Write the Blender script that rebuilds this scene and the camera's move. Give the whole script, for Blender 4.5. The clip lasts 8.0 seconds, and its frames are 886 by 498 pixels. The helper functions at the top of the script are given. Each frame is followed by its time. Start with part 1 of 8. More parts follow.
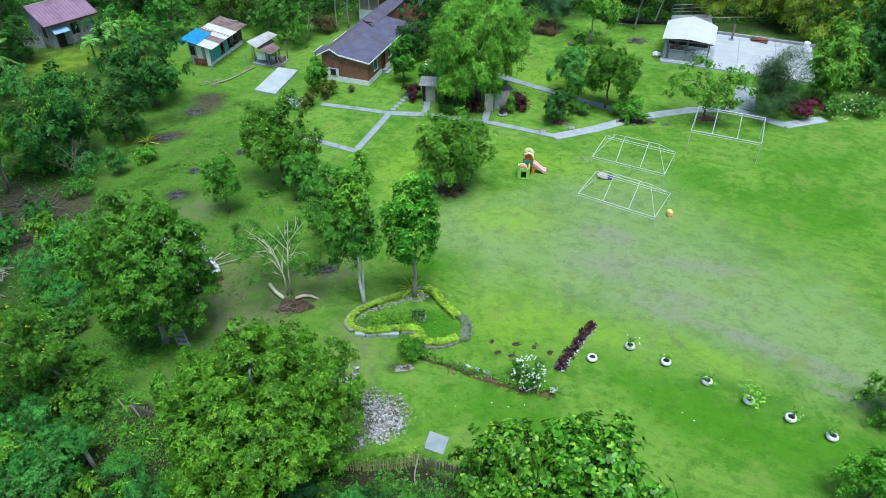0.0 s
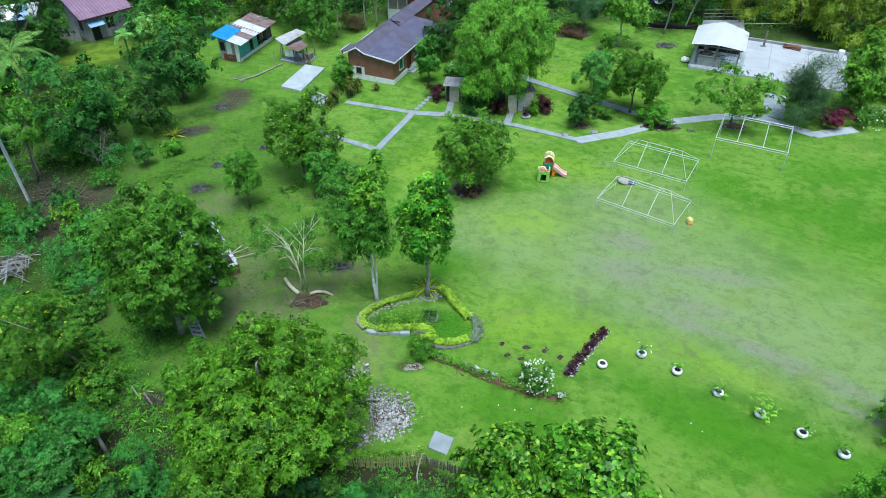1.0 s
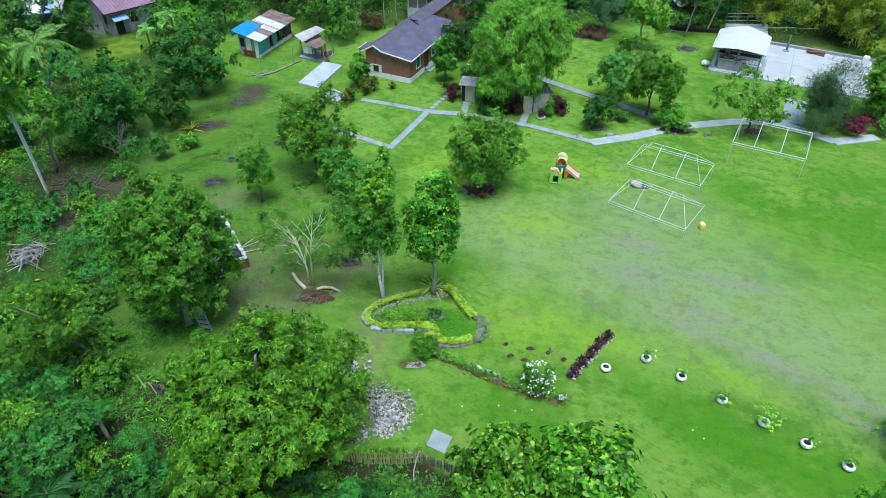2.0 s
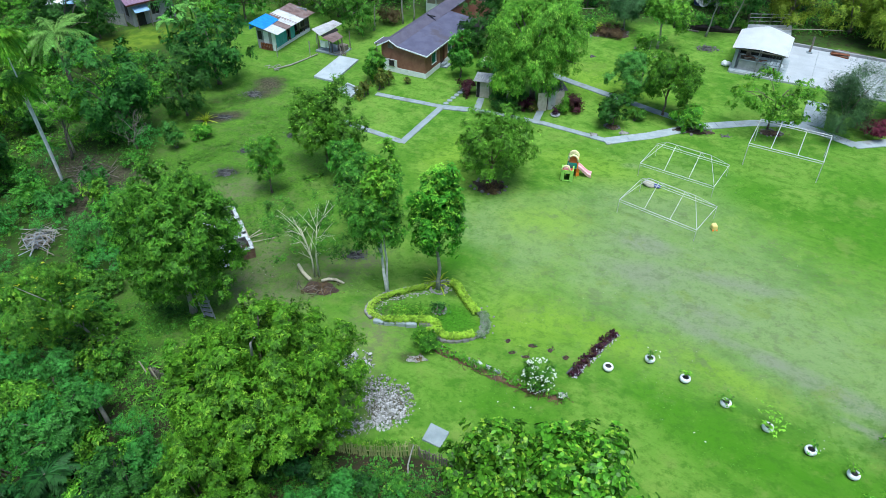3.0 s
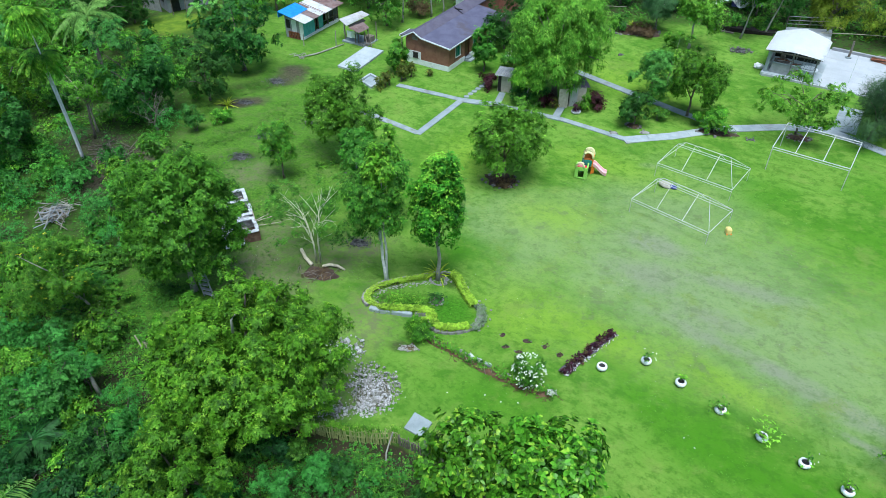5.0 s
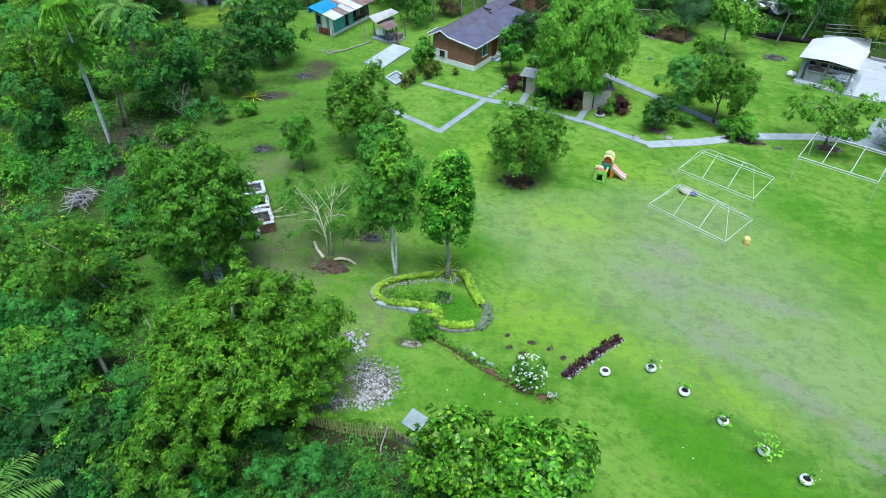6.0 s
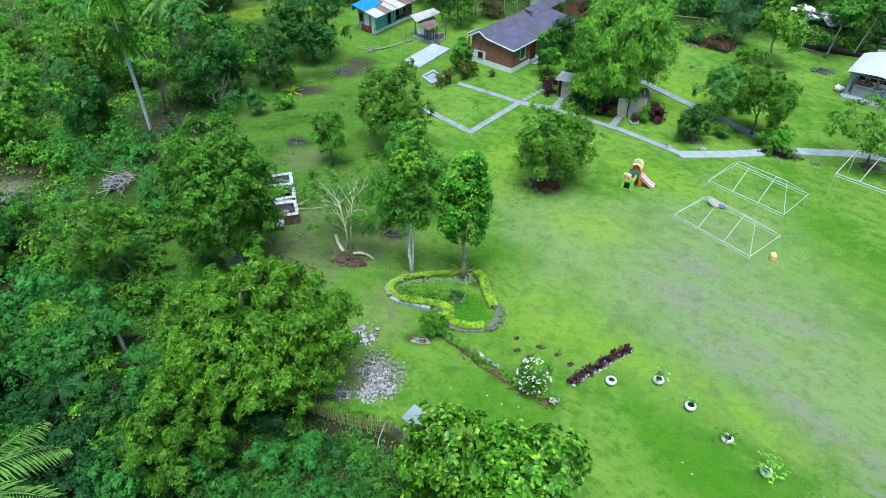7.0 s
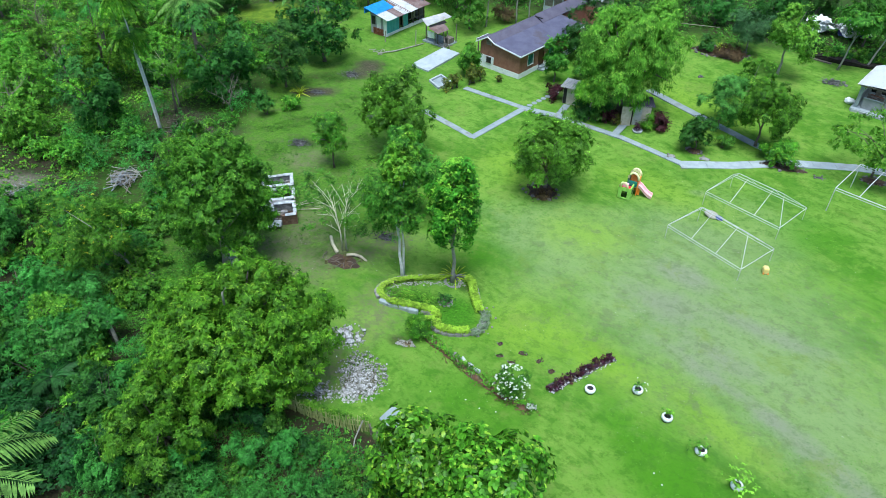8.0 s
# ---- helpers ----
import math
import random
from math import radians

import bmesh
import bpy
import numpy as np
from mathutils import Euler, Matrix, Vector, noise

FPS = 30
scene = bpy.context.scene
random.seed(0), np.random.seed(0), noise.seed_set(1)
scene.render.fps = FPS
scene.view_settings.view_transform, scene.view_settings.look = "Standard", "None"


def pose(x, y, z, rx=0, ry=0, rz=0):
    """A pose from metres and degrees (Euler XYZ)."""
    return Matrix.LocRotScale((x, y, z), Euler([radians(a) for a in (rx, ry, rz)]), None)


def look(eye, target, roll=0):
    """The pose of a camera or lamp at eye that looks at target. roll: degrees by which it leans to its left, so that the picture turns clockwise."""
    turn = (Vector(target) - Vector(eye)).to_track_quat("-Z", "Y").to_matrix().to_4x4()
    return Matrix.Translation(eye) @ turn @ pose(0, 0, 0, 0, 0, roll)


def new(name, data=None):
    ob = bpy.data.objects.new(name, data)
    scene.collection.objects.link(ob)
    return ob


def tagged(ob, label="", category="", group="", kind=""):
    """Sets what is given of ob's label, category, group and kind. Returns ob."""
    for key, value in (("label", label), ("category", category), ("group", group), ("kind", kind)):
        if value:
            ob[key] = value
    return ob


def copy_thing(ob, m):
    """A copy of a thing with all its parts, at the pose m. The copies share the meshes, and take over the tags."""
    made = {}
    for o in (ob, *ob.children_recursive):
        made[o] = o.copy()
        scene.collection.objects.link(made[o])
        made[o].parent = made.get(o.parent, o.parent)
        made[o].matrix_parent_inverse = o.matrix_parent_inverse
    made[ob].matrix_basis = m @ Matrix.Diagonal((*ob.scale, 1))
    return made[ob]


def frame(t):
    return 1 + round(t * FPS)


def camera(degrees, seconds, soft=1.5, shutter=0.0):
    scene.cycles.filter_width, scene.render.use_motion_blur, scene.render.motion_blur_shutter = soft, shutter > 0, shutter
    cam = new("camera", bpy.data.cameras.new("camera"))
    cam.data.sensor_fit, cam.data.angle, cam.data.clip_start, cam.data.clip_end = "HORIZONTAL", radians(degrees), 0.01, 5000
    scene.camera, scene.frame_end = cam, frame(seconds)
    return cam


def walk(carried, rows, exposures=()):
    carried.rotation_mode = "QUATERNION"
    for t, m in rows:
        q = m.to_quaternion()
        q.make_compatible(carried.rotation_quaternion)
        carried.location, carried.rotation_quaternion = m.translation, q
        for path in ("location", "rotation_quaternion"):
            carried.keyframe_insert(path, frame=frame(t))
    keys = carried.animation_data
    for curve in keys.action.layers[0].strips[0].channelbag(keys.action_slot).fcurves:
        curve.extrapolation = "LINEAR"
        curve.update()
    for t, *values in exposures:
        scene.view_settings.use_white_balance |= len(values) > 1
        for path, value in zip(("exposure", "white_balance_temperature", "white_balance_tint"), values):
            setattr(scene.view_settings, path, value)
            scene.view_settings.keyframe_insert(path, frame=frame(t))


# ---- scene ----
# ---- camera ----
cam = camera(65.7, 8.0, soft=0.8)
METRES, EYE, TILT, LEAN, TURN = 9.75, 27.0, -38.5, 0.0, 0.0
ROWS = [
    (0.0, 0.0, 0.0, 0.0, 0.0, 0.0, 0.0),
    (0.5, 0.0396, -0.0036, 0.0018, 1.14, -0.02, -0.91),
    (1.0, 0.0795, -0.007, 0.0046, 2.29, -0.04, -1.85),
    (1.5, 0.1204, -0.0069, 0.0054, 3.19, -0.07, -2.59),
    (3.0, 0.2528, 0.0327, -0.0244, 5.72, -0.26, -4.7),
    (3.5, 0.3001, 0.0507, -0.0365, 6.57, -0.35, -5.4),
    (4.0, 0.3514, 0.0698, -0.0483, 7.37, -0.44, -6.07),
    (4.5, 0.4079, 0.0863, -0.0538, 8.09, -0.52, -6.67),
    (6.0, 0.6021, 0.1197, -0.0496, 11.65, -1.0, -9.5),
    (6.5, 0.6805, 0.1276, -0.0412, 13.91, -1.37, -11.25),
    (7.0, 0.7683, 0.1346, -0.0232, 15.51, -1.7, -12.47),
    (7.5, 0.8605, 0.1351, 0.0095, 16.29, -1.87, -13.08),
    (8.0, 0.9595, 0.1365, 0.0457, 17.5, -2.12, -14.03),
]
walk(cam, [(t, pose(0, 0, EYE, TILT, LEAN, TURN) @ pose(METRES * x, METRES * y, METRES * z, 90 + pitch, roll, yaw)) for t, x, y, z, yaw, pitch, roll in ROWS],
     exposures=[(0.0, 0.95, 5630, 2.5), (8.0, 1.08, 5630, 2.5)])

# ---- world and light: a bright overcast day ----
SUN_ELEV, SUN_AZ = 75.0, 165.0
world = bpy.data.worlds.new("world")
scene.world = world
world.use_nodes = True
wn = world.node_tree.nodes
sky = wn.new("ShaderNodeTexSky")
sky.sky_type = "NISHITA"
sky.sun_disc = False
sky.sun_elevation = radians(SUN_ELEV)
sky.sun_rotation = radians(SUN_AZ)
sky.air_density, sky.dust_density, sky.ozone_density = 1.0, 3.0, 1.0
world.node_tree.links.new(sky.outputs["Color"], wn["Background"].inputs["Color"])
wn["Background"].inputs["Strength"].default_value = 0.078
sun = bpy.data.lights.new("sun", "SUN")
sun.energy, sun.angle, sun.color = 2.08, radians(34), (1.0, 0.97, 0.93)
sun_ob = new("sun", sun)
sun_dir = Vector((math.sin(radians(SUN_AZ)) * math.cos(radians(SUN_ELEV)), math.cos(radians(SUN_AZ)) * math.cos(radians(SUN_ELEV)), math.sin(radians(SUN_ELEV))))
sun_ob.matrix_basis = look(sun_dir * 200, (0, 0, 0))


# ---- node helpers and materials ----
class Nodes:
    def __init__(self, name):
        self.mat = bpy.data.materials.new(name)
        self.mat.use_nodes = True
        self.tree = self.mat.node_tree
        self.bsdf = self.tree.nodes["Principled BSDF"]
        self.out = self.tree.nodes["Material Output"]
        self.coord = self.tree.nodes.new("ShaderNodeTexCoord").outputs["Object"]

    def set(self, socket, value):
        if isinstance(value, bpy.types.NodeSocket):
            self.tree.links.new(value, socket)
        elif isinstance(value, tuple) and len(value) == 3 and socket.type == "RGBA":
            socket.default_value = (*value, 1)
        else:
            socket.default_value = value

    def node(self, kind, **inputs):
        n = self.tree.nodes.new(kind)
        for key, value in inputs.items():
            self.set(n.inputs[key], value)
        return n

    def noise(self, scale, detail=4.0, rough=0.55, vec=None):
        n = self.node("ShaderNodeTexNoise", Vector=vec or self.coord, Scale=scale, Detail=detail, Roughness=rough)
        return n.outputs["Fac"]

    def math(self, op, a, b=0.0):
        n = self.tree.nodes.new("ShaderNodeMath")
        n.operation = op
        self.set(n.inputs[0], a)
        self.set(n.inputs[1], b)
        return n.outputs[0]

    def span(self, x, a, b, lo=0.0, hi=1.0):
        n = self.tree.nodes.new("ShaderNodeMapRange")
        n.interpolation_type = "SMOOTHSTEP"
        for key, value in (("Value", x), ("From Min", a), ("From Max", b), ("To Min", lo), ("To Max", hi)):
            self.set(n.inputs[key], value)
        return n.outputs["Result"]

    def mix(self, fac, a, b):
        n = self.tree.nodes.new("ShaderNodeMix")
        n.data_type = "RGBA"
        self.set(n.inputs[0], fac)
        self.set(n.inputs[6], a)
        self.set(n.inputs[7], b)
        return n.outputs[2]

    def away(self, x, y, rx, ry, turn=0.0):
        """How far a place is from an ellipse's middle, 1 on its rim."""
        n = self.tree.nodes.new("ShaderNodeMapping")
        n.vector_type = "TEXTURE"
        self.set(n.inputs["Vector"], self.coord)
        n.inputs["Location"].default_value = (x, y, 0)
        n.inputs["Rotation"].default_value = (0, 0, radians(turn))
        n.inputs["Scale"].default_value = (rx, ry, 1000)
        v = self.tree.nodes.new("ShaderNodeVectorMath")
        v.operation = "LENGTH"
        self.set(v.inputs[0], n.outputs[0])
        return v.outputs["Value"]

    def bump(self, height, strength=0.3, distance=0.02):
        n = self.node("ShaderNodeBump", Height=height, Strength=strength, Distance=distance)
        self.set(self.bsdf.inputs["Normal"], n.outputs[0])

    def done(self, colour, rough=0.7, metal=0.0):
        self.set(self.bsdf.inputs["Base Color"], colour)
        self.set(self.bsdf.inputs["Roughness"], rough)
        self.set(self.bsdf.inputs["Metallic"], metal)
        return self.mat


def surface(name, a, b, scale=3.0, rough=0.8, metal=0.0, bump=0.2, stain=None, fine=40.0):
    """Two tones at two scales, with optional stains."""
    g = Nodes(name)
    broad = g.span(g.noise(scale, 5, 0.6), 0.35, 0.65)
    grain = g.noise(fine, 3, 0.6)
    colour = g.mix(broad, a, b)
    dark = tuple(0.6 * c for c in a)
    colour = g.mix(g.span(grain, 0.52, 0.75, 0.0, 0.45), colour, dark)
    if stain:
        spots = g.span(g.noise(scale * 0.45, 6, 0.7), 0.52, 0.68, 0.0, 0.85)
        colour = g.mix(spots, colour, stain)
    if bump:
        g.bump(g.math("ADD", grain, broad), bump, 0.02)
    return g.done(colour, rough, metal)


def foliage(name, dark, light, tip=None, through_light=0.18, rough=0.6, by_leaf=0.16):
    """Leaves: tone by leaf, by tuft, by clump and by plant, with light passing through."""
    g = Nodes(name)
    rnd = g.node("ShaderNodeNewGeometry").outputs["Random Per Island"]
    each = g.node("ShaderNodeObjectInfo").outputs["Random"]
    tuft = g.span(g.noise(5.0, 2, 0.5), 0.42, 0.58, 0.0, 0.32)
    clump = g.math("ADD", g.span(g.noise(2.1, 2, 0.5), 0.38, 0.62, 0.0, 0.24), g.span(g.noise(0.7, 2, 0.5), 0.36, 0.64, 0.0, 0.24))
    t = g.math("ADD", g.math("MULTIPLY", rnd, by_leaf), g.math("MULTIPLY", g.math("ADD", tuft, clump), (1 - by_leaf) / 0.8))
    colour = g.mix(t, (0.44 * dark[0], 0.47 * dark[1], 0.44 * dark[2]), (1.08 * light[0], 1.18 * light[1], 1.03 * light[2]))
    if tip:
        young = g.math("MULTIPLY", g.span(g.noise(3.1, 2, 0.5), 0.55, 0.64), g.span(rnd, 0.2, 0.6))
        colour = g.mix(young, colour, tip)
    hsv = g.node("ShaderNodeHueSaturation", Color=colour, Hue=g.span(each, 0.0, 1.0, 0.495, 0.507), Value=g.span(each, 0.0, 1.0, 0.88, 1.14))
    colour = hsv.outputs["Color"]
    g.done(colour, rough)
    g.bsdf.inputs["Specular IOR Level"].default_value = 0.2
    tr = g.node("ShaderNodeBsdfTranslucent", Color=colour)
    mx = g.tree.nodes.new("ShaderNodeMixShader")
    mx.inputs[0].default_value = through_light
    g.tree.links.new(g.bsdf.outputs[0], mx.inputs[1])
    g.tree.links.new(tr.outputs[0], mx.inputs[2])
    g.tree.links.new(mx.outputs[0], g.out.inputs["Surface"])
    return g.mat


M_MANGO = foliage("mango_leaf", (0.034, 0.105, 0.006), (0.13, 0.285, 0.012), (0.23, 0.41, 0.024))
M_MANGOLOW = foliage("young_mango_leaf", (0.022, 0.095, 0.007), (0.115, 0.305, 0.014), (0.2, 0.42, 0.03))
M_DEEP = foliage("deep_green_leaf", (0.014, 0.06, 0.01), (0.068, 0.205, 0.028))
M_MANGODEEP = foliage("deep_mango_leaf", (0.032, 0.135, 0.012), (0.135, 0.36, 0.025), (0.2, 0.45, 0.03))
# much darker leaf: the shade of the low thicket is put into its colour
M_SHADELEAF = foliage("shade_dark_leaf", (0.009, 0.04, 0.012), (0.036, 0.13, 0.026))
M_BRIGHT = foliage("bright_leaf", (0.032, 0.13, 0.009), (0.16, 0.4, 0.026), (0.29, 0.53, 0.042))
M_MID = foliage("mid_green_leaf", (0.024, 0.092, 0.01), (0.112, 0.31, 0.028), (0.19, 0.4, 0.036))
M_TEAL = foliage("feathery_leaf", (0.022, 0.1, 0.014), (0.105, 0.34, 0.052))
M_FEATHER = foliage("soft_feathery_leaf", (0.04, 0.15, 0.02), (0.16, 0.4, 0.07))
M_CANE = foliage("bamboo_clump_leaf", (0.07, 0.14, 0.01), (0.3, 0.42, 0.03), (0.42, 0.5, 0.05))
M_OLIVE = foliage("olive_leaf", (0.04, 0.13, 0.011), (0.125, 0.31, 0.022), (0.22, 0.4, 0.026))
M_YELLOW = foliage("yellow_green_leaf", (0.32, 0.45, 0.015), (0.52, 0.62, 0.04))
M_BIGLEAF = foliage("broad_leaf", (0.011, 0.055, 0.006), (0.15, 0.4, 0.024), (0.34, 0.58, 0.045), through_light=0.25, rough=0.33, by_leaf=0.6)
M_PALMLEAF = foliage("coconut_leaf", (0.11, 0.24, 0.04), (0.22, 0.4, 0.085))
M_CASU = foliage("casuarina_needle", (0.035, 0.09, 0.03), (0.09, 0.19, 0.07))
M_PLUME = foliage("fern_like_leaf", (0.036, 0.15, 0.022), (0.11, 0.36, 0.06), by_leaf=0.08)
M_TUFT = foliage("young_lime_leaf", (0.16, 0.43, 0.026), (0.34, 0.68, 0.06))
M_GUM = foliage("gum_leaf", (0.018, 0.088, 0.006), (0.1, 0.31, 0.015), (0.24, 0.54, 0.03))
M_ACACIA = foliage("acacia_leaf", (0.045, 0.16, 0.014), (0.22, 0.49, 0.04), (0.34, 0.6, 0.06))
M_LIMELEAF = foliage("lime_leaf", (0.04, 0.15, 0.01), (0.2, 0.46, 0.028), (0.36, 0.6, 0.05))
M_BAMBOO = foliage("bamboo_leaf", (0.045, 0.155, 0.012), (0.18, 0.42, 0.03))
M_HEDGE = foliage("clipped_hedge_leaf", (0.13, 0.27, 0.015), (0.4, 0.6, 0.05))
M_MAGENTA = foliage("maroon_hedge_leaf", (0.06, 0.008, 0.024), (0.19, 0.022, 0.07))
M_PURPLE = foliage("purple_leaf", (0.022, 0.006, 0.01), (0.075, 0.018, 0.03))
M_CROTON = foliage("croton_leaf", (0.03, 0.06, 0.012), (0.16, 0.19, 0.03), (0.34, 0.33, 0.04), by_leaf=0.5)
M_PETAL = foliage("white_petal", (0.75, 0.77, 0.72), (0.85, 0.86, 0.82))
M_BLOSSOM = foliage("yellow_blossom", (0.55, 0.55, 0.02), (0.75, 0.72, 0.05))
M_DRYLEAF = foliage("dry_leaf", (0.066, 0.0396, 0.0198), (0.145, 0.0924, 0.0462))
M_CINDER = foliage("burnt_leaf", (0.03, 0.028, 0.03), (0.16, 0.155, 0.165))
M_PALEFLECK = foliage("dry_fleck", (0.2, 0.22, 0.14), (0.5, 0.52, 0.44))
M_GRASS = foliage("grass_blade", (0.08, 0.2, 0.014), (0.14, 0.31, 0.028), through_light=0.25)
M_WEED = foliage("weed_leaf", (0.04, 0.12, 0.01), (0.09, 0.22, 0.018))
M_VARIEGATED = foliage("variegated_leaf", (0.12, 0.19, 0.02), (0.44, 0.6, 0.07), by_leaf=0.6)
M_VIOLET = foliage("violet_leaf", (0.03, 0.01, 0.02), (0.11, 0.035, 0.08), by_leaf=0.6)
M_GREYLEAF = foliage("grey_green_leaf", (0.09, 0.13, 0.07), (0.24, 0.31, 0.19), by_leaf=0.6)
M_BANANA = foliage("banana_leaf", (0.08, 0.25, 0.03), (0.22, 0.46, 0.09))
M_BARK = surface("bark", (0.0992, 0.0806, 0.062), (0.167, 0.149, 0.124), 6, 0.95, 0, 0.5, (0.0434, 0.0372, 0.0279))
M_PALEBARK = surface("pale_bark", (0.248, 0.242, 0.211), (0.341, 0.335, 0.298), 5, 0.9, 0, 0.4, (0.155, 0.149, 0.124))
M_PALMBARK = surface("pale_palm_bark", (0.62, 0.63, 0.63), (0.76, 0.77, 0.77), 4, 0.85, 0, 0.3, (0.42, 0.43, 0.41))
M_TWIG = surface("dry_twig", (0.17, 0.15, 0.12), (0.26, 0.235, 0.195), 6, 0.95, 0, 0.3, (0.1, 0.085, 0.065))
M_WHITEBARK = surface("white_bark", (0.5, 0.51, 0.5), (0.66, 0.67, 0.66), 4, 0.85, 0, 0.3, (0.25, 0.26, 0.24))
M_BARE = surface("peeled_wood", (0.31, 0.285, 0.205), (0.384, 0.36, 0.273), 4, 0.85, 0, 0.3, (0.186, 0.167, 0.112))
M_CREAMWOOD = surface("cream_peeled_wood", (0.44, 0.41, 0.29), (0.52, 0.49, 0.37), 4, 0.85, 0, 0.3, (0.3, 0.27, 0.19))
M_STRIPPED = surface("pale_stripped_bark", (0.5, 0.5, 0.36), (0.64, 0.64, 0.5), 4, 0.85, 0, 0.3, (0.36, 0.38, 0.24))
M_CONCRETE = surface("concrete", (0.215, 0.26, 0.275), (0.285, 0.335, 0.35), 1.1, 0.85, 0, 0.2, (0.17, 0.18, 0.17), 25)
M_PALECONC = surface("pale_concrete", (0.28, 0.33, 0.35), (0.355, 0.41, 0.43), 1.1, 0.85, 0, 0.2, (0.22, 0.23, 0.22), 25)
M_SLAB = surface("pale_slab", (0.33, 0.38, 0.4), (0.41, 0.46, 0.48), 0.9, 0.85, 0, 0.2, (0.2, 0.23, 0.24), 25)
M_COURT = surface("court_concrete", (0.36, 0.39, 0.415), (0.43, 0.46, 0.485), 0.35, 0.8, 0, 0.1, (0.336, 0.352, 0.36), 12)
M_STONE = surface("stone", (0.18, 0.175, 0.17), (0.33, 0.325, 0.32), 3, 0.9, 0, 0.4, (0.124, 0.118, 0.118))
M_ROCK = surface("dark_rock", (0.11, 0.11, 0.1), (0.2, 0.2, 0.19), 3, 0.9, 0, 0.4, (0.07, 0.07, 0.065))
M_SOIL = surface("bare_soil", (0.04, 0.027, 0.019), (0.078, 0.052, 0.036), 4, 1.0, 0, 0.6, (0.031, 0.0217, 0.0155), 30)
# earth coloured near black, with the shade of the bank's gap put in
M_GAPSHADE = surface("gap_shade_earth", (0.014, 0.011, 0.009), (0.03, 0.023, 0.018), 4, 1.0, 0, 0.6, (0.02, 0.03, 0.01), 30)
M_PALESTONE = surface("pale_stone", (0.3, 0.3, 0.3), (0.62, 0.625, 0.63), 2.2, 0.9, 0, 0.4, (0.16, 0.155, 0.15))
M_ASH = surface("ash", (0.0495, 0.0473, 0.054), (0.108, 0.104, 0.113), 5, 1.0, 0, 0.6, (0.0225, 0.0225, 0.027), 30)
M_REDSOIL = surface("reddish_soil", (0.085, 0.044, 0.026), (0.14, 0.078, 0.048), 5, 1.0, 0, 0.6, (0.06, 0.075, 0.022), 30)
M_PLASTER = surface("stained_plaster", (0.17, 0.175, 0.175), (0.33, 0.34, 0.345), 3.4, 0.9, 0, 0.3, (0.12, 0.125, 0.11), 22)
M_CHIPPED = surface("chipped_white_cap", (0.34, 0.37, 0.38), (0.54, 0.57, 0.6), 3.6, 0.85, 0, 0.3, (0.13, 0.135, 0.12), 18)
M_CREAMWALL = surface("cream_board", (0.4, 0.37, 0.29), (0.52, 0.48, 0.39), 2.5, 0.85, 0, 0.2, (0.28, 0.25, 0.18), 22)
M_GREYWOOD = surface("blue_grey_wood", (0.2, 0.22, 0.245), (0.3, 0.325, 0.355), 3, 0.85, 0, 0.3, (0.13, 0.14, 0.15))
M_EARTHY = surface("stony_earth", (0.085, 0.08, 0.05), (0.15, 0.14, 0.1), 8, 1.0, 0, 0.7, (0.05, 0.09, 0.02), 30)
M_PEBBLE = surface("pebble_bed", (0.19, 0.19, 0.17), (0.38, 0.38, 0.36), 14, 1.0, 0, 0.7, (0.1, 0.12, 0.06), 40)
M_WHITEPAINT = surface("white_paint", (0.76, 0.79, 0.82), (0.84, 0.86, 0.88), 3, 0.55, 0, 0.1, (0.64, 0.66, 0.67))
M_STEEL = surface("painted_steel_tube", (0.49, 0.51, 0.53), (0.59, 0.61, 0.63), 5, 0.4, 0.1, 0.05, (0.31, 0.279, 0.236))
M_ROOF = surface("purple_grey_roofing", (0.075, 0.075, 0.125), (0.105, 0.105, 0.165), 0.8, 0.75, 0, 0.25, (0.075, 0.0638, 0.0788), 18)
M_ROOFWORN = surface("worn_roofing", (0.08, 0.073, 0.11), (0.108, 0.1, 0.14), 0.9, 0.75, 0, 0.25, (0.0675, 0.0525, 0.0562), 18)
M_BRICKWALL = surface("brown_wall_board", (0.24, 0.105, 0.068), (0.3, 0.145, 0.095), 1.6, 0.85, 0, 0.2, (0.118, 0.0558, 0.0341), 22)
M_MAROON = surface("maroon_door_paint", (0.0558, 0.0124, 0.0112), (0.0806, 0.0186, 0.0155), 3, 0.5, 0, 0.1)
M_GREENCLOTH = surface("green_window_panel", (0.062, 0.161, 0.124), (0.0992, 0.211, 0.161), 6, 0.6, 0, 0.1)
# near black for the shade inside openings, gaps and windows; also soil and rubber
M_DARK = surface("dark_interior", (0.0124, 0.0124, 0.0136), (0.0217, 0.0205, 0.0205), 3, 0.8, 0, 0.1)
M_TARPBLUE = surface("blue_tarpaulin", (0.02, 0.19, 0.62), (0.04, 0.27, 0.72), 2.5, 0.45, 0, 0.3)
M_TARPWHITE = surface("white_tarpaulin", (0.8, 0.82, 0.84), (0.86, 0.88, 0.89), 0.8, 0.5, 0, 0.12)
M_TIN = surface("galvanised_sheet", (0.3, 0.312, 0.318), (0.408, 0.414, 0.42), 1.5, 0.5, 0.3, 0.15, (0.18, 0.156, 0.138))
M_PALESHEET = surface("pale_roof_sheet", (0.4, 0.42, 0.43), (0.5, 0.52, 0.53), 1.5, 0.5, 0.1, 0.15, (0.3, 0.29, 0.29))
M_TINRUST = surface("rusted_sheet", (0.124, 0.0806, 0.0744), (0.211, 0.155, 0.149), 1.2, 0.75, 0.1, 0.2, (0.149, 0.0496, 0.031))
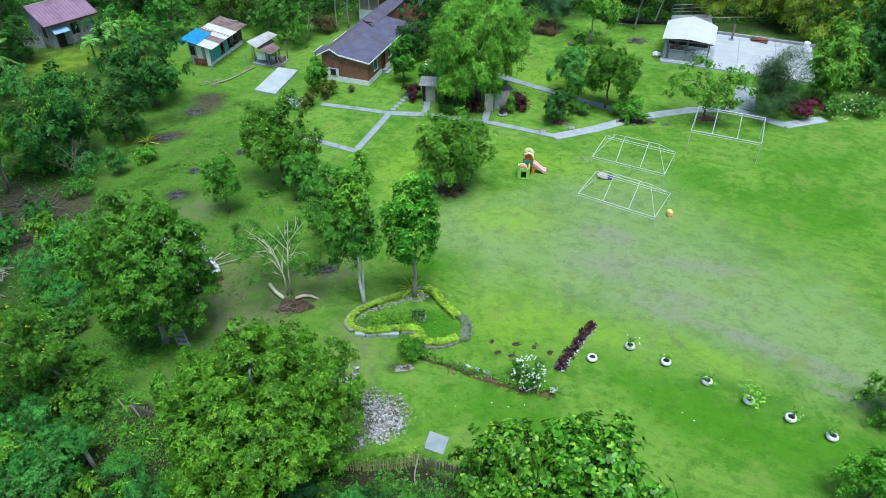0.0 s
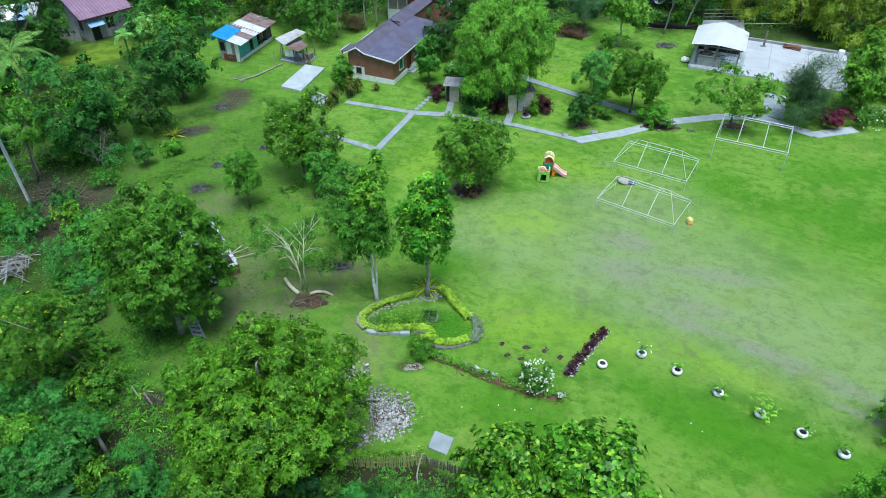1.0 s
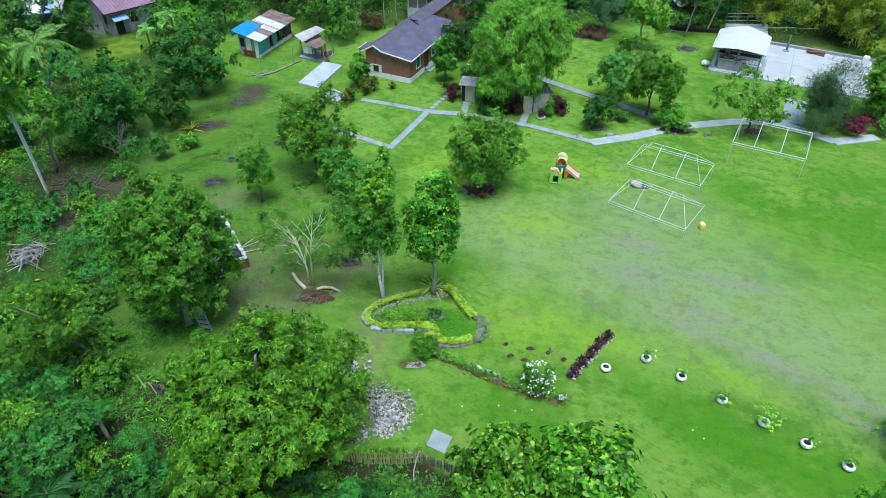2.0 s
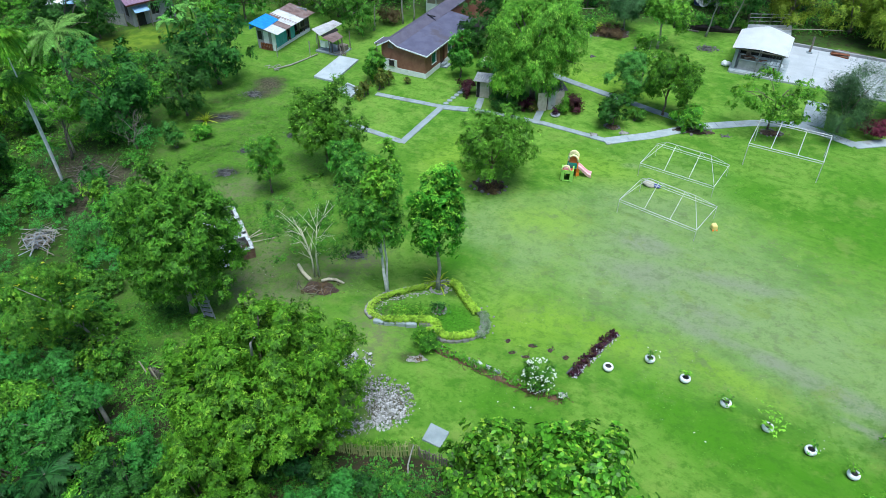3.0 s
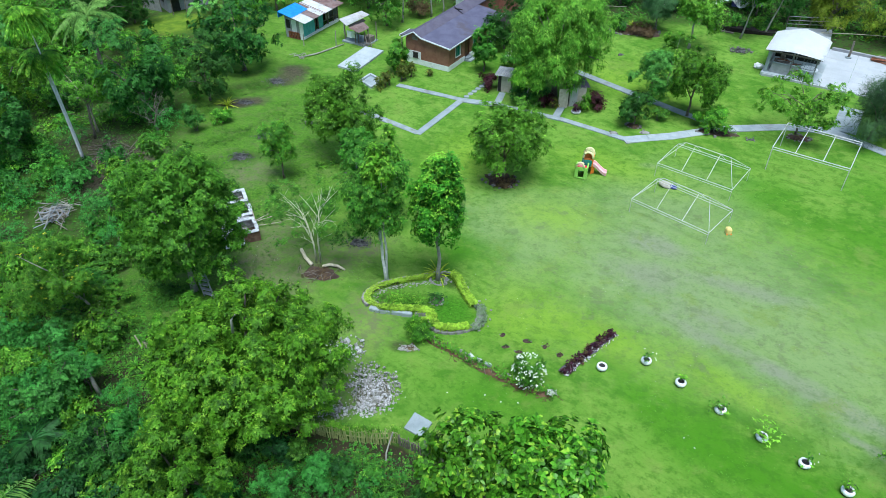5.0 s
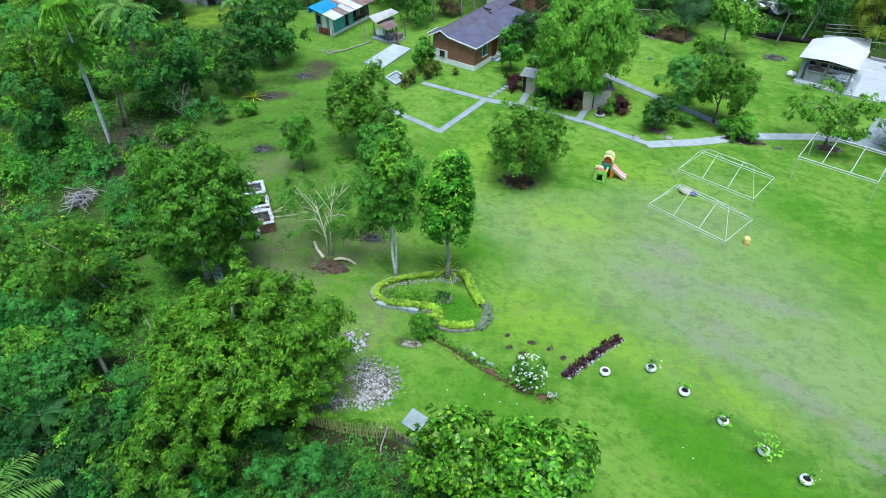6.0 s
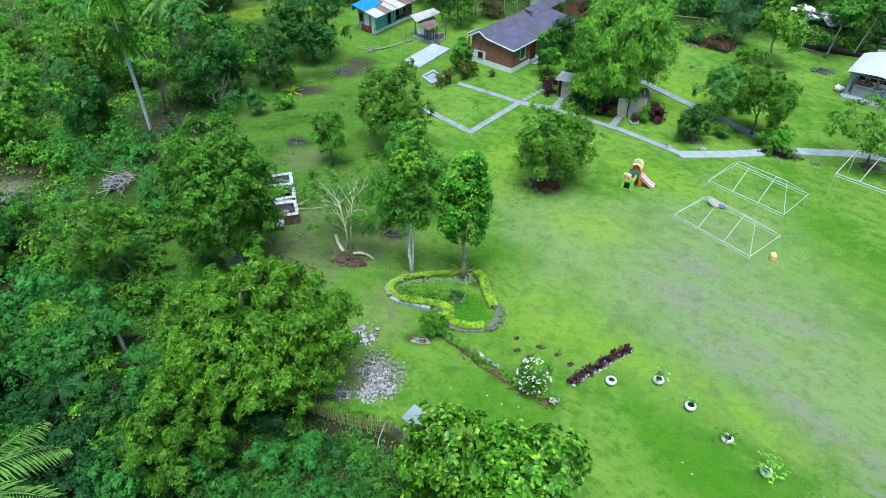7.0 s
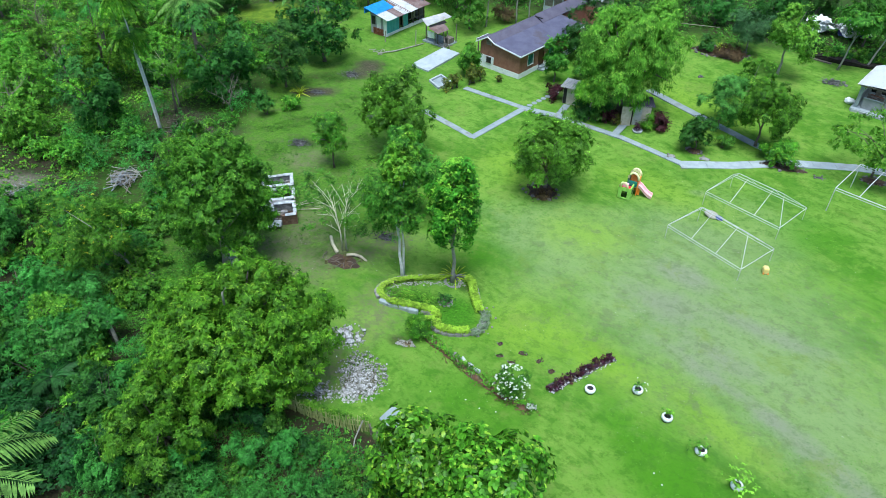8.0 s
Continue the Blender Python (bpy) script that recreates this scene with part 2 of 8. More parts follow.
M_PINKROOF = surface("mauve_sheet_roof", (0.21, 0.125, 0.19), (0.26, 0.165, 0.235), 1.0, 0.5, 0.1, 0.1, (0.136, 0.0806, 0.112))
M_BLOCK = surface("grey_block_wall", (0.25, 0.262, 0.275), (0.32, 0.332, 0.345), 1.3, 0.9, 0, 0.3, (0.155, 0.161, 0.174))
M_TURQ = surface("turquoise_paint", (0.1, 0.38, 0.4), (0.15, 0.46, 0.48), 3, 0.7, 0, 0.1, (0.08, 0.3, 0.31))
M_BLUESHEET = surface("pale_blue_sheet", (0.2, 0.36, 0.55), (0.3, 0.46, 0.64), 3, 0.6, 0, 0.2, (0.3, 0.36, 0.42))
M_WOOD = surface("weathered_wood", (0.124, 0.105, 0.0868), (0.211, 0.186, 0.155), 4, 0.9, 0, 0.4, (0.0806, 0.062, 0.0496))
M_BOARD = surface("pale_board", (0.285, 0.236, 0.198), (0.347, 0.298, 0.26), 3, 0.8, 0, 0.2, (0.217, 0.167, 0.136))
M_BAMBOOSTICK = surface("split_bamboo", (0.27, 0.31, 0.1), (0.42, 0.46, 0.18), 6, 0.7, 0, 0.2, (0.15, 0.143, 0.075))
M_BRICKDULL = surface("weathered_brick", (0.16, 0.088, 0.06), (0.23, 0.145, 0.105), 5, 0.9, 0, 0.3, (0.1, 0.07, 0.05))
M_TERRA = surface("terracotta", (0.186, 0.062, 0.031), (0.248, 0.0992, 0.0496), 4, 0.85, 0, 0.3, (0.105, 0.0434, 0.0248))
M_LIME = surface("lime_plastic", (0.32, 0.62, 0.1), (0.38, 0.68, 0.14), 4, 0.35, 0, 0.02)
M_CREAM = surface("cream_plastic", (0.75, 0.72, 0.36), (0.8, 0.77, 0.42), 4, 0.35, 0, 0.02)
M_ORANGE = surface("orange_plastic", (0.85, 0.25, 0.03), (0.88, 0.3, 0.05), 4, 0.35, 0, 0.02)
M_PINK = surface("pink_plastic", (0.8, 0.42, 0.45), (0.84, 0.5, 0.52), 4, 0.35, 0, 0.02)
M_REDP = surface("red_plastic", (0.55, 0.03, 0.05), (0.6, 0.04, 0.07), 4, 0.35, 0, 0.02)
M_TEALP = surface("teal_plastic", (0.02, 0.2, 0.16), (0.03, 0.25, 0.2), 4, 0.35, 0, 0.02)
M_YELLOWP = surface("yellow_plastic", (0.72, 0.58, 0.2), (0.78, 0.66, 0.28), 4, 0.4, 0, 0.02)
M_CLOTH = surface("crumpled_cloth", (0.341, 0.322, 0.26), (0.422, 0.403, 0.341), 6, 0.9, 0, 0.4)
M_BLUECLOTH = surface("blue_cloth", (0.0496, 0.062, 0.217), (0.0744, 0.093, 0.279), 6, 0.9, 0, 0.4)


# ---- mesh helpers ----
def ground_np(x, y):
    """Height of the land: a lawn that falls gently away, and a gully below it in the south-west."""
    def ease(v):
        v = np.clip(v, 0, 1)
        return v * v * (3 - 2 * v)
    yy = np.maximum(y, 12.0)
    lawn = -1.7 + 1.75 * np.exp(-(yy - 20) / 17) + 0.03 * np.clip(x, -25, 25) * np.exp(-np.maximum(yy - 20, 0) / 30)
    west = ease((-10.8 - x - 0.35 * yy) / 5) * ease((23.5 - y) / 4)
    bank = ease((17.0 - y) / 2.5) * ease((1.5 - x) / 3)
    return lawn - 1.7 * west - 0.9 * bank * (1 - west)


def ground(x, y):
    return float(ground_np(np.float64(x), np.float64(y)))


def thing(name, x, y, turn=0.0, label="", category="", group="", kind="", z=None):
    """A top-level thing's Empty at its base."""
    ob = new(name)
    ob.empty_display_size = 0.2
    ob.matrix_basis = pose(x, y, ground(x, y) if z is None else z, 0, 0, turn)
    return tagged(ob, label, category, group, kind)


def place(name, mesh, parent=None, label=""):
    ob = new(name, mesh)
    ob.parent = parent
    if label:
        ob["label"] = label
    return ob


def part(name, bm, material, parent, label="", smooth=False):
    """Links a bmesh as one mesh object under a thing or a part."""
    me = bpy.data.meshes.new(name)
    bmesh.ops.recalc_face_normals(bm, faces=bm.faces)
    if smooth:
        for f in bm.faces:
            f.smooth = True
    bm.to_mesh(me)
    bm.free()
    me.materials.append(material)
    return place(name, me, parent, label)


def quad_mesh(name, quads, material):
    """A mesh of loose leaves from an (n, corners, 3) array."""
    n, c = quads.shape[:2]
    me = bpy.data.meshes.new(name)
    me.vertices.add(c * n)
    me.vertices.foreach_set("co", np.ascontiguousarray(quads, dtype=np.float32).ravel())
    me.loops.add(c * n)
    me.loops.foreach_set("vertex_index", np.arange(c * n, dtype=np.int32))
    me.polygons.add(n)
    me.polygons.foreach_set("loop_start", np.arange(0, c * n, c, dtype=np.int32))
    me.update(calc_edges=True)
    me.materials.append(material)
    return me


def box(bm, x0, y0, z0, x1, y1, z1, m=None):
    vs = [bm.verts.new((x, y, z)) for z in (z0, z1) for x, y in ((x0, y0), (x1, y0), (x1, y1), (x0, y1))]
    for a in ((0, 3, 2, 1), (4, 5, 6, 7), (0, 1, 5, 4), (1, 2, 6, 5), (2, 3, 7, 6), (3, 0, 4, 7)):
        bm.faces.new([vs[i] for i in a])
    if m is not None:
        for v in vs:
            v.co = m @ v.co
    return vs


def boxed(*args, bevel=0.0, m=None):
    bm = bmesh.new()
    box(bm, *args, m=m)
    if bevel:
        bmesh.ops.bevel(bm, geom=bm.edges[:], offset=bevel, segments=2, affect="EDGES")
    return bm


def tube(bm, pts, radii, seg=8, cap=True):
    """A tapered round tube along points."""
    pts = [Vector(p) for p in pts]
    if not hasattr(radii, "__len__"):
        radii = [radii] * len(pts)
    rings = []
    for i, p in enumerate(pts):
        d = (pts[min(i + 1, len(pts) - 1)] - pts[max(i - 1, 0)]).normalized()
        a = d.cross(Vector((0, 0, 1)) if abs(d.z) < 0.9 else Vector((1, 0, 0))).normalized()
        b = d.cross(a)
        rings.append([bm.verts.new(p + radii[i] * (math.cos(2 * math.pi * k / seg) * a + math.sin(2 * math.pi * k / seg) * b)) for k in range(seg)])
    for r, s in zip(rings, rings[1:]):
        for k in range(seg):
            bm.faces.new((r[k], r[(k + 1) % seg], s[(k + 1) % seg], s[k]))
    if cap:
        bm.faces.new(rings[0][::-1])
        bm.faces.new(rings[-1])


def tubed(pts, radii, seg=8):
    bm = bmesh.new()
    tube(bm, pts, radii, seg)
    return bm


def lathe(bm, profile, seg=20):
    """Turns (radius, height) pairs about z."""
    rings = [[bm.verts.new((r * math.cos(2 * math.pi * k / seg), r * math.sin(2 * math.pi * k / seg), z)) for k in range(seg)] for r, z in profile]
    for r, s in zip(rings, rings[1:]):
        for k in range(seg):
            bm.faces.new((r[k], r[(k + 1) % seg], s[(k + 1) % seg], s[k]))
    bm.faces.new(rings[0][::-1])
    bm.faces.new(rings[-1])


def sheet(bm, corners, thick):
    """A slab of four or more corners, given counter-clockwise from above, thick below them."""
    top = [bm.verts.new(c) for c in corners]
    low = [bm.verts.new((c[0], c[1], c[2] - thick)) for c in corners]
    bm.faces.new(top)
    bm.faces.new(low[::-1])
    for i in range(len(corners)):
        j = (i + 1) % len(corners)
        bm.faces.new((top[j], top[i], low[i], low[j]))


def corrugated(bm, a, b, c, d, waves=12, depth=0.03, thick=0.012):
    """Ribbed sheet between the corners a, b (lower edge) and d, c (upper edge)."""
    a, b, c, d = (Vector(v) for v in (a, b, c, d))
    up = (b - a).cross(d - a).normalized()
    n = waves * 4
    rows = []
    for lift in (0.0, -thick):
        for e, f in ((a, b), (d, c)):
            rows.append([bm.verts.new(e.lerp(f, i / n) + up * (depth * math.sin(i * math.pi / 2) + lift)) for i in range(n + 1)])
    lo, hi, lo2, hi2 = rows
    for i in range(n):
        bm.faces.new((lo[i], lo[i + 1], hi[i + 1], hi[i]))
        bm.faces.new((lo2[i + 1], lo2[i], hi2[i], hi2[i + 1]))
        bm.faces.new((lo[i + 1], lo[i], lo2[i], lo2[i + 1]))
        bm.faces.new((hi[i], hi[i + 1], hi2[i + 1], hi2[i]))
    bm.faces.new((lo[0], hi[0], hi2[0], lo2[0]))
    bm.faces.new((hi[n], lo[n], lo2[n], hi2[n]))


# ---- foliage helpers ----
def unit(v):
    return v / np.maximum(np.linalg.norm(v, axis=-1, keepdims=True), 1e-9)


def leaves(rng, pos, nrm, k, length, width, rise=0.15, spread=0.26, droop=0.25, simple=False):
    """k leaves round each place, radiating across its normal: (n * k, 4, 3)."""
    pos, nrm = np.repeat(pos, k, 0), unit(np.repeat(nrm, k, 0))
    axis = rng.normal(size=pos.shape)
    axis = unit(axis - nrm * np.sum(axis * nrm, 1, keepdims=True))
    axis = unit(axis + nrm * rng.normal(rise, spread, (len(pos), 1)))
    side = unit(np.cross(axis, nrm))
    face = np.cross(side, axis)
    ln = length * rng.uniform(0.65, 1.25, (len(pos), 1))
    wd = width * rng.uniform(0.7, 1.2, (len(pos), 1))
    mid = pos + axis * ln * 0.45
    tip = pos + axis * ln - np.array([0, 0, 1.0]) * ln * droop
    if simple == "round":
        low, high = pos + axis * ln * 0.3, pos + axis * ln * 0.72 - np.array([0, 0, 1.0]) * ln * droop * 0.45
        curl = face * wd * 0.12
        return np.stack([pos, low - side * wd * 0.46 + curl, high - side * wd * 0.42 + curl, tip, high + side * wd * 0.42 + curl, low + side * wd * 0.46 + curl], 1)
    if simple:
        broad = rng.rand(len(pos), 1) < 0.55
        near, far = np.where(broad, 0.08, 0.5), np.where(broad, 0.5, 0.0)
        third = np.where(broad, tip + side * wd * far, pos + side * wd * near)
        return np.stack([pos - side * wd * near, tip - side * wd * far, third], 1)
    return np.stack([pos, mid - side * wd / 2 + face * wd * 0.18, tip, mid + side * wd / 2 + face * wd * 0.18], 1)


def crown_leaves(rng, mid, radii, clumps, count, k, length, width, lump=0.36, droop=0.25, low=-0.8, simple=False, wild=0.16, column=False, fill=0.22):
    """Leaves of a crown made of many uneven clumps. Returns the leaves and the clumps' middles."""
    mid, radii = np.array(mid, float), np.array(radii, float)
    if column:
        z = rng.uniform(-0.95, 1, (clumps, 1))
        a = rng.uniform(0, 2 * math.pi, (clumps, 1))
        w = (1 - np.abs(z) ** 3) ** 0.5
        d = np.concatenate([w * np.cos(a), w * np.sin(a), z], 1)
    else:
        d = unit(rng.normal(size=(clumps * 3, 3)))
        d = d[d[:, 2] > low][:clumps]
    # a few broad lobes and hollows make the outline uneven
    axes = unit(rng.normal(size=(7, 3)))
    lobe = 1 + wild * np.sum(np.sin(2.6 * (d @ axes.T) + np.arange(7)), 1, keepdims=True) / 2.2
    reach = rng.uniform(0.5, 1.0, (len(d), 1)) ** 0.6 * (1 - 0.75 * lump) * lobe
    reach = np.where(rng.rand(len(d), 1) < 0.12, reach * 1.12, reach)
    centre = mid + d * radii * reach
    size = lump * rng.uniform(0.5, 1.25, (len(d), 1)) * radii
    # leaves sit in tufts with gaps between them
    per = 8 if count > 2000 else 4 if count > 600 else 3
    tufts = max(1, count // per)
    pick = rng.choice(len(d), tufts, p=(size[:, 0] ** 2) / np.sum(size[:, 0] ** 2))
    out = unit(rng.normal(size=(tufts, 3)) * 0.8 + 0.7 * d[pick] + np.array([0, 0, 0.6]))
    pos = centre[pick] + out * size[pick] * rng.uniform(0.6, 1.12, (tufts, 1))
    inner = int(tufts * fill)
    pos[:inner] = mid + (centre[pick[:inner]] - mid) * rng.uniform(0.35, 0.85, (inner, 1)) + rng.normal(0, 0.12, (inner, 3)) * radii
    pos = np.repeat(pos, per, 0) + rng.normal(0, (0.75 if per > 4 else 0.5) * length, (tufts * per, 3))
    out = np.repeat(out, per, 0)
    return leaves(rng, pos, out + np.array([0, 0, 0.3]), k, length, width, droop=droop, simple=simple), centre


def wobble(rng, a, b, n, amount):
    a, b = np.array(a, float), np.array(b, float)
    pts = [a + (b - a) * i / n for i in range(n + 1)]
    for i in range(1, n):
        pts[i] = pts[i] + rng.normal(0, amount, 3)
    return pts


def tree(name, x, y, height, radius, bottom, leaf, label, seed=0, count=2500, k=6, length=0.24, width=0.09, clumps=34, bark=None, girth=0.16,
         flat=1.0, lump=0.36, lean=(0, 0), stems=1, category="tree", group="", limbs=7, droop=0.25, extra=None, simple=False, wild=0.16, column=False):
    """A tree: trunk, limbs and a crown of clumped leaves."""
    rng = np.random.RandomState(seed)
    bark = bark or M_BARK
    ob = thing(name, x, y, 0, label, category, group)
    rz = (height - bottom) / 2
    mid = (lean[0], lean[1], bottom + rz)
    q, centres = crown_leaves(rng, mid, (radius, radius * flat, rz), clumps, count, k, length, width, lump, droop, simple=simple, wild=wild, column=column)
    fork = bottom + 0.25 * rz
    tops = []
    for s in range(stems):
        off = rng.normal(0, 0.12 * (stems > 1), 2)
        spread = rng.normal(0, 0.35 * (stems > 1), 2)
        end = (lean[0] * 0.8 + spread[0], lean[1] * 0.8 + spread[1], bottom + rz * 0.9)
        pts = wobble(rng, (off[0], off[1], -0.15), end, 6, 0.05 + 0.02 * girth)
        part("trunk", tubed(pts, [girth * (1.45 if i == 0 else 1) * (1 - 0.6 * i / 6) for i in range(7)], 9), bark, ob, smooth=True)
        tops.append((pts, end))
    order = rng.permutation(len(centres))[:limbs]
    for j in order:
        pts = tops[j % stems][0]
        a = pts[rng.randint(3, 6)]
        b = centres[j]
        m = (a + b) / 2 + np.array([0, 0, 0.12 * np.linalg.norm(b - a)])
        part("limb", tubed([a, m, b], [girth * 0.42, girth * 0.3, girth * 0.1], 6), bark, ob, smooth=True)
    place("crown", quad_mesh("crown", q, leaf), ob)
    if extra:
        mat, n, ln, wd = extra
        up = centres[:, 2] > mid[2] - (0.8 if column else 0.2) * rz
        c = centres[up][rng.choice(up.sum(), n)]
        pos = c + unit(rng.normal(size=(n, 3)) + np.array([0, -0.3, 0.8])) * np.array([radius, radius, rz]) * lump * 0.95
        kind = "blossom" if mat is M_BLOSSOM else "young_leaves"
        place(kind, quad_mesh(kind, leaves(rng, pos, np.tile([0, 0, 1.0], (n, 1)), 4, ln, wd), mat), ob)
    return ob


def bush(name, x, y, radius, height, leaf, label, seed=0, count=420, k=5, length=0.2, width=0.09, clumps=14, category="shrub", group="", extra=None, lump=0.42, droop=0.2, stems=4, simple=False):
    rng = np.random.RandomState(seed + 500)
    simple = simple or count > 150
    ob = thing(name, x, y, 0, label, category, group)
    q, centres = crown_leaves(rng, (0, 0, height * 0.52), (radius, radius, height * 0.55), clumps, count, k, length, width, lump, droop, -0.7, simple)
    q[:, :, 2] = np.maximum(q[:, :, 2], 0.01)
    for j in range(stems):
        part("stem", tubed([(0.06 * j - 0.1, 0.05, -0.05), centres[j] * 0.5, centres[j]], [0.03, 0.025, 0.012], 5), M_BARK, ob)
    place("foliage", quad_mesh("foliage", q, leaf), ob)
    if extra:
        mat, n, ln = extra
        heads = [quad_mesh("flower", leaves(rng, np.zeros((1, 3)), np.array([[0, 0, 1.0]]), 6, ln, ln * 0.8, rise=0.3), mat) for _ in range(3)]
        pos = np.array([0, 0, height * 0.52]) + unit(rng.normal(size=(n, 3)) + np.array([0, -0.4, 0.7])) * np.array([radius, radius, height * 0.55]) * rng.uniform(0.85, 1.08, (n, 1))
        pos[:, 2] = np.maximum(pos[:, 2], 0.1)
        for i, p in enumerate(pos):
            place("flower", heads[i % 3], ob).matrix_basis = pose(*p, rng.uniform(0, 50), rng.uniform(-30, 30), rng.uniform(0, 360))
    return ob


def frond_mesh(rng, length, leaflets, leaf_len, sag, material):
    """One arching palm frond along +x, with its leaflets."""
    t = np.linspace(0.08, 1, leaflets)
    def spine(u):
        return np.stack([length * u * (1 - 0.12 * u), 0 * u, length * (0.35 * u - sag * u * u)], -1)
    p = spine(t)
    d = unit(np.gradient(p, axis=0))
    quads = []
    for s in (-1, 1):
        ln = leaf_len * (0.45 + 0.9 * np.sin(np.pi * (0.15 + 0.8 * t)))[:, None] * rng.uniform(0.85, 1.1, (leaflets, 1))
        ax = unit(d * 0.55 + np.array([0, s * 0.8, 0]) + np.array([0, 0, -0.35]) + rng.normal(0, 0.08, p.shape))
        w = unit(np.cross(ax, np.array([0, 0, 1.0]))) * max(0.04, 0.035 * length / 3)
        tip = p + ax * ln + np.array([0, 0, -0.25]) * ln
        quads.append(np.stack([p, p + ax * ln * 0.5 - w, tip, p + ax * ln * 0.5 + w], 1))
    u = np.linspace(0, 1, 13)
    c = spine(u)
    up = np.array([0, 0, 1.0])
    wid = (0.05 * (1 - 0.85 * u))[:, None]
    l, r = c + np.array([0, 1.0, 0]) * wid, c - np.array([0, 1.0, 0]) * wid
    quads.append(np.stack([l[:-1], r[:-1], r[1:], l[1:]], 1) + up * 0.015)
    return quad_mesh("frond", np.concatenate(quads), material)


def palm(name, x, y, height, label, seed=0, fronds=16, length=2.8, leaf=None, lean=(0, 0), girth=0.13, bark=None, sag=0.75, leaf_len=0.55, turn=0.0):
    rng = np.random.RandomState(seed + 900)
    ob = thing(name, x, y, turn, label, "palm")
    pts = [(lean[0] * (i / 8) ** 1.6, lean[1] * (i / 8) ** 1.6, -0.2 + (height + 0.2) * i / 8) for i in range(9)]
    part("trunk", tubed(pts, [girth * (1.3 - 0.5 * i / 8) for i in range(9)], 10), bark or M_PALEBARK, ob, smooth=True)
    shapes = [frond_mesh(rng, length, 30, leaf_len, sag * f, leaf or M_MID) for f in (0.6, 0.95, 1.3)]
    for i in range(fronds):
        f = place("frond", shapes[i % 3], ob)
        f.matrix_basis = pose(lean[0], lean[1], height - 0.05, 0, rng.uniform(-35, 20), 137.5 * i + rng.uniform(-15, 15)) 
    return ob


# ---- ground ----
def ground_material():
    g = Nodes("lawn_and_soil")
    x = g.node("ShaderNodeSeparateXYZ", Vector=g.coord).outputs
    broad = g.noise(0.16, 5, 0.6)
    mid = g.noise(0.7, 5, 0.65)
    fine = g.noise(7.0, 4, 0.7)
    grain = g.noise(38.0, 3, 0.7)
    m = g.tree.nodes.new("ShaderNodeMapping")
    m.vector_type = "TEXTURE"
    g.set(m.inputs["Vector"], g.coord)
    m.inputs["Rotation"].default_value = (0, 0, radians(-30))
    m.inputs["Scale"].default_value = (3.2, 0.9, 1)
    streak = g.noise(1.0, 5, 0.7, m.outputs[0])
    lawn = g.mix(g.span(broad, 0.38, 0.62), (0.082, 0.2, 0.017), (0.158, 0.295, 0.04))
    lawn = g.mix(g.span(mid, 0.45, 0.66, 0.0, 0.8), lawn, (0.185, 0.31, 0.048))
    lawn = g.mix(g.span(streak, 0.5, 0.68, 0.0, 0.5), lawn, (0.042, 0.14, 0.007))
    lawn = g.mix(g.span(streak, 0.47, 0.32, 0.0, 0.45), lawn, (0.14, 0.225, 0.035))
    wob = g.math("ADD", g.math("MULTIPLY", g.noise(0.45, 5, 0.65), 1.3), g.math("MULTIPLY", g.noise(2.6, 4, 0.7), 0.5))

    def zone(a, b, *ellipse):
        return g.span(g.math("ADD", g.away(*ellipse), wob), a, b, 1.0, 0.0)

    # worn, thin turf in the middle of the field
    worn = (0.205, 0.29, 0.115)
    bare = (0.215, 0.235, 0.165)
    for e in ((12, 34, 13, 6.5, -18), (18, 27, 13, 5, -38), (12.5, 42, 6, 6, 0), (3, 38, 6, 4, 0)):
        lawn = g.mix(g.math("MULTIPLY", zone(1.0, 2.3, *e), 0.75), lawn, worn)
    for e in ((10.2, 33.2, 4.2, 2.2, -25), (13.5, 30.0, 3.6, 1.4, -30), (18.5, 24.5, 6.0, 1.2, -38), (11.0, 36.5, 3.6, 1.6, -20), (15.5, 33.0, 5.0, 1.2, -15), (14, 27.8, 5.0, 1.0, -30), (19.5, 21.8, 2.2, 0.5, -35), (11.0, 46.8, 1.2, 0.7, 0)):
        lawn = g.mix(g.math("MULTIPLY", zone(0.9, 1.9, *e), 0.72), lawn, bare)
    # fresh yellow-green turf, and lush dark green turf
    for e in ((3.6, 28.0, 3.6, 3.2, 20), (8.0, 27.2, 3.4, 1.6, -20), (4.6, 38.5, 4.0, 3.0, 0), (9.0, 46.0, 7.0, 2.6, -20), (14.0, 24.8, 4.5, 1.2, -38), (10.0, 62.0, 9.0, 6.0, -20), (-2.0, 46.0, 4.0, 5.0, 0)):
        lawn = g.mix(g.math("MULTIPLY", zone(0.9, 2.2, *e), 0.7), lawn, (0.2, 0.345, 0.03))
    for e in ((25.5, 38.5, 6.0, 6.0, 20), (2.6, 21.4, 4.6, 1.8, -20), (14.0, 19.0, 6.0, 2.6, -25), (12.5, 21.2, 5.0, 2.2, -32), (19.0, 18.0, 4.0, 2.0, -30), (10.0, 23.0, 3.0, 1.4, -35), (29.0, 46.0, 6.0, 3.0, 0), (-1.0, 33.5, 2.0, 2.2, 0), (19.0, 44.0, 3.0, 3.0, 0)):
        lawn = g.mix(g.math("MULTIPLY", zone(0.9, 2.2, *e), 0.72), lawn, (0.065, 0.205, 0.007))
    worn_far = g.away(13, 33, 14, 10, -25)
    inside = g.span(worn_far, 0.6, 1.2, 1.0, 0.0)
    blotch = g.noise(1.7, 6, 0.75)
    lawn = g.mix(g.math("MULTIPLY", g.span(blotch, 0.47, 0.62, 0.0, 0.6), g.math("SUBTRACT", 1.0, inside)), lawn, (0.05, 0.148, 0.01))
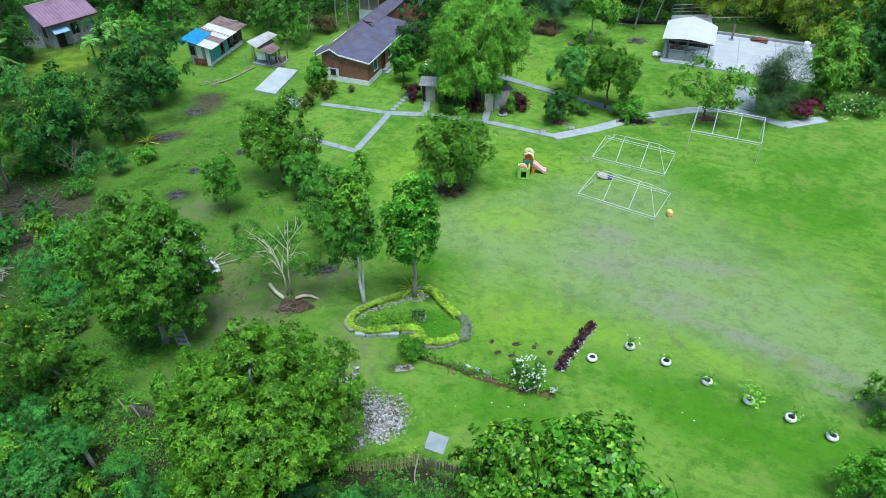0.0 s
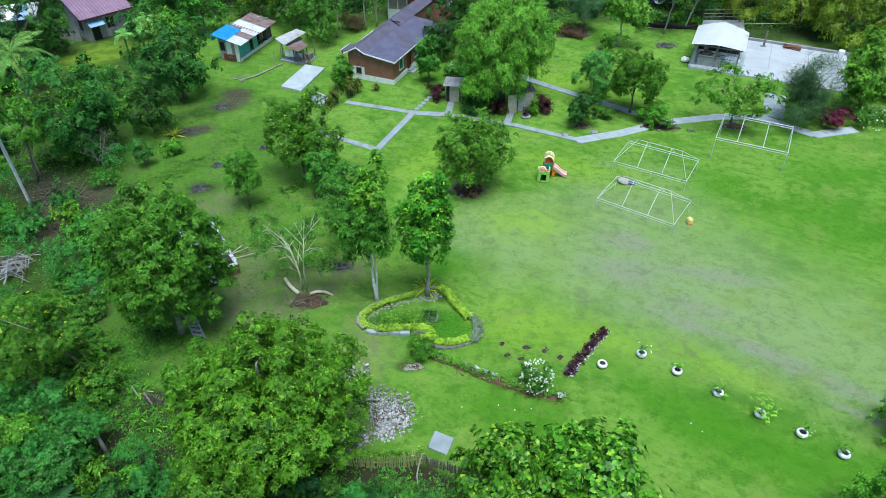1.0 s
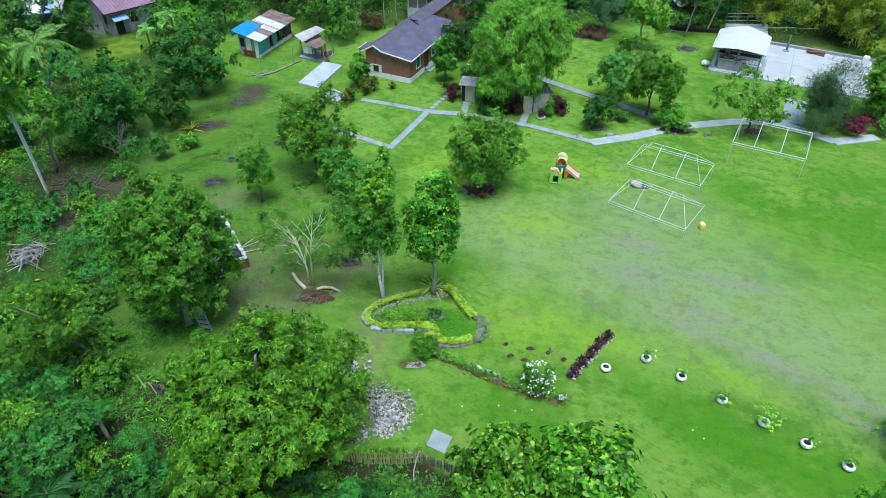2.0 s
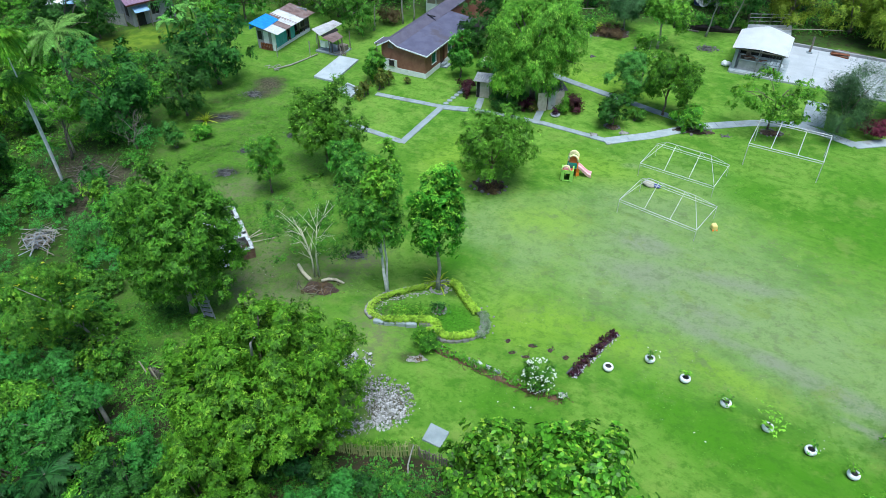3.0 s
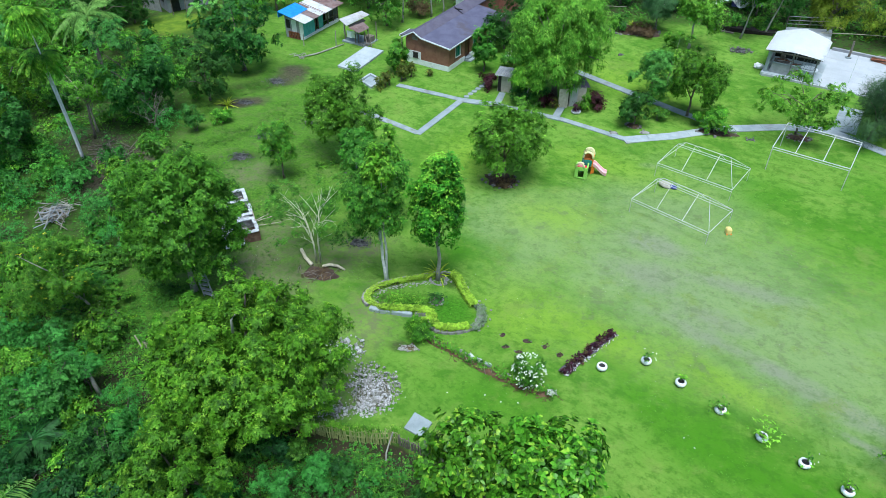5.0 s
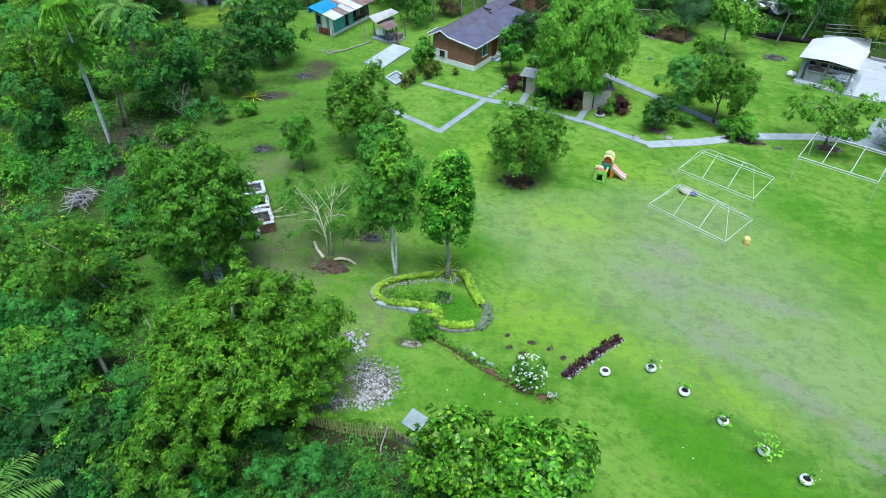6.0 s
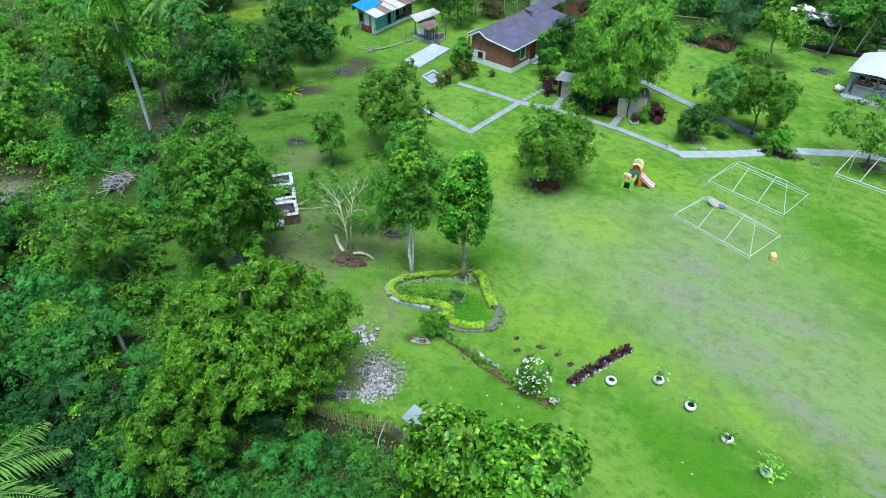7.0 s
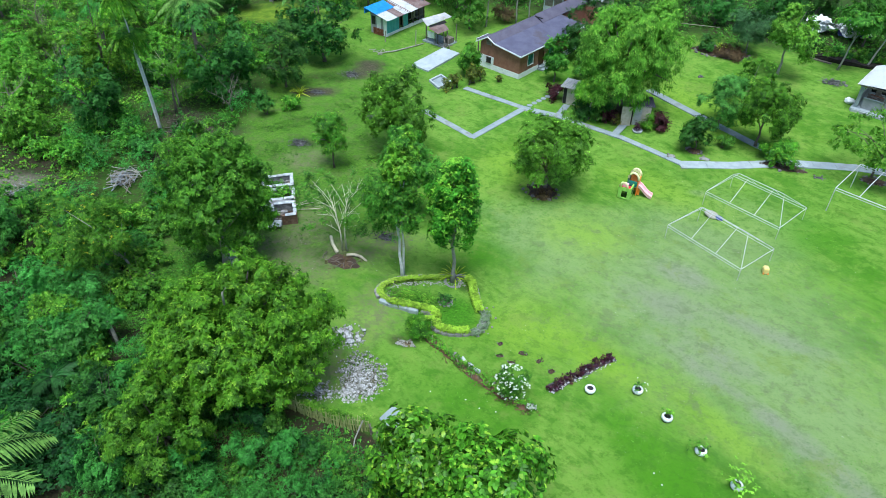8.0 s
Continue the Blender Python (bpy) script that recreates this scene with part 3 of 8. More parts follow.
    lawn = g.mix(g.math("MULTIPLY", g.span(blotch, 0.49, 0.62, 0.0, 0.34), inside), lawn, (0.11, 0.155, 0.06))
    lawn = g.mix(g.math("MULTIPLY", g.span(g.noise(0.9, 6, 0.72), 0.53, 0.66, 0.0, 0.48), inside), lawn, (0.13, 0.15, 0.085))
    lawn = g.mix(g.math("MULTIPLY", g.span(g.noise(1.1, 6, 0.7, m.outputs[0]), 0.54, 0.68, 0.0, 0.3), inside), lawn, (0.085, 0.155, 0.025))
    lawn = g.mix(g.span(g.noise(0.4, 6, 0.7), 0.54, 0.66, 0.0, 0.5), lawn, (0.17, 0.245, 0.05))
    lawn = g.mix(g.span(fine, 0.5, 0.72, 0.0, 0.32), lawn, (0.05, 0.13, 0.012))
    lawn = g.mix(g.span(grain, 0.48, 0.78, 0.0, 0.25), lawn, (0.04, 0.1, 0.01))
    # rougher, weedy ground among the trees to the west
    edge = g.math("ADD", g.math("ADD", x[0], g.math("MULTIPLY", x[1], 0.12)), g.math("MULTIPLY", wob, 3.0))
    rough = g.span(edge, -6.5, -0.5, 1.0, 0.0)
    rough = g.math("MULTIPLY", rough, g.span(x[1], 46, 60, 1.0, 0.35))
    weeds = g.mix(g.span(fine, 0.4, 0.62), (0.095, 0.215, 0.02), (0.048, 0.125, 0.012))
    weeds = g.mix(g.span(g.noise(1.1, 6, 0.75), 0.47, 0.62, 0.0, 0.6), weeds, (0.1, 0.125, 0.045))
    colour = g.mix(g.math("MULTIPLY", rough, 0.85), lawn, weeds)
    # leaf litter and dark earth under the thicket
    litter = g.mix(g.span(fine, 0.4, 0.6), (0.022, 0.024, 0.011), (0.05, 0.05, 0.026))
    litter = g.mix(g.span(g.noise(2.0, 5, 0.7), 0.4, 0.55, 0.0, 0.8), litter, (0.034, 0.085, 0.011))
    edge2 = g.math("ADD", g.math("ADD", x[0], g.math("MULTIPLY", x[1], 0.35)), g.math("MULTIPLY", wob, 2.0))
    wild = g.span(edge2, -10.5, -7.5, 1.0, 0.0)
    colour = g.mix(g.math("MULTIPLY", wild, 0.85), colour, litter)
    # the bank below the bamboo fence
    line = g.math("ADD", x[1], g.math("MULTIPLY", g.math("MAXIMUM", g.math("ADD", x[0], 0.8), 0.0), 0.52))
    line = g.math("SUBTRACT", line, g.math("MULTIPLY", g.math("MAXIMUM", g.math("SUBTRACT", -6.6, x[0]), 0.0), 0.5))
    south = g.span(g.math("ADD", line, g.math("MULTIPLY", wob, 0.5)), 18.25, 18.75, 1.0, 0.0)
    south = g.math("MULTIPLY", south, g.math("MULTIPLY", g.span(g.math("ADD", x[0], wob), 4.0, 7.5, 1.0, 0.0), g.span(g.math("ADD", x[1], g.math("MULTIPLY", wob, 3.0)), 6.0, 12.0)))
    earth = g.mix(g.span(g.noise(1.6, 6, 0.75), 0.46, 0.6), (0.036, 0.03, 0.018), (0.022, 0.046, 0.009))
    colour = g.mix(south, colour, g.mix(g.span(fine, 0.42, 0.62, 0.0, 0.7), earth, (0.03, 0.026, 0.016)))
    north = g.span(g.math("ADD", g.math("ADD", x[1], g.span(x[0], 22.0, 28.0, 0.0, 6.0)), g.math("MULTIPLY", wob, 3.0)), 79, 84, 0.0, 1.0)
    colour = g.mix(north, colour, litter)
    # scuffed earth here and there
    for e in ((-9.3, 29.9, 2.3, 1.4, 10), (-22.3, 55.7, 2.0, 1.5, 0), (-19.7, 42.2, 1.6, 1.2, 0), (-16.4, 23.4, 0.9, 0.9, 0), (-27.0, 38.0, 4.4, 6.0, 10), (-23.4, 51.0, 2.2, 1.2, 20),
              (-24.2, 54.2, 2.4, 1.2, 0), (-2.4, 24.4, 0.9, 0.5, 0), (16.8, 53.6, 1.6, 0.7, 20), (-2.6, 59.2, 1.6, 2.2, 0), (-21.3, 58.6, 1.8, 1.6, 0), (-0.6, 30.2, 1.0, 0.45, 10), (-3.9, 29.3, 0.6, 0.4, 0)):
        colour = g.mix(g.math("MULTIPLY", zone(1.2, 2.1, *e), 0.75), colour, litter)
    colour = g.mix(g.math("MULTIPLY", zone(1.2, 2.0, -38.6, 67.2, 6.0, 4.2, 30), 0.95), colour, g.mix(g.span(mid, 0.42, 0.6), (0.15, 0.23, 0.02), (0.085, 0.16, 0.014)))
    # lush turf inside the heart, and brown leaf-strewn earth under the palms
    colour = g.mix(g.math("MULTIPLY", zone(1.2, 2.0, -0.3, 27.7, 1.5, 1.9, 20), 0.85), colour, g.mix(g.span(fine, 0.4, 0.62), (0.06, 0.2, 0.008), (0.03, 0.115, 0.005)))
    colour = g.mix(g.math("MULTIPLY", zone(1.2, 2.0, -3.2, 28.4, 1.9, 1.1, 20), 0.7), colour, g.mix(g.span(fine, 0.4, 0.62), (0.09, 0.21, 0.018), (0.05, 0.12, 0.014)))
    mulch = g.mix(g.span(fine, 0.42, 0.6), (0.042, 0.036, 0.024), (0.1, 0.088, 0.062))
    for e in ((-28.3, 38.8, 3.6, 4.6, -10), (-25.6, 38.4, 2.6, 2.2, 20), (-23.4, 51.2, 2.4, 1.2, 25), (-32.0, 42.0, 3.0, 2.6, 0), (-21.6, 57.6, 1.9, 2.6, 10)):
        colour = g.mix(g.math("MULTIPLY", zone(1.2, 2.1, *e), 0.9), colour, mulch)
    colour = g.mix(g.math("MULTIPLY", zone(1.1, 2.0, -36.0, 28.4, 4.2, 2.2, 10), 0.9), colour, g.mix(g.span(fine, 0.42, 0.6), (0.2, 0.19, 0.15), (0.12, 0.12, 0.08)))
    # thin dry earth showing through the rough grass
    for e in ((-13.2, 33.0, 2.4, 3.4, 0), (-13.0, 29.6, 2.6, 2.0, 20), (-11.5, 28.3, 3.6, 2.2, -10), (-6.9, 33.1, 2.4, 1.7, 0), (-8.8, 31.0, 3.0, 2.6, 0), (-18.0, 40.0, 2.4, 2.0, 30), (-4.4, 21.0, 1.6, 2.4, 0), (-4.6, 26.2, 2.0, 3.0, 0)):
        colour = g.mix(g.math("MULTIPLY", zone(1.1, 2.2, *e), g.span(blotch, 0.4, 0.62, 0.15, 0.85)), colour, (0.155, 0.16, 0.085))
    colour = g.mix(g.math("MULTIPLY", rough, g.span(g.noise(3.4, 5, 0.75), 0.54, 0.66, 0.0, 0.55)), colour, (0.045, 0.085, 0.02))
    g.bump(g.math("ADD", fine, grain), 0.6, 0.04)
    g.bsdf.inputs["Specular IOR Level"].default_value = 0.1
    return g.done(colour, 0.95)


def build_ground():
    xs = np.concatenate([[-1500, -700, -300, -150, -100], np.linspace(-75, 75, 126), [100, 150, 300, 700, 1500]])
    ys = np.concatenate([[-1500, -700, -300, -120, -50, -20], np.linspace(-5, 110, 106), [130, 180, 300, 700, 1500]])
    X, Y = np.meshgrid(xs, ys)
    Z = ground_np(X, Y) + 0.05 * np.sin(X * 0.9 + 1.3 * np.sin(Y * 0.5)) * np.cos(Y * 0.7) * (np.abs(X) < 75)
    me = bpy.data.meshes.new("ground")
    n = len(xs)
    faces = [(j * n + i, j * n + i + 1, (j + 1) * n + i + 1, (j + 1) * n + i) for j in range(len(ys) - 1) for i in range(n - 1)]
    me.from_pydata(np.stack([X, Y, Z], -1).reshape(-1, 3).tolist(), [], faces)
    for p in me.polygons:
        p.use_smooth = True
    me.materials.append(ground_material())
    tagged(new("ground", me), "mown green lawn with worn patches and weedy earth", "ground", kind="structure")


build_ground()


def path_run(name, pts, width, label, material=None, step=1.6, lift=0.05):
    """A concrete path laid in slabs along a line."""
    rng = np.random.RandomState(len(pts) * 7 + int(width * 10))
    ob = thing(name, pts[0][0], pts[0][1], 0, label, "path", kind="structure")
    o = ob.matrix_basis.translation
    for (x0, y0), (x1, y1) in zip(pts, pts[1:]):
        d = Vector((x1 - x0, y1 - y0, 0))
        n = max(1, round(d.length / step))
        s = Vector((-d.y, d.x, 0)).normalized() * width / 2
        for i in range(n):
            a, b = Vector((x0, y0, 0)) + d * (i / n), Vector((x0, y0, 0)) + d * ((i + 1) / n)
            g = d.normalized() * 0.012
            w = [rng.uniform(-0.02, 0.02) for _ in range(4)]
            cs = [a - s * (1 + w[0]) + g, b - s * (1 + w[1]) - g, b + s * (1 + w[2]) - g, a + s * (1 + w[3]) + g]
            if i == 0:
                cs[0], cs[3] = cs[0] - d.normalized() * 0.2, cs[3] - d.normalized() * 0.2
            bm = bmesh.new()
            t = rng.uniform(0, 0.012)
            sheet(bm, [(c.x - o.x, c.y - o.y, ground(c.x, c.y) - o.z + lift + t) for c in cs], 0.14)
            part("slab", bm, material or M_CONCRETE, ob)
    return ob


path_run("path_1", [(-10.9, 57.1), (-4.9, 55.3)], 0.6, "grey concrete footpath in the lawn")
path_run("path_2", [(-12.6, 51.4), (-7.1, 48.5)], 0.6, "grey concrete footpath in the lawn")
path_run("path_3", [(-7.1, 48.5), (-4.7, 55.3)], 0.6, "grey concrete footpath in the lawn")
path_run("path_4", [(-4.7, 55.2), (-1.6, 54.9)], 0.8, "grey concrete footpath in the lawn")
path_run("path_5", [(-1.6, 54.9), (4.2, 53.2), (9.4, 50.7)], 0.6, "grey concrete footpath past the huts")
path_run("path_6", [(9.4, 50.6), (12.9, 51.9), (17.2, 54.1), (22.0, 55.3), (25.6, 55.5), (29.2, 52.3), (33.0, 53.5)], 1.05, "wide pale concrete path along the field", M_PALECONC)
path_run("path_7", [(5.0, 63.3), (9.5, 59.9), (14.2, 56.4), (17.0, 54.3)], 0.8, "grey concrete footpath across the garden")
path_run("path_8", [(-1.6, 54.9), (-1.4, 57.4)], 0.6, "narrow concrete path to a small hut")
path_run("path_9", [(3.6, 53.5), (4.0, 55.6)], 0.6, "narrow concrete path to a small hut")
path_run("path_10", [(26.8, 55.6), (28.6, 60.2)], 1.8, "grey concrete ramp up to the court")


# ---- court behind the pavilion ----
def court():
    ob = thing("court", 22.4, 66.6, 0, "pale grey concrete court, stained and cracked", "court", kind="structure")
    o = ob.matrix_basis.translation
    a, b, c, d = Vector((22.0, 66.0, 0)), Vector((35.4, 60.8, 0)), Vector((38.9, 70.0, 0)), Vector((25.5, 75.2, 0))
    nu, nv = 4, 4
    for i in range(nu):
        for j in range(nv):
            def at(u, v):
                return a.lerp(b, u).lerp(d.lerp(c, u), v)
            e = 0.0007
            cs = [at(i / nu + e, j / nv + e), at((i + 1) / nu - e, j / nv + e), at((i + 1) / nu - e, (j + 1) / nv - e), at(i / nu + e, (j + 1) / nv - e)]
            bm = bmesh.new()
            sheet(bm, [(p.x - o.x, p.y - o.y, 0.22) for p in cs], 0.5)
            part("slab", bm, M_COURT, ob)


court()


# ---- stuff: weeds and grass ----
def scatter(name, n, region, length, width, k, mat, label, seed, rise=0.8, clump=0.12):
    rng = np.random.RandomState(seed)
    pts = []
    while len(pts) < n:
        p = region(rng)
        if p is not None:
            pts.append(p)
    p = np.array(pts)
    pos = np.column_stack([p, ground_np(p[:, 0], p[:, 1])])
    pos[:, 2] -= 0.01
    q = leaves(rng, np.repeat(pos, 1, 0) + rng.normal(0, clump, (len(pos), 3)) * np.array([1, 1, 0]), np.tile([0, 0, 1.0], (len(pos), 1)), k, length, width, rise=rise, spread=0.5, droop=0.2, simple=True)
    ob = new(name, quad_mesh(name, q, mat))
    return tagged(ob, label, category="vegetation", kind="stuff")


def lawn_spot(rng):
    x, y = rng.uniform(-12, 32), rng.uniform(16, 62)
    if y < 18.3 - 0.28 * x and x < 4 or ((x - 13) / 13) ** 2 + ((y - 33) / 9) ** 2 < 1:
        return None
    return (x, y)


def bare_ground(x, y):
    if ((x + 38.6) / 5.5) ** 2 + ((y - 67.4) / 4.5) ** 2 < 1:
        return True
    for a, b, rx, ry in ((-22.3, 55.7, 1.7, 1.3), (-23.5, 51.2, 2.4, 1.6), (-19.7, 42.2, 1.3, 1.0), (-21.3, 58.6, 1.9, 1.6), (-11.5, 28.3, 3.0, 1.5), (-7.2, 33.1, 1.5, 1.1)):
        if ((x - a) / rx) ** 2 + ((y - b) / ry) ** 2 < 0.9 + 0.6 * noise.noise(Vector((x, y, 4))):
            return True
    return ((x + 27.0) / 3.4) ** 2 + ((y - 38.0) / 4.5) ** 2 < 1 + 0.5 * noise.noise(Vector((x * 0.8, y * 0.8, 1)))


def rough_spot(rng):
    x, y = rng.uniform(-34, -4), rng.uniform(18, 58)
    if bare_ground(x, y) or rng.rand() < (x + 24) / 13.0 or noise.noise(Vector((x * 0.5, y * 0.5, 3))) < -0.1:
        return None
    return (x, y)


def wild_spot(rng):
    x, y = rng.uniform(-62, 4), rng.uniform(8, 88)
    if bare_ground(x, y) or x + 0.35 * y > -10.5 and not (y < 17.6 - 0.28 * x and x < 4):
        return None
    return (x, y)


def strip_spot(rng):
    x, y = rng.uniform(-10, 4.5), rng.uniform(11, 17.6)
    return (x, y) if noise.noise(Vector((x * 0.9, y * 0.9, 7))) > (0.05 if y > 17.0 else -0.3) else None


scatter("bank_creepers", 7000, strip_spot, 0.14, 0.08, 4, M_DEEP, "leafy creepers spreading over the bank", 22, rise=0.5, clump=0.25)
scatter("bank_weeds", 11000, strip_spot, 0.12, 0.06, 3, M_MID, "straggling weeds on the bank below the fence", 15, rise=0.5, clump=0.1)
scatter("bank_litter", 2600, strip_spot, 0.12, 0.07, 2, M_DRYLEAF, "fallen dry leaves on the bank", 23, rise=0.1, clump=0.3)
scatter("lawn_grass", 24000, lawn_spot, 0.09, 0.03, 2, M_GRASS, "short mown grass blades", 11, rise=0.2)
def clump_spot(rng):
    x, y = rng.uniform(-30, -5), rng.uniform(19, 58)
    if bare_ground(x, y) or (x > -13.5 and y > 45) or rng.rand() < (x + 22) / 17.0 or noise.noise(Vector((x * 0.7, y * 0.7, 9))) < 0.05:
        return None
    return (x, y)


def worn_spot(rng):
    x, y = rng.normal(12.5, 6), rng.normal(33, 6)
    return (x, y) if noise.noise(Vector((x * 0.4, y * 0.4, 5))) > -0.1 else None


def yard_spot(rng):
    x, y = rng.normal(-10.5, 3.2), rng.normal(28.5, 2.2)
    return (x, y) if x < -5 else None


def creeper_spot(rng):
    x, y = rng.uniform(-24, -7), rng.uniform(12, 27)
    below = x < -7 and y < 17.8 + 0.5 * (-6.6 - x)
    if x + 0.35 * y > -6.8 + 1.2 * math.sin(y) and not below or noise.noise(Vector((x * 0.6, y * 0.6, 2))) < -0.22:
        return None
    return (x, y)


scatter("creepers", 12500, creeper_spot, 0.15, 0.08, 3, M_MID, "low tangle of leafy creepers and weeds", 19, rise=0.5, clump=0.15)
scatter("vines", 11500, creeper_spot, 0.13, 0.07, 3, M_WEED, "low tangle of fresh green vines", 20, rise=0.5, clump=0.15)
scatter("weed_clumps", 4200, clump_spot, 0.12, 0.05, 6, M_WEED, "tufts of broad-leaved weeds in rough grass", 17, rise=0.6, clump=0.1)
scatter("turf_litter", 900, worn_spot, 0.05, 0.04, 1, M_PALEFLECK, "pale dry flecks lying on worn turf", 18, rise=0.05)
scatter("pale_litter", 260, yard_spot, 0.05, 0.04, 1, M_PALEFLECK, "pale chips and scraps on thin grass", 24, rise=0.05)
scatter("weeds", 26000, rough_spot, 0.11, 0.06, 3, M_WEED, "low weeds in rough grass", 12, rise=0.25)
def north_spot(rng):
    x, y = rng.uniform(-60, 62), rng.uniform(66, 96)
    if y < 80 + 2 * math.sin(x) and -45 < x < 25 or (22 < x < 40 and y < 77.5):
        return None
    return (x, y)


def hillside_spot(rng):
    x, y = rng.uniform(-70, -31), rng.uniform(22, 64)
    if noise.noise(Vector((x * 0.3, y * 0.3, 6))) < -0.2 or (-34 < x and 36 < y < 44):
        return None
    return (x, y)


scatter("hillside_growth", 11000, hillside_spot, 0.3, 0.17, 4, M_BRIGHT, "fresh green low growth between the trees", 21, rise=0.7, clump=0.4)
scatter("far_undergrowth", 17000, north_spot, 0.32, 0.17, 4, M_MID, "dense low green undergrowth behind the lawn", 14, clump=0.4)
scatter("undergrowth", 34000, wild_spot, 0.16, 0.09, 3, M_MID, "dense low green undergrowth", 13, rise=0.35, clump=0.3)


# ---- the main trees ----
tree("mango_tree", -7.95, 18.5, 6.75, 4.25, 0.5, M_MANGO, "large round mango tree with dense drooping leaves", 1, 31000, 6, 0.125, 0.066, 360, girth=0.25, lump=0.12, droop=0.4, limbs=7, simple=True, wild=0.07)
mango_stub = thing("broken_branch", -7.6, 18.0, 0, "pale broken branch end among the mango leaves", "branch", z=ground(-7.6, 18.0) + 6.5)
part("wood", tubed([(0, 0, -0.6), (0.05, 0, 0.1), (0.25, 0.05, 0.4)], [0.06, 0.05, 0.03], 7), M_PALEBARK, mango_stub, smooth=True)
tree("mango_tree", -8.9, 13.9, 5.0, 2.3, 0.1, M_MANGOLOW, "low bright green mango tree at the thicket edge", 121, 6000, 6, 0.13, 0.068, 120, girth=0.14, lump=0.16, droop=0.35, limbs=5, simple=True)
tree("mango_tree", -11.3, 19.7, 4.9, 1.7, 1.0, M_MANGOLOW, "sparse young mango tree with bare twigs showing", 127, 1700, 6, 0.13, 0.066, 40, M_PALEBARK, 0.09, lump=0.2, droop=0.35, limbs=12, simple=True, wild=0.3)
tree("broadleaf_tree", 2.4, 15.6, 5.2, 1.75, 0.3, M_BIGLEAF, "young tree with big glossy light green leaves", 2, 900, 6, 0.24, 0.155, 56, girth=0.12, lump=0.24, droop=0.25, simple="round", wild=0.2)
tree("broadleaf_tree", 5.65, 14.9, 5.4, 2.65, 0.3, M_BIGLEAF, "young tree with big glossy light green leaves, close to another", 102, 1950, 6, 0.25, 0.16, 80, girth=0.16, lump=0.22, droop=0.25, simple="round", wild=0.2)
tree("mango_tree", -15.4, 26.7, 9.3, 3.5, 0.3, M_MANGODEEP, "broad mango tree beside the tombs", 3, 20000, 6, 0.135, 0.07, 230, M_PALEBARK, girth=0.18, lump=0.135, droop=0.4, limbs=7, simple=True, wild=0.1, lean=(0, 0.4))
tree("gum_tree", -1.7, 30.4, 8.9, 1.5, 2.2, M_GUM, "tall leafy tree with a pale trunk in the heart-shaped bed", 4, 5600, 6, 0.14, 0.08, 80, M_PALEBARK, 0.13, lump=0.26, droop=0.3, simple=True, wild=0.2, extra=(M_TUFT, 1100, 0.15, 0.085))
tree("gum_tree", -4.6, 29.6, 8.2, 1.55, 3.2, M_MID, "slender leaning tree with a pale trunk", 5, 4400, 6, 0.14, 0.06, 60, M_WHITEBARK, 0.11, lump=0.26, lean=(-0.6, 0.2), droop=0.4, simple=True, wild=0.3, column=True, extra=(M_BRIGHT, 260, 0.2, 0.09))
tree("gum_tree", -4.65, 29.75, 9.9, 0.85, 5.8, M_LIMELEAF, "tall leading stem with light green new leaves", 105, 950, 6, 0.19, 0.1, 26, M_WHITEBARK, 0.08, lump=0.36, droop=0.35, simple=True, wild=0.3, column=True)
tree("garden_tree", 0.5, 43.1, 6.6, 2.9, 0.3, M_BAMBOO, "rounded garden tree in a small stone bed", 6, 6000, 6, 0.17, 0.075, 80, girth=0.14, lump=0.21, wild=0.26, simple=True, extra=(M_TUFT, 110, 0.17, 0.08))
tree("garden_tree", -12.0, 43.7, 7.0, 2.7, 0.5, M_MANGOLOW, "leafy tree with yellow-green new shoots", 7, 6000, 6, 0.15, 0.07, 70, girth=0.12, lump=0.24, wild=0.26, extra=(M_TUFT, 160, 0.17, 0.08), simple=True)
tree("garden_tree", -6.95, 35.75, 6.0, 1.7, 1.3, M_MID, "soft-leaved tree with a pale trunk in rough grass", 125, 2800, 6, 0.18, 0.08, 40, M_PALEBARK, 0.11, lump=0.24, wild=0.3, droop=0.4, simple=True)
tree("small_tree", -10.1, 41.5, 4.0, 1.4, 0.9, M_MID, "small pale-trunked tree in a little soil bed", 126, 1500, 6, 0.17, 0.08, 24, M_PALEBARK, 0.09, lump=0.28, wild=0.3, simple=True)
tree("small_tree", -15.2, 39.9, 4.9, 1.4, 0.5, M_OLIVE, "small slender soft-leaved tree in rough grass", 8, 2200, 6, 0.14, 0.05, 26, girth=0.08, simple=True)
tree("garden_tree", 15.8, 71.4, 7.2, 2.5, 1.9, M_ACACIA, "light green garden tree with a pale trunk", 122, 3000, 6, 0.22, 0.11, 44, M_PALEBARK, 0.13, lump=0.24, wild=0.3, simple=True)
tree("feathery_tree", 12.6, 76.0, 4.8, 2.3, 1.0, M_CASU, "soft grey-green tree behind a raised bed", 123, 1900, 6, 0.3, 0.05, 40, M_PALEBARK, 0.1, lump=0.22, wild=0.3, simple=True)
tree("small_tree", -32.8, 43.6, 6.0, 2.5, 2.2, M_BAMBOO, "thin tree with yellow-green leaves on bare pinkish branches", 124, 1500, 6, 0.2, 0.09, 30, M_BARE, 0.09, lump=0.2, wild=0.3, limbs=14, simple=True)
tree("acacia_tree", 3.1, 57.2, 10.4, 3.9, 0.5, M_ACACIA, "big spreading tree with drooping light green foliage", 9, 17000, 6, 0.25, 0.06, 130, girth=0.3, lump=0.2, droop=0.7, limbs=9, simple=True, wild=0.22)
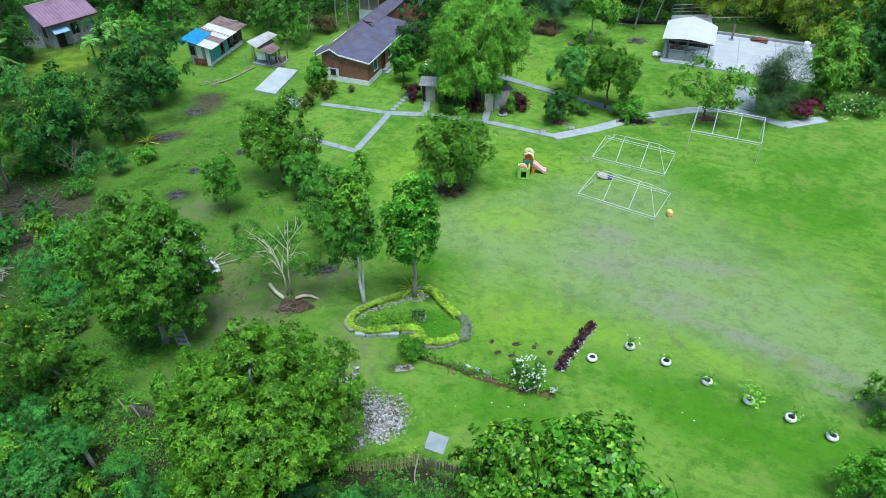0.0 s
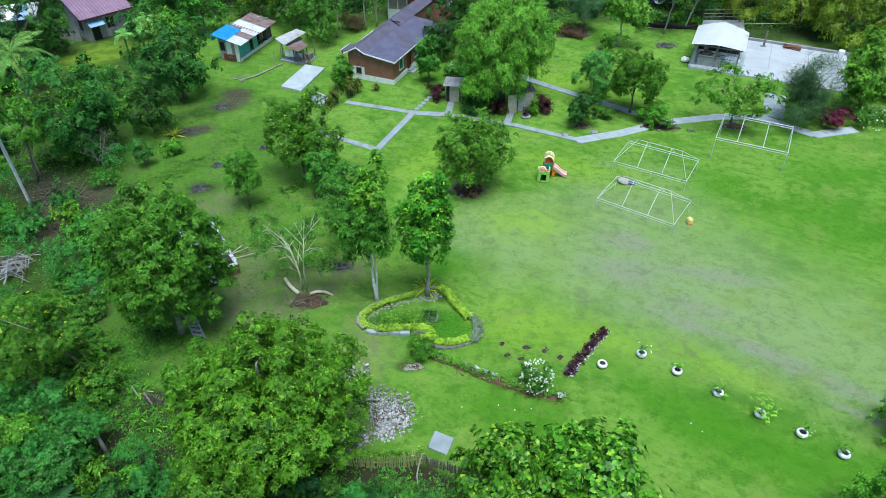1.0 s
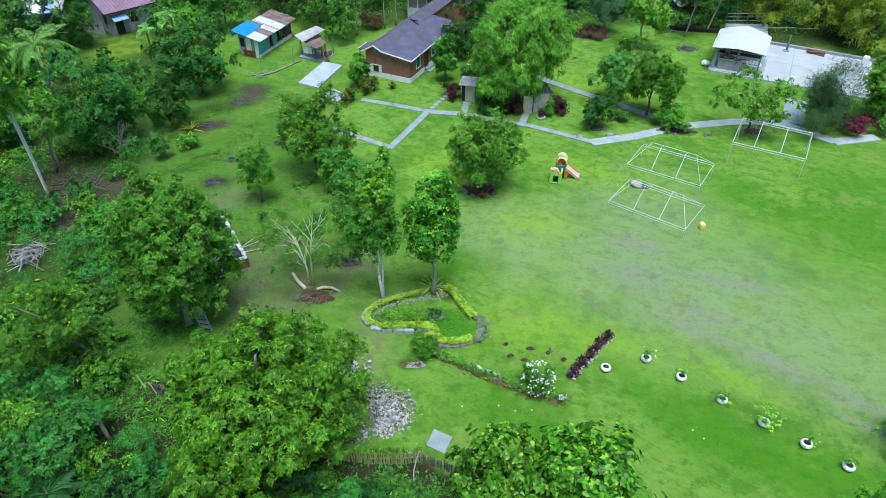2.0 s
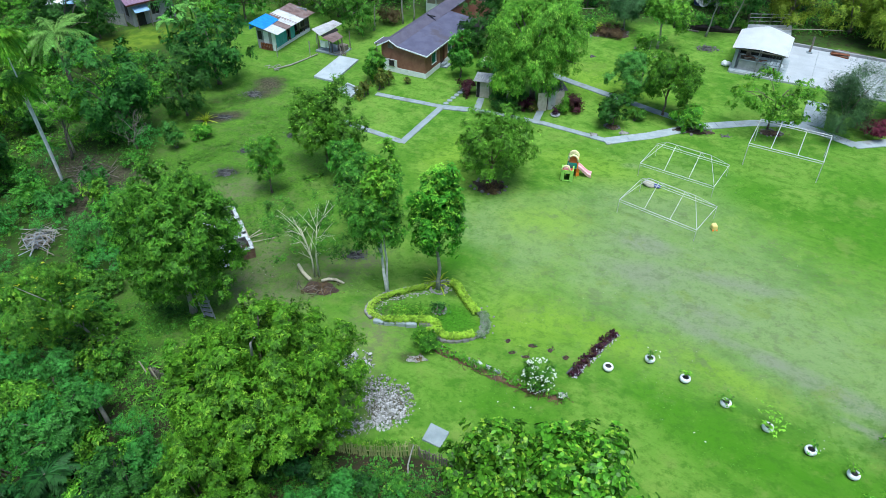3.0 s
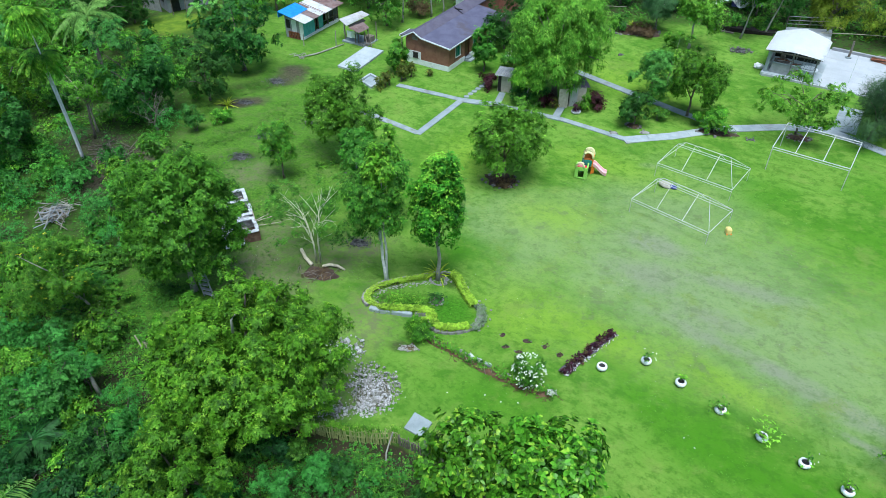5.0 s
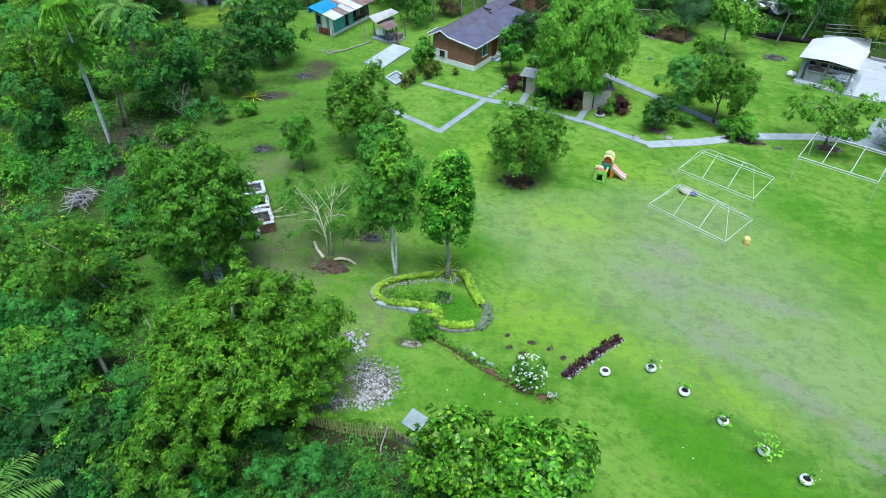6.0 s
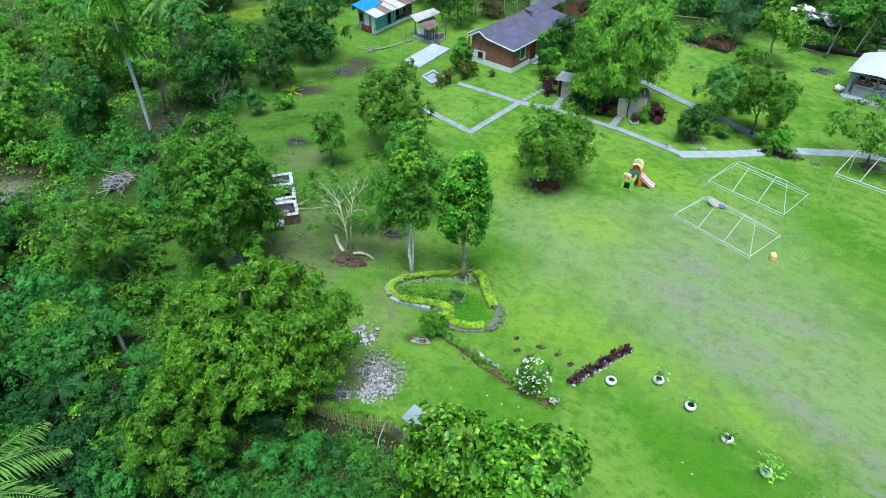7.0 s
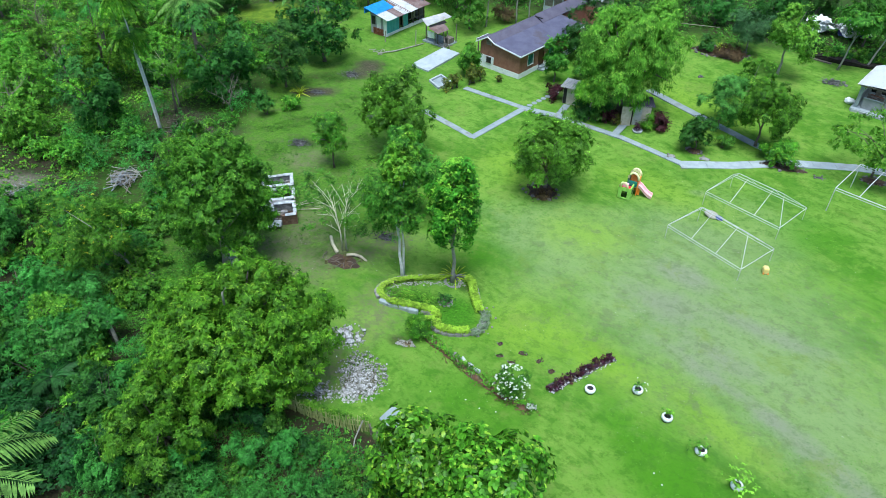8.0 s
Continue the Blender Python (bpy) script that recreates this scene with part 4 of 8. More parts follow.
tree("garden_tree", 14.5, 55.9, 5.9, 2.35, 1.1, M_MANGOLOW, "round mango-like garden tree beside the path", 10, 7000, 6, 0.14, 0.07, 90, girth=0.11, lump=0.2, wild=0.16, droop=0.4, simple=True)
tree("garden_tree", 11.4, 58.5, 4.8, 2.3, 0.5, M_FEATHER, "low feathery light green garden tree beside the path", 110, 4000, 6, 0.14, 0.05, 44, girth=0.07, lump=0.24, wild=0.2, simple=True)
tree("small_tree", 13.1, 61.6, 5.2, 1.6, 1.4, M_BRIGHT, "sparse light green tree with pale branches", 111, 900, 6, 0.21, 0.10, 18, M_PALEBARK, 0.07, lump=0.3, wild=0.3, simple=True)
tree("small_tree", 15.9, 54.2, 1.9, 1.3, 0.4, M_BRIGHT, "low light green leafy tree at the path", 112, 810, 6, 0.20, 0.10, 16, girth=0.05, simple=True)
tree("citrus_tree", 10.0, 53.3, 2.9, 1.5, 0.3, M_DEEP, "small round dark green fruit tree", 11, 1485, 6, 0.16, 0.09, 20, girth=0.06, simple=True)
tree("almond_tree", 22.8, 54.3, 5.4, 3.6, 0.9, M_BRIGHT, "open-branched tree with layered light green leaves", 12, 2200, 6, 0.15, 0.09, 56, girth=0.09, lump=0.13, wild=0.3, limbs=16, simple=True)
tree("casuarina_tree", 28.4, 54.5, 5.3, 2.5, 0.2, M_CASU, "soft feathery grey-green tree", 13, 3400, 6, 0.42, 0.024, 40, girth=0.13, lump=0.3, droop=0.05, simple=True, wild=0.45)
tree("garden_tree", 34.6, 57.0, 7.1, 2.3, 0.4, M_ACACIA, "dense bright green tree beside the court", 14, 4600, 6, 0.22, 0.12, 64, girth=0.16, lump=0.22, wild=0.3, simple=True)
tree("small_tree", -3.75, 61.7, 4.6, 1.15, 0.5, M_MID, "small tree beside the house door", 15, 1350, 6, 0.20, 0.10, 20, girth=0.09, simple=True)
tree("small_tree", -11.8, 60.0, 3.0, 1.15, 0.2, M_OLIVE, "leafy young tree beside the house wall", 16, 1485, 6, 0.21, 0.11, 20, girth=0.07, simple=True)
tree("flowering_tree", -18.9, 23.5, 6.2, 2.6, 0.9, M_OLIVE, "thin-leaved tree with yellow flowers and a pale trunk", 17, 7500, 6, 0.11, 0.036, 90, M_PALEBARK, 0.1, lump=0.2, extra=(M_BLOSSOM, 44, 0.1, 0.06), lean=(-1.5, -1.0), simple=True, wild=0.26, droop=0.4)


# ---- multi-stemmed pruned tree ----
def pruned_tree():
    rng = np.random.RandomState(61)
    ob = thing("pruned_tree", -9.2, 30.6, 0, "heavily pruned tree with pale stems and thin new leaves", "tree")
    tips = []
    for a, h, out in ((165, 3.6, 0.9), (40, 4.1, 0.7)):
        c, s = math.cos(radians(a)), math.sin(radians(a))
        pts = [(0.14 * c, 0.14 * s, -0.1), (0.2 * c * out, 0.2 * s * out, h * 0.4), (0.45 * c * out, 0.45 * s * out, h * 0.75), (0.7 * c * out, 0.7 * s * out, h)]
        part("stem", tubed(pts, [0.075, 0.05, 0.03, 0.012], 8), M_STRIPPED, ob, smooth=True)
        for j in range(15):
            b = np.array(pts[1]) * (1 - j / 15) + np.array(pts[3]) * (j / 15)
            t = radians(a + rng.uniform(-120, 120))
            ln = rng.uniform(0.8, 1.5)
            e = b + np.array([math.cos(t) * ln, math.sin(t) * ln, ln * rng.uniform(0.6, 1.3)])
            br = part("branch", tubed([b, (b + e) / 2 + np.array([0, 0, 0.08]), e], [0.017, 0.012, 0.006], 6), M_STRIPPED, ob)
            for _ in range(2):
                m = b + (e - b) * rng.uniform(0.5, 0.9)
                part("twig", tubed([m, m + rng.normal(0, 0.2, 3) + np.array([0, 0, 0.35])], [0.008, 0.004], 4), M_STRIPPED, br)
            tips.append(e)
        tips.append(np.array(pts[3]))
    tips = np.array(tips)
    # leaves are left in bunches round the outside
    bunch = tips[rng.choice(len(tips), 90)] * np.array([1.5, 1.4, 0.95]) + rng.normal(0, 0.45, (90, 3)) + np.array([-0.1, 0.6, 0.0])
    n = 1900
    pos = bunch[rng.choice(90, n)] + rng.normal(0, 0.15, (n, 3))
    place("crown", quad_mesh("crown", leaves(rng, pos, np.tile([0, 0, 1.0], (n, 1)), 5, 0.13, 0.07, droop=0.4, simple=True), M_MID), ob)


pruned_tree()


# ---- leafless trees at the thicket ----
def bare_tree(x, y, h, seed):
    rng = np.random.RandomState(seed)
    ob = thing("bare_tree", x, y, 0, "leafless grey-brown tree with thin twigs", "tree")
    part("trunk", tubed(wobble(rng, (0, 0, -0.1), (0.3, 0.1, h * 0.7), 5, 0.08), [0.12, 0.1, 0.09, 0.07, 0.05, 0.03], 8), M_BARK, ob, smooth=True)
    for i in range(9):
        a = np.array([0.3 * (0.3 + 0.07 * i), 0.0, h * (0.25 + 0.05 * i)])
        t = rng.uniform(0, 2 * math.pi)
        b = a + np.array([math.cos(t), math.sin(t), rng.uniform(0.3, 1.0)]) * rng.uniform(0.9, 1.9)
        br = part("branch", tubed([a, (a + b) / 2 + rng.normal(0, 0.1, 3), b], [0.022, 0.015, 0.006], 6), M_TWIG, ob)
        for j in range(7):
            c = a + (b - a) * rng.uniform(0.3, 1)
            part("twig", tubed([c, c + rng.normal(0, 0.28, 3) + np.array([0, 0, 0.5])], [0.008, 0.004], 4), M_TWIG, br)


for x, y, h, seed in ((-32.4, 42.6, 6.2, 1), (-45.6, 43.6, 5.5, 2), (-43.0, 35.6, 4.8, 4), (-54.0, 49.0, 6.5, 5), (-27.9, 44.4, 3.6, 6), (-46.2, 69.6, 6.0, 7)):
    bare_tree(x, y, h, seed)

# ---- palms ----
palm("betel_palm", -30.95, 39.0, 8.8, "tall slender palm with a white trunk", 1, 34, 1.4, M_BRIGHT, (0.1, -0.6), 0.075, bark=M_PALMBARK, sag=1.0, leaf_len=0.6)
palm("betel_palm", -31.2, 39.4, 12.0, "taller slender palm with a yellowing crown", 2, 24, 1.5, M_LIMELEAF, (0.9, -1.6), 0.055, bark=M_PALMBARK, sag=1.1, leaf_len=0.6)
palm("coconut_palm", -38.4, 53.4, 5.6, "coconut palm with a brown trunk among trees", 3, 22, 3.4, M_PALMLEAF, (-0.4, 0.6), 0.17, bark=M_BARK)
palm("coconut_palm", -47.0, 50.0, 5.5, "coconut palm rising from the thicket", 4, 16, 3.2, M_TEAL, (0.6, 0.2), 0.17, bark=M_BARK)
palm("coconut_palm", -15.0, 8.1, 2.9, "young coconut palm with long pale green fronds", 5, 10, 4.7, M_PALMLEAF, (0.1, 0.1), 0.2, bark=M_BARK, sag=0.32, leaf_len=0.8, turn=30)

def banana(x, y, seed, h=2.2):
    """A banana plant: a fleshy stem and broad arching leaves."""
    rng = np.random.RandomState(seed)
    ob = thing("banana_plant", x, y, 0, "banana plant with broad pale green arching leaves", "plant", "banana plants")
    part("stem", tubed([(0, 0, -0.1), (0.04, 0, h * 0.5), (0, 0.03, h)], [0.14, 0.11, 0.06], 8), M_BANANA, ob, smooth=True)
    for i in range(8):
        a, up, ln = 2.4 * i + rng.uniform(-0.3, 0.3), rng.uniform(0.5, 1.25), rng.uniform(1.5, 2.2)
        d = np.array([math.cos(a) * math.cos(up), math.sin(a) * math.cos(up), math.sin(up)])
        side = np.array([-math.sin(a), math.cos(a), 0])
        rows = []
        for k in range(7):
            t = k / 6
            p = np.array([0, 0, h]) + d * ln * t + np.array([0, 0, -0.75 * ln * t * t])
            w = 0.3 * math.sin(math.pi * min(1, 0.08 + 0.9 * t)) ** 0.6
            rows.append((p - side * w - np.array([0, 0, 0.08]), p, p + side * w - np.array([0, 0, 0.08])))
        q = [np.stack([r[j], r[j + 1], n[j + 1], n[j]]) for r, n in zip(rows, rows[1:]) for j in (0, 1)]
        place("leaf", quad_mesh("leaf", np.array(q), M_BANANA), ob)


for i, (x, y) in enumerate(((-35.9, 70.6), (-34.9, 71.6), (-35.0, 66.0), (-34.4, 68.4), (-42.8, 58.6), (-44.6, 60.2))):
    banana(x, y, 700 + i, 2.0 + 0.3 * (i % 3))

# ---- forest: a few grown trees, repeated ----
FOREST = [
    ("forest_tree", M_DEEP, "dark green rounded forest tree", 7.6, 3.6, 2100, 0.245, 0.14, 0.3),
    ("forest_tree", M_MID, "leafy green forest tree", 8.2, 3.3, 1850, 0.24, 0.135, 0.3),
    ("forest_tree", M_TEAL, "feathery blue-green leafy tree", 6.0, 2.9, 2100, 0.2, 0.11, 0.3),
    ("forest_tree", M_MANGO, "rounded mango tree at the thicket", 7.4, 3.7, 2080, 0.23, 0.115, 0.35),
    ("bamboo_clump", M_CANE, "yellow-green arching bamboo clump", 8.4, 4.0, 2000, 0.42, 0.1, 0.6),
    ("forest_tree", M_BRIGHT, "light green leafy forest tree", 6.6, 2.8, 1900, 0.24, 0.13, 0.3),
]
SPOTS = [
    # kind, x, y, scale
    (0, -26.3, 57.6, 1.1), (0, -29.8, 46.6, 1.08), (0, -26.6, 51.0, 0.76), (0, -37.5, 46.5, 0.5), (0, -45, 64, 1.05), (0, -43.2, 66.6, 0.6),
    (3, -41.0, 44.0, 0.95), (5, -45.0, 57.5, 0.7), (5, -56.0, 60.0, 0.7), (5, -51.0, 57.0, 0.9), (5, -52.0, 47.0, 0.55),
    (5, -38.5, 33.0, 0.7), (0, -35.5, 37.5, 0.75), (5, -44.0, 38.5, 0.8), (5, -48.5, 42.0, 0.6), (5, -41.0, 24.5, 0.7), (5, -47.0, 31.0, 0.85), (5, -53.0, 36.0, 0.8),
    (2, -29.5, 22.5, 0.7), (1, -33.0, 18.5, 0.8), (2, -24.5, 19.6, 0.75), (5, -20.0, 18.4, 0.55), (0, -26.5, 14.8, 0.85), (1, -22.0, 13.6, 0.7), (2, -16.8, 16.6, 0.55),
    (2, -10.2, 11.6, 0.45), (0, -12.6, 14.4, 0.45), (2, -34.0, 24.0, 0.6), (3, -28.5, 10.5, 0.8), (0, -37.5, 12.0, 0.9),
    (1, -19.5, 76.5, 0.95), (1, -16.0, 71.5, 0.72), (3, -24.5, 78.0, 1.0), (1, -29.5, 73.5, 0.85), (0, -33.5, 77.5, 1.0), (5, -31.0, 69.0, 0.7), (2, -36.0, 83.0, 1.0), (3, -28.0, 85.0, 1.1), (1, -43.0, 84.0, 1.1), (0, -51.0, 78.0, 1.1),
    (0, -19.0, 86.0, 1.1), (1, -11.0, 88.0, 1.1), (3, -3.5, 88.0, 1.1), (0, 4.0, 90.0, 1.1), (2, -14.0, 82.0, 0.7), (0, -0.5, 72.5, 0.85), (3, 1.5, 66.5, 0.75), (0, -2.6, 67.5, 0.6), (1, 3.5, 79.5, 0.8), (2, 9.0, 83.5, 0.85),
    (0, 15.0, 83.5, 0.95), (0, 19.5, 91.0, 1.05), (0, 26.5, 90.0, 1.1), (1, 24.0, 83.0, 0.75), (4, 33.0, 86.0, 1.0), (0, 39.0, 82.0, 1.0),
    (4, 39.5, 74.0, 1.0), (4, 31.0, 80.5, 0.75), (4, 37.0, 78.5, 0.8), (0, 27.0, 81.5, 0.5), (4, 46.0, 76.0, 1.05), (0, 46.5, 68.5, 1.0), (0, 43.0, 62.5, 0.95), (0, 41.0, 57.5, 0.8), (0, 38.5, 60.5, 0.85), (0, 48.0, 60.0, 1.0), (4, 53.0, 70.0, 1.1), (0, 55.0, 82.0, 1.2), (1, 47.5, 86.0, 1.2), (0, 55.5, 62.0, 1.0), (1, 46.5, 54.5, 0.8),
    (5, -62, 62, 0.8), (1, -67, 70, 1.0), (5, -60, 73, 0.9), (0, -72, 60, 1.0), (1, -66, 54, 0.8), (5, -58, 82, 0.9), (5, 20.9, 20.4, 0.5), (5, 17.4, 15.7, 0.52),
]
made = {}
for i, (kind, x, y, s) in enumerate(SPOTS):
    rng = np.random.RandomState(1000 + i)
    name, leaf, label, h, r, cnt, ln, wd, drp = FOREST[kind]
    m = pose(x, y, ground(x, y), rng.uniform(-3, 3), rng.uniform(-3, 3), rng.uniform(0, 360)) @ Matrix.Diagonal((s * rng.uniform(0.9, 1.1), s * rng.uniform(0.9, 1.1), s * rng.uniform(0.9, 1.1), 1))
    if kind not in made:
        made[kind] = tree(name, 0, 0, h, r, -0.5, leaf, label, 70 + kind, cnt, 6, ln, wd, 84, girth=0.16, lump=0.21, wild=0.26, droop=drp, limbs=5, group="trees at the edge of the lawn", stems=4 if kind == 4 else 1, simple=True)
        made[kind].matrix_basis = m
    else:
        scale_back = made[kind].scale.copy()
        made[kind].scale = (1, 1, 1)
        copy_thing(made[kind], m)
        made[kind].scale = scale_back

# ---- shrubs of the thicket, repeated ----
SHRUBS = [(M_MID, "leafy green thicket shrub", 0.24, 0.12), (M_TEAL, "soft feathery shrub in the thicket", 0.22, 0.05), (M_BRIGHT, "light green shrub in the thicket", 0.26, 0.14), (M_DEEP, "dark green shrub in the thicket", 0.22, 0.1), (M_OLIVE, "yellowish shrub in the thicket", 0.22, 0.1), (M_SHADELEAF, "blue-green thicket shrub with shade put into its leaf colour", 0.2, 0.1)]
rng = np.random.RandomState(4242)


def in_thicket(x, y):
    if -46 < x < -33 and 64 < y < 80:
        return False
    return (x + 0.35 * y < -9.8 or (x < -9.5 and y < 17.4) or (y < 15.9 - 0.12 * x and x < 3.5)) and not (6 < y < 11.5 and abs(x + 15.2 - 0.32 * y) < 0.9)


places = []
for x0, x1, y0, y1, gap in ((-24, -9, 8.5, 20.5, 1.3), (-37, -24, 8.5, 20.5, 1.75), (-37, -9, 20.5, 40, 1.75), (-9, 4, 8.5, 17, 1.0), (-62, -37, 22, 40, 2.7), (-62, -26, 40, 86, 3.0)):
    for i in range(int((x1 - x0) / gap)):
        for j in range(int((y1 - y0) / gap)):
            x, y = x0 + gap * (i + rng.uniform(0.05, 0.95)), y0 + gap * (j + rng.uniform(0.05, 0.95))
            if in_thicket(x, y) and rng.rand() < 0.94 and not (-31.5 < x < -25 and 34 < y < 42) and not (-40 < x < -31.5 and 26 < y < 31) and not ((x + 28.0) ** 2 + (y - 31.2) ** 2 < 6):
                places.append((x, y))
places.sort(key=lambda p: p[0] ** 2 + (p[1] - 5) ** 2)
shrub_made = {}
far_shrubs = [[] for _ in SHRUBS]
for n, (x, y) in enumerate(places):
    kind = rng.choice(5, p=(0.3, 0.27, 0.27, 0.06, 0.1))
    # in the shaded south-west corner most shrubs take the darkened leaf colour
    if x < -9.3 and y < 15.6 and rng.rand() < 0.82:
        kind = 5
    elif x < -36 and rng.rand() < 0.4:
        kind = 2
    elif x > -9:
        kind = rng.choice((1, 5, 3, 0), p=(0.32, 0.3, 0.2, 0.18))
    s = rng.uniform(0.65, 1.2) * (0.45 if y > 14.6 and x > -9 else 0.6 if y > 13 and x > -9 else 0.8 if x > -9 else 1.0) * (0.7 if x + 0.35 * y > -11.5 and y > 16 else 1.0)
    m = pose(x, y, ground(x, y), 0, 0, rng.uniform(0, 360)) @ Matrix.Diagonal((s, s, s * rng.uniform(0.6, 1.25), 1))
    if kind not in shrub_made:
        leaf, label, ln, wd = SHRUBS[kind]
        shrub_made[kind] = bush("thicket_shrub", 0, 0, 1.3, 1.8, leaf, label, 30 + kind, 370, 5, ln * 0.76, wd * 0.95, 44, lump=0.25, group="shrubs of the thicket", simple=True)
        shrub_made[kind].matrix_basis = m
    elif n < 240:
        scale_back = shrub_made[kind].scale.copy()
        shrub_made[kind].scale = (1, 1, 1)
        copy_thing(shrub_made[kind], m)
        shrub_made[kind].scale = scale_back
    else:
        me = [c for c in shrub_made[kind].children if c.name.startswith("foliage")][0].data
        co = np.empty(len(me.vertices) * 3, np.float32)
        me.vertices.foreach_get("co", co)
        a = np.array(m)
        far_shrubs[kind].append((co.reshape(-1, 3) @ a[:3, :3].T + a[:3, 3]).reshape(-1, 3, 3)[::2])
sets = [(k, np.concatenate(f)) for k, f in enumerate(far_shrubs) if f]
me = quad_mesh("distant_shrubs", np.concatenate([f for _, f in sets]), SHRUBS[sets[0][0]][0])
for k, _ in sets[1:]:
    me.materials.append(SHRUBS[k][0])
me.polygons.foreach_set("material_index", np.concatenate([np.full(len(f), i) for i, (_, f) in enumerate(sets)]).astype(np.int32))
tagged(new("distant_shrubs", me), "dense mixed green shrubs deep in the thicket", category="vegetation", kind="stuff")


# ---- small makers ----
def stone_mesh(seed, rough=0.22, mat=M_STONE):
    rng = np.random.RandomState(seed)
    bm = bmesh.new()
    bmesh.ops.create_icosphere(bm, subdivisions=1, radius=0.5)
    for v in bm.verts:
        v.co *= 1 + rng.uniform(-rough, rough)
    me = bpy.data.meshes.new("stone")
    bm.to_mesh(me)
    bm.free()
    me.materials.append(mat)
    return me


STONES = [stone_mesh(s) for s in range(6)]
PALE = [stone_mesh(s + 20, 0.3, M_PALESTONE) for s in range(6)]
ROCKS = [stone_mesh(s + 10, mat=M_ROCK) for s in range(6)]


def stone(parent, x, y, z, size, rng, flat=0.65, name="stone", shapes=STONES):
    ob = place(name, shapes[rng.randint(6)], parent)
    ob.matrix_basis = pose(x, y, z, rng.uniform(-25, 25), rng.uniform(-25, 25), rng.uniform(0, 360)) @ Matrix.Diagonal((size * rng.uniform(0.8, 1.3), size, size * flat, 1))
    return ob


def mound(rx, ry, h, seed, rings=4, seg=22):
    rng = np.random.RandomState(seed)
    bm = bmesh.new()
    p, q = rng.uniform(0, 6, 2)
    rim = [0.95 + 0.16 * math.sin(4 * math.pi * k / seg + p) + (0.12 if rx > 0.5 else 0.03) * math.sin(10 * math.pi * k / seg + q) + rng.uniform(-0.09, 0.09) for k in range(seg)]
    loops = []
    for r in range(rings, 0, -1):
        f = r / rings
        loops.append([bm.verts.new((rx * f * rim[k] * math.cos(2 * math.pi * k / seg), ry * f * rim[k] * math.sin(2 * math.pi * k / seg),
                                    -0.08 if r == rings else h * (1 - f * f) + rng.uniform(0, 0.03))) for k in range(seg)])
    for a, b in zip(loops, loops[1:]):
        for k in range(seg):
            bm.faces.new((a[k], a[(k + 1) % seg], b[(k + 1) % seg], b[k]))
    top = bm.verts.new((0, 0, h))
    for k in range(seg):
        bm.faces.new((loops[-1][k], loops[-1][(k + 1) % seg], top))
    return bm


def bed(x, y, rx, ry, label, seed, stones=0, mat=None, h=0.1, name="planting_bed", category="garden bed", size=0.2):
    ob = thing(name, x, y, 0, label, category)
    f = 0.65 if mat is M_ASH else 1.0
    part("soil", mound(rx * f, ry * f, h, seed), mat or M_SOIL, ob, smooth=True)
    rng = np.random.RandomState(seed)
    if rx > 0.55:
        n = int((260 if mat is M_ASH else 110) * rx * ry)
        a, r = rng.uniform(0, 2 * math.pi, n), np.abs(rng.normal(0, 0.6, n))
        pos = np.column_stack([rx * r * np.cos(a), ry * r * np.sin(a), np.maximum(0.02, h * (1 - r * r)) + 0.02])
        tagged(place("litter", quad_mesh("litter", leaves(rng, pos, np.tile([0, 0, 1.0], (n, 1)), 3, 0.16, 0.06, simple=True), M_CINDER if mat is M_ASH else M_DRYLEAF), ob), kind="stuff")
    for i in range(stones):
        a, r = 2 * math.pi * i / stones + rng.uniform(-0.3, 0.3), rng.uniform(0.75, 1.02)
        stone(ob, rx * r * math.cos(a), ry * r * math.sin(a), 0.05, size * rng.uniform(0.5, 1.3), rng, shapes=ROCKS)
    return ob


